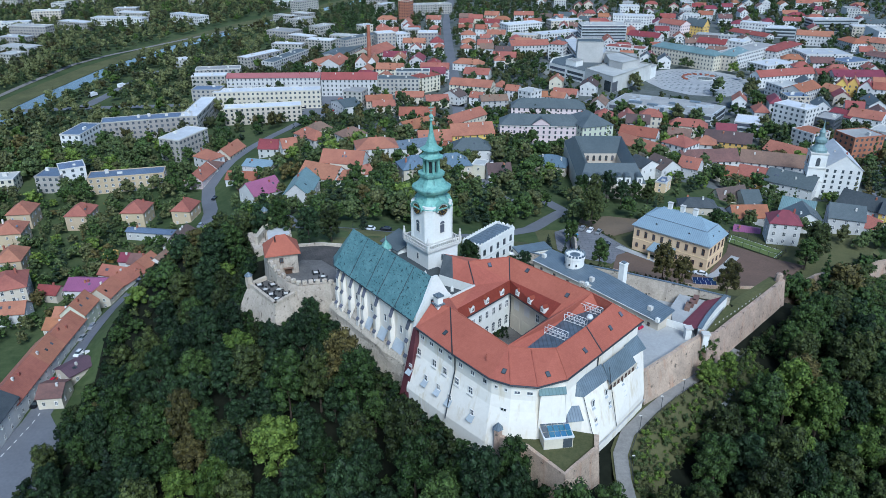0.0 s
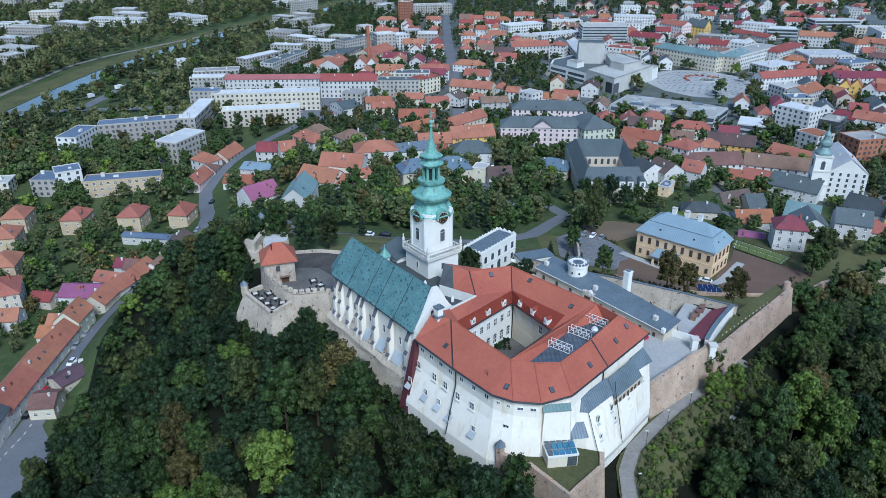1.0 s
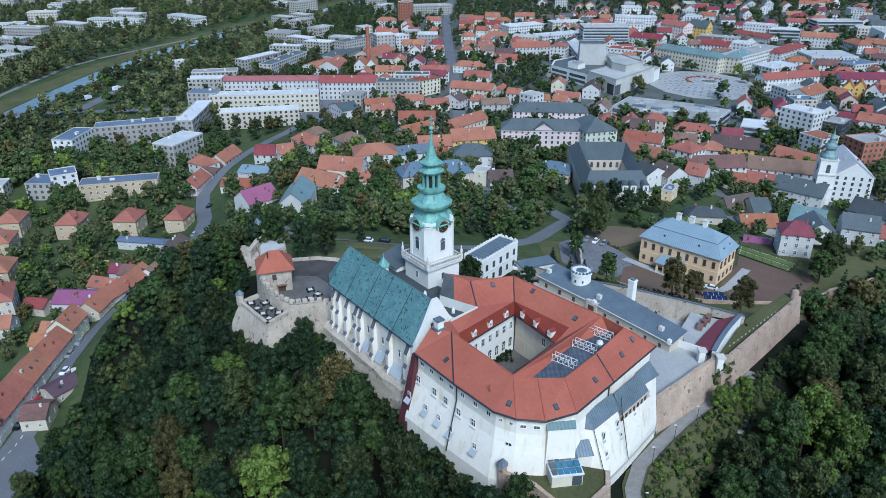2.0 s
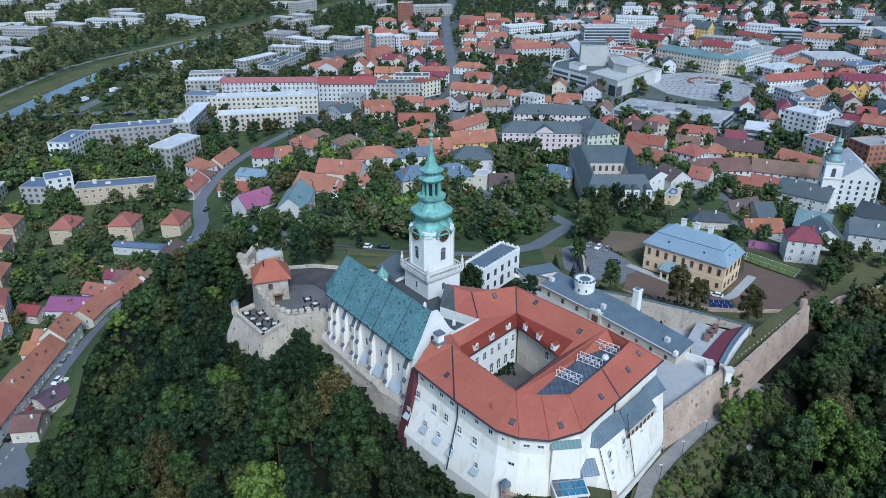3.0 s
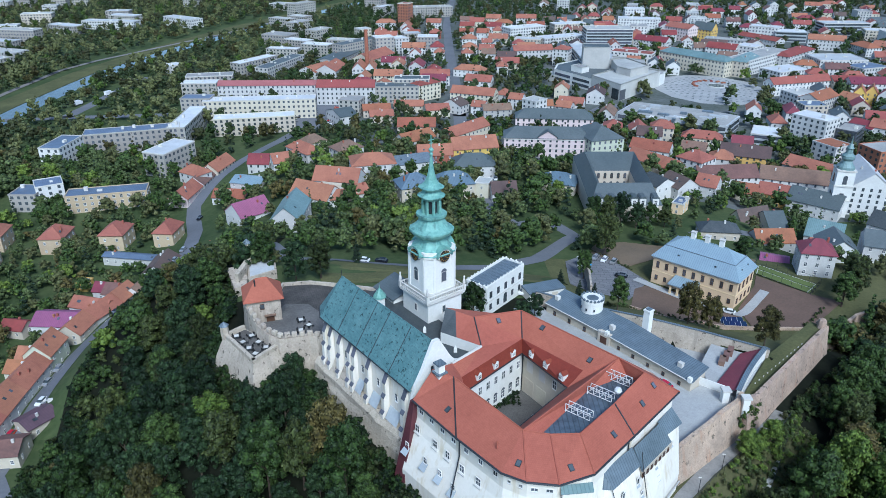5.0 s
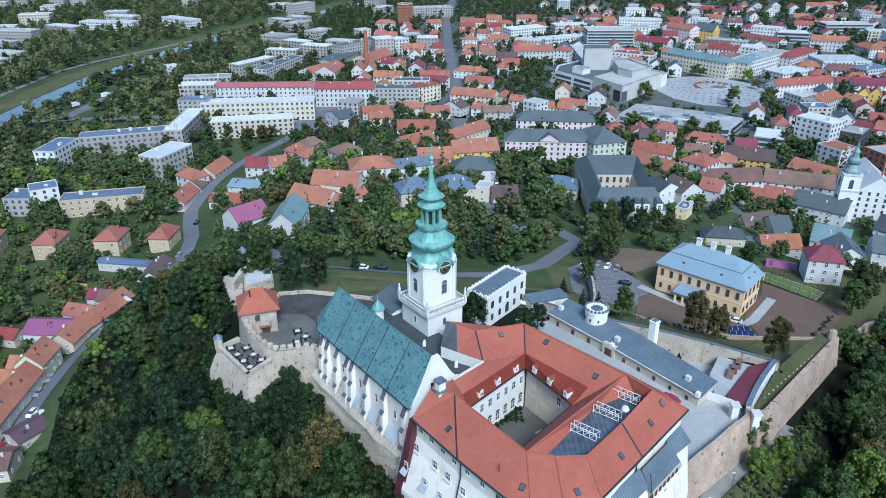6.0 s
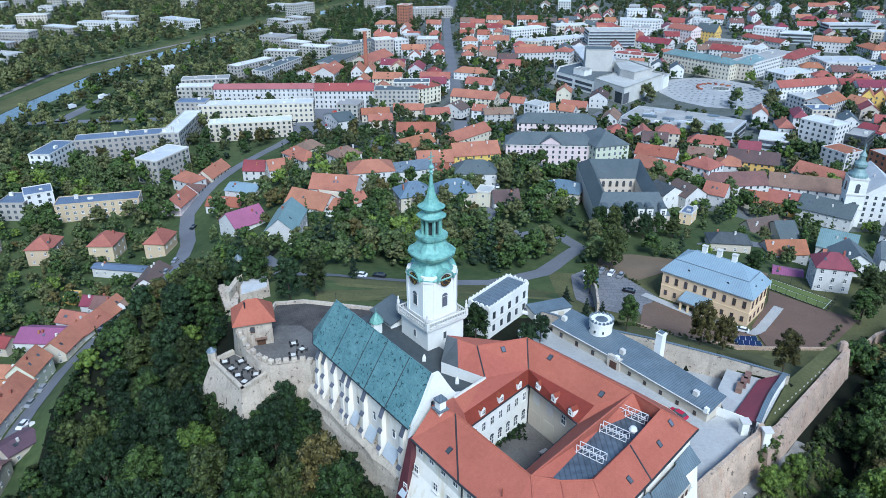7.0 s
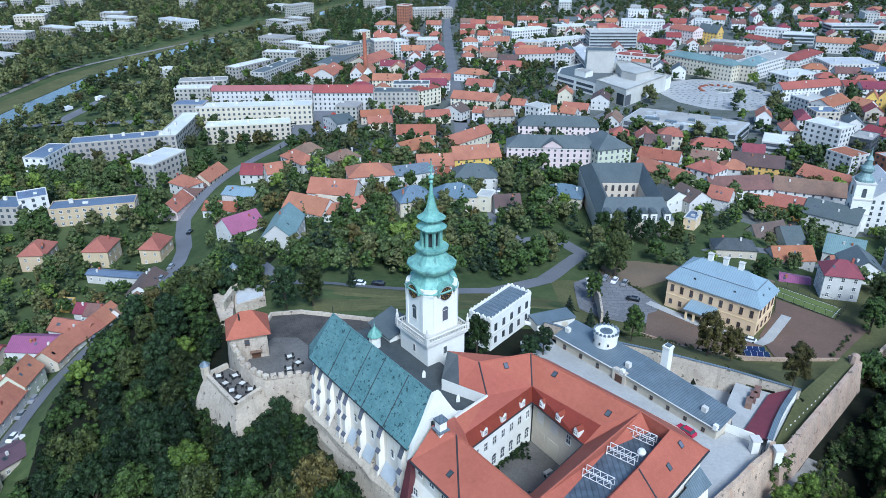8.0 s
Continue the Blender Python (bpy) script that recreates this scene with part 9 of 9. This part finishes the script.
# town greenery: between the buildings and along the roads
ROAD_POINTS = []
for line, width, _ in ROADS.values():
    for (x0, y0), (x1, y1) in zip(line, line[1:]):
        n = max(1, int(math.hypot(x1 - x0, y1 - y0) / 5))
        ROAD_POINTS += [(x0 + (x1 - x0) * k / n, y0 + (y1 - y0) * k / n, width / 2 + 1.6) for k in range(n)]
ROAD_POINTS += [(x + dx, y + dy, 6.0) for x, y, _ in ROAD_POINTS if -130 < x < -84 and 160 < y < 450 for dx, dy in ((0, -9), (6, -5), (9, -14))]
RP = np.array(ROAD_POINTS)
FP = np.array(FOOTPRINTS)


def free(x, y, gap):
    """Whether a tree of that reach stands clear of buildings, roads, squares and water."""
    c, s = np.cos(np.radians(FP[:, 2])), np.sin(np.radians(FP[:, 2]))
    u, v = (x - FP[:, 0]) * c + (y - FP[:, 1]) * s, -(x - FP[:, 0]) * s + (y - FP[:, 1]) * c
    if ((np.abs(u) < FP[:, 3] / 2 + gap) & (np.abs(v) < FP[:, 4] / 2 + gap)).any():
        return False
    if (np.hypot(RP[:, 0] - x, RP[:, 1] - y) < RP[:, 2] + gap * 0.5).any():
        return False
    if 146 < x < 264 and 520 < y < 640 or -106 < x < -64 and 476 < y < 556:
        return False
    mid = float(np.interp(y, (300, 420, 560, 650, 765, 900, 1060, 1300), (-300, -304, -302, -296, -272, -228, -160, -60)))
    if mid - 40 < x < mid + (24 if 545 < y < 600 else 9) and y > 300:
        return False
    return True


def density(x, y):
    n = noise.noise(Vector((x * 0.012, y * 0.012, 0)))
    if y < 330:
        return 0.85 if x < -62 else 0.85 if x < 70 else 0.42
    if x < -60:
        return 0.78 + 0.3 * n if y < 560 else 1.0
    if x > 150:
        return 0.85 + 0.4 * n if y < 640 else 0.6 + 0.5 * n
    if y > 640:
        return 0.9 + 0.3 * n
    return 0.8 + 0.4 * n


near, far = [], []
y = 214.0
while y < 1350:
    step = 6.6 if y < 420 else 8.4 if y < 700 else 11.0
    x = -0.66 * y - 40
    while x < 0.66 * y + 40:
        px, py = x + rng.uniform(-0.4, 0.4) * step, y + rng.uniform(-0.4, 0.4) * step
        between = 205 < py < 300 and np.interp(py, EDGE_Y, EDGE_X) - 22 < px < np.interp(py, EDGE_Y, EDGE_X) + 2
        if rng.random() < density(px, py) and not wooded(px, py) and not between:
            d = float(hill_distance(np.array(px), np.array(py)))
            clear_mansion = not (38 < px < 150 and 205 < py < 278 and not (px > 122 and py > 246) and not (py > 264 and (px < 60 or px > 84))) and not (-34 < px < 40 and 205 < py < 252)
            if d > 4 and clear_mansion and free(px, py, 2.3):
                (near if py < 420 else far).append((px, py, rng.uniform(0.7, 1.25) * (0.72 if px < -50 and py < 340 or px > 84 and py < 340 else 1.0)))
        x += step
    y += step * 0.9
# large trees round the theatre, the square and the arcade
near += [(x, y, 1.15 + 0.3 * rng.random()) for x, y in ((153.4, 565.5), (153.5, 574.1), (207.7, 549.1), (214.4, 557.2), (120.0, 565.5), (124.6, 574.1), (234.8, 545.1), (229.0, 537.3), (223.9, 508.0), (230.7, 511.5), (229.2, 525.9), (251.3, 625.8), (248.5, 601.3), (155.4, 475.2), (156.1, 469.1), (167.5, 463.1), (121.6, 481.5), (137.8, 472.1), (132.8, 472.1), (125.2, 475.2), (201.8, 440.6), (203.2, 432.6), (206.1, 424.9))]
wood("garden_trees", near, "green garden and park trees among the houses", TOWN_MATS, LOW)
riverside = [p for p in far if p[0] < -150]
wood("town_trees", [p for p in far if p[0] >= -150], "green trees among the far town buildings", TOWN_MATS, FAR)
wood("riverside_trees", riverside, "yellow-green trees along the river and beyond, brightened as if sunlit", (LEAF_SUNLIT, TOWN_OLIVE, TOWN_LEAF, LEAF_BRIGHT, LEAF_BROWN, NEEDLE), FAR, (6, 3, 3, 1, 1, 0.6))
# trees that stand apart on the castle terraces
for x, y, k, s, z in ((70.2, 203, 7, 0.85, None), (76, 201.5, 7, 0.75, None), (80.5, 178, 7, 0.8, 33), (50, 205, 0, 0.75, None), (13.6, 106.0, 8, 0.75, 29), (-44, 214, 1, 1.0, None), (-37, 216, 3, 0.85, None), (-55, 222, 2, 0.9, None),
                      (-28, 232, 9, 0.5, None), (-10, 229, 9, 0.45, None), (7.5, 187, 0, 0.85, 34), (-35.0, 163.0, 1, 0.75, 28), (-38.6, 163.6, 4, 0.6, 28), (-31.6, 163.8, 0, 0.55, 29.5), (-28.5, 159.5, 4, 0.6, 28), (24, 190, 1, 0.6, 33.5), (20.0, 185, 4, 0.6, 33.5), (36, 222, 9, 0.5, None), (40, 212, 9, 0.5, None), (44.5, 212, 9, 0.55, None), (48, 244, 0, 0.7, None), (59, 262, 3, 1.0, None),
                      (103, 250, 0, 0.8, None), (61.5, 298, 0, 0.85, None), (67, 297, 3, 0.8, None), (73, 298, 1, 0.9, None), (79, 296, 4, 0.85, None), (85, 298, 2, 0.8, None), (91, 297, 5, 0.85, None), (128, 226, 0, 1.1, None), (134, 232, 3, 1.1, None), (65, 145, 6, 0.7, None), (71, 148.5, 6, 0.6, None)):
    tree_at(x, y, k, s, z, "trees on the castle terraces")


def shrubs(name, places, label, mats, low, high):
    """Low bushes in one mesh."""
    g = random.Random(len(places))
    return wood(name, [(x, y, g.uniform(low, high) / 9.0, z - 1.6 * low / 9.0) for x, y, z in places], label, mats, BUSH[:-1], (5, 4, 3, 1), "shrubs")


bush = random.Random(5)
places = []
for k in range(520):
    i = bush.randrange(1, len(WALKWAY) - 1)
    x, y = along(WALKWAY[i], WALKWAY[i + 1], bush.random())
    out = bush.uniform(2.4, 11)
    x, y = x + 0.74 * out, y - 0.67 * out
    fall = np.interp(out, (1.2, 3.0, 5.0, 7.5, 10.0), (0, 0.25, 0.55, 0.85, 1.0))
    places.append((x, y, (walk_height(x, y) + 0.5) * (1 - fall) + ground(x, y) * fall - 0.1))
shrubs("bank_shrubs", places, "light green shrubs and young vines on the bank", (TOWN_LEAF, LEAF_BRIGHT, TOWN_OLIVE), 0.8, 2.2)
places = []
for k in range(820):
    i = bush.choice((0, 1, 1, 2, 2, 2, 3, 3, 4, 17))
    (x0, y0), (x1, y1) = HILL[i], HILL[(i + 1) % len(HILL)]
    f, out = bush.random(), bush.uniform(-1.0, 5.5)
    d = math.hypot(x1 - x0, y1 - y0)
    x, y = x0 + (x1 - x0) * f + out * (y1 - y0) / d, y0 + (y1 - y0) * f - out * (x1 - x0) / d
    places.append((x, y, ground(x, y)))
shrubs("wall_foot_shrubs", places, "dark green undergrowth at the foot of the castle", (LEAF, LEAF_DEEP, LEAF_OLIVE), 2.0, 4.6)
edge = []
for k in range(420):
    y = bush.uniform(92, 290)
    x = float(np.interp(y, EDGE_Y, EDGE_X)) + bush.uniform(-3.5, 3.0)
    if all(math.hypot(x - f[0], y - f[1]) > max(f[3], f[4]) * 0.5 + 1.5 for f in FOOTPRINTS):
        edge.append((x, y, ground(x, y) - 0.2))
shrubs("wood_edge_shrubs", edge, "dark green thicket along the edge of the wood", (LEAF, LEAF_DEEP, LEAF_OLIVE), 2.0, 4.6)
under = []
for x, y in spots:
    for dx, dy in ((3.4, 0.6), (-0.5, 3.2)):
        x1, y1 = x + dx + bush.uniform(-1, 1), y + dy + bush.uniform(-1, 1)
        under.append((x1, y1, float(ground(x1, y1)) - 0.2))
shrubs("wood_understorey", under, "dark green saplings and undergrowth between the trees of the wood", (LEAF_DEEP, LEAF, LEAF_OLIVE), 2.2, 4.4)
shrubs("court_shrubs", [(5.2 + k * 0.55, 139.6 + k * 0.6, COURT) for k in range(20)] + [(15.6 - (k % 4) * 1.1, 150.6 - (k // 4) * 1.2, COURT) for k in range(16)], "dark green shrubs in the palace court", (LEAF, LEAF_DEEP), 0.8, 1.6)

# ---- the mansion's garden and other small things ----
masonry("wall_8", [(57.5, 221.6), (70.6, 213.0), (83.4, 209.8), (93, 209.9), (112, 211.6)][::-1], [(57.3, 221.2), (70.4, 212.5), (83.4, 209.3), (93, 209.4), (112.2, 211.1)][::-1], 0.4, [17.9, 19.2, 19.9, 20.0, 20.1], 14, STONE, "low brick garden wall")
masonry("wall_9", [(47.6, 227.8), (49.2, 240.0), (50.0, 251.5)], [(48.0, 227.8), (49.7, 240.0), (50.4, 251.5)], 0.7, [23.6, 22.6, 20.0], 14, PALE_STONE, "pale retaining wall beside the forecourt")
for i in range(4):
    for j in range(2):
        x, y = 85.6 + i * 1.75 - j * 0.1, 211.6 + j * 2.9
        z = ground(x, y) + 0.5
        panel = thing("solar_panel", pose(x, y, z, 24, 0, -4), "dark blue solar panel on a low steel stand in the garden", "solar panel", "panels in the garden")
        part("glass", boxed(-0.8, 0.8, -1.2, 1.2, 0.5, 0.55), SOLAR, panel)
        part("rim", boxed(-0.84, 0.84, -1.24, 1.24, 0.44, 0.498), WHITE_METAL, panel)
        for sx in (-0.7, 0.7):
            part("leg", boxed(sx - 0.04, sx + 0.04, -0.9, -0.8, -1.2, 0.44), WHITE_METAL, panel)
            part("leg", boxed(sx - 0.04, sx + 0.04, 0.8, 0.9, -1.6, 0.44), WHITE_METAL, panel)
# fence round the playing field and its lines
fence = thing("field_fence", HOME, "thin dark wire fence round the playing field", "fence")
CORNERS = [(108.4, 248.8), (121.6, 233.6), (127.8, 240.0), (112.4, 256.4)]
for p, q in zip(CORNERS, CORNERS[1:] + CORNERS[:1]):
    for k in range(6):
        x, y = along(p, q, k / 6)
        pipe("post", [(x, y, ground(x, y) - 0.4), (x, y, ground(x, y) + 2.8)], 0.06, DARK_METAL, fence)
    for h in (0.6, 2.8):
        pipe("rail", [(*p, ground(*p) + h), (*along(p, q, 0.5), ground(*along(p, q, 0.5)) + h), (*q, ground(*q) + h)], 0.04, DARK_METAL, fence)
lines = thing("field_lines", HOME, "white painted court lines on the turf", "markings", "", "stuff")
part("side_lines", ribbon([along(a, (117.6, 244.6), 0.12) for a in CORNERS + CORNERS[:1]], 0.15, ground, 0.36), LINE, lines)
part("centre_line", ribbon([along(CORNERS[0], CORNERS[3], 0.5), along(CORNERS[1], CORNERS[2], 0.5)][:1] + [along(CORNERS[1], CORNERS[2], 0.5)], 0.12, ground, 0.36), LINE, lines)
# hedges on the slope and round the forecourt
hedge = []
for line, n in (([(44, 213), (50, 212.5), (57, 217.5)], 26), ([(57.5, 219.8), (70, 211.2), (83, 208.0)], 30), ([(48, 196), (60, 191), (72, 186)], 14), ([(66, 252), (60, 262), (54, 270)], 18), ([(110, 212.8), (122, 225)], 14)):
    for k in range(n):
        j, f = divmod(k / n * (len(line) - 1), 1)
        x, y = along(line[int(j)], line[int(j) + 1], f)
        hedge.append((x + bush.uniform(-0.5, 0.5), y + bush.uniform(-0.5, 0.5), ground(x, y) - 0.1))
shrubs("garden_hedge", hedge, "clipped green hedges on the slope and round the forecourt", (TOWN_LEAF, TOWN_OLIVE), 0.9, 1.7)
ivy = [(*along((64.2, 150.6), (69.6, 153.4), bush.random()), bush.uniform(25, 34)) for _ in range(60)]
shrubs("wall_ivy", ivy, "bright green ivy hanging over the rampart wall", (LEAF_BRIGHT, TOWN_LEAF), 0.7, 1.4)
scrub = []
for k in range(150):
    i = bush.randrange(0, 3)
    p, q = [(70, 152), (82, 164), (92, 173.5), (104, 184)][i:i + 2]
    x, y = along(p, q, bush.random())
    out = bush.uniform(1.5, 5.5)
    x, y = x + 0.7 * out, y - 0.7 * out
    scrub.append((x, y, ground(x, y)))
shrubs("rampart_foot_shrubs", scrub, "green undergrowth at the rampart's foot", (TOWN_LEAF, LEAF, TOWN_OLIVE), 1.0, 2.6)
# waste bins and a utility box by the forecourt
for i, (x, y) in enumerate(((49.6, 254.2), (50.8, 254.0), (52.0, 253.6))):
    bin_ = thing("waste_bin", pose(x, y, ground(x, y), 0, 0, 12), "blue plastic waste bin on wheels", "bin", "bins by the forecourt")
    part("body", boxed(-0.5, 0.5, -0.4, 0.4, 0.1, 1.2), BLUE_FLAT, bin_)
    part("lid", boxed(-0.54, 0.54, -0.46, 0.46, 1.2, 1.3), POOL, bin_)
gate_pier = thing("forecourt_pier", pose(48.5, 254.6, ground(48.5, 254.6)), "white square pier with a cap by the forecourt", "pier")
part("shaft", boxed(-0.8, 0.8, -0.8, 0.8, -1, 3.2), PLASTER, gate_pier)
part("cap", boxed(-1.0, 1.0, -1.0, 1.0, 3.21, 3.5), TRIM, gate_pier)
# rows of small stone markers on the grass terrace
for row, (p, q) in enumerate((((72.2, 162.4), (92.0, 180.2)), ((72.6, 160.4), (93.0, 178.6)))):
    for k in range(13):
        x, y = along(p, q, k / 13)
        stone = tagged(new("marker_stone", mesh_of("marker_stone", boxed(-0.15, 0.15, -0.09, 0.09, -0.1, 0.32), TRIM)), "small pale stone marker in the grass", "marker stone", "markers on the terrace")
        stone.matrix_basis = pose(x, y, 33.2, 0, 0, 45)
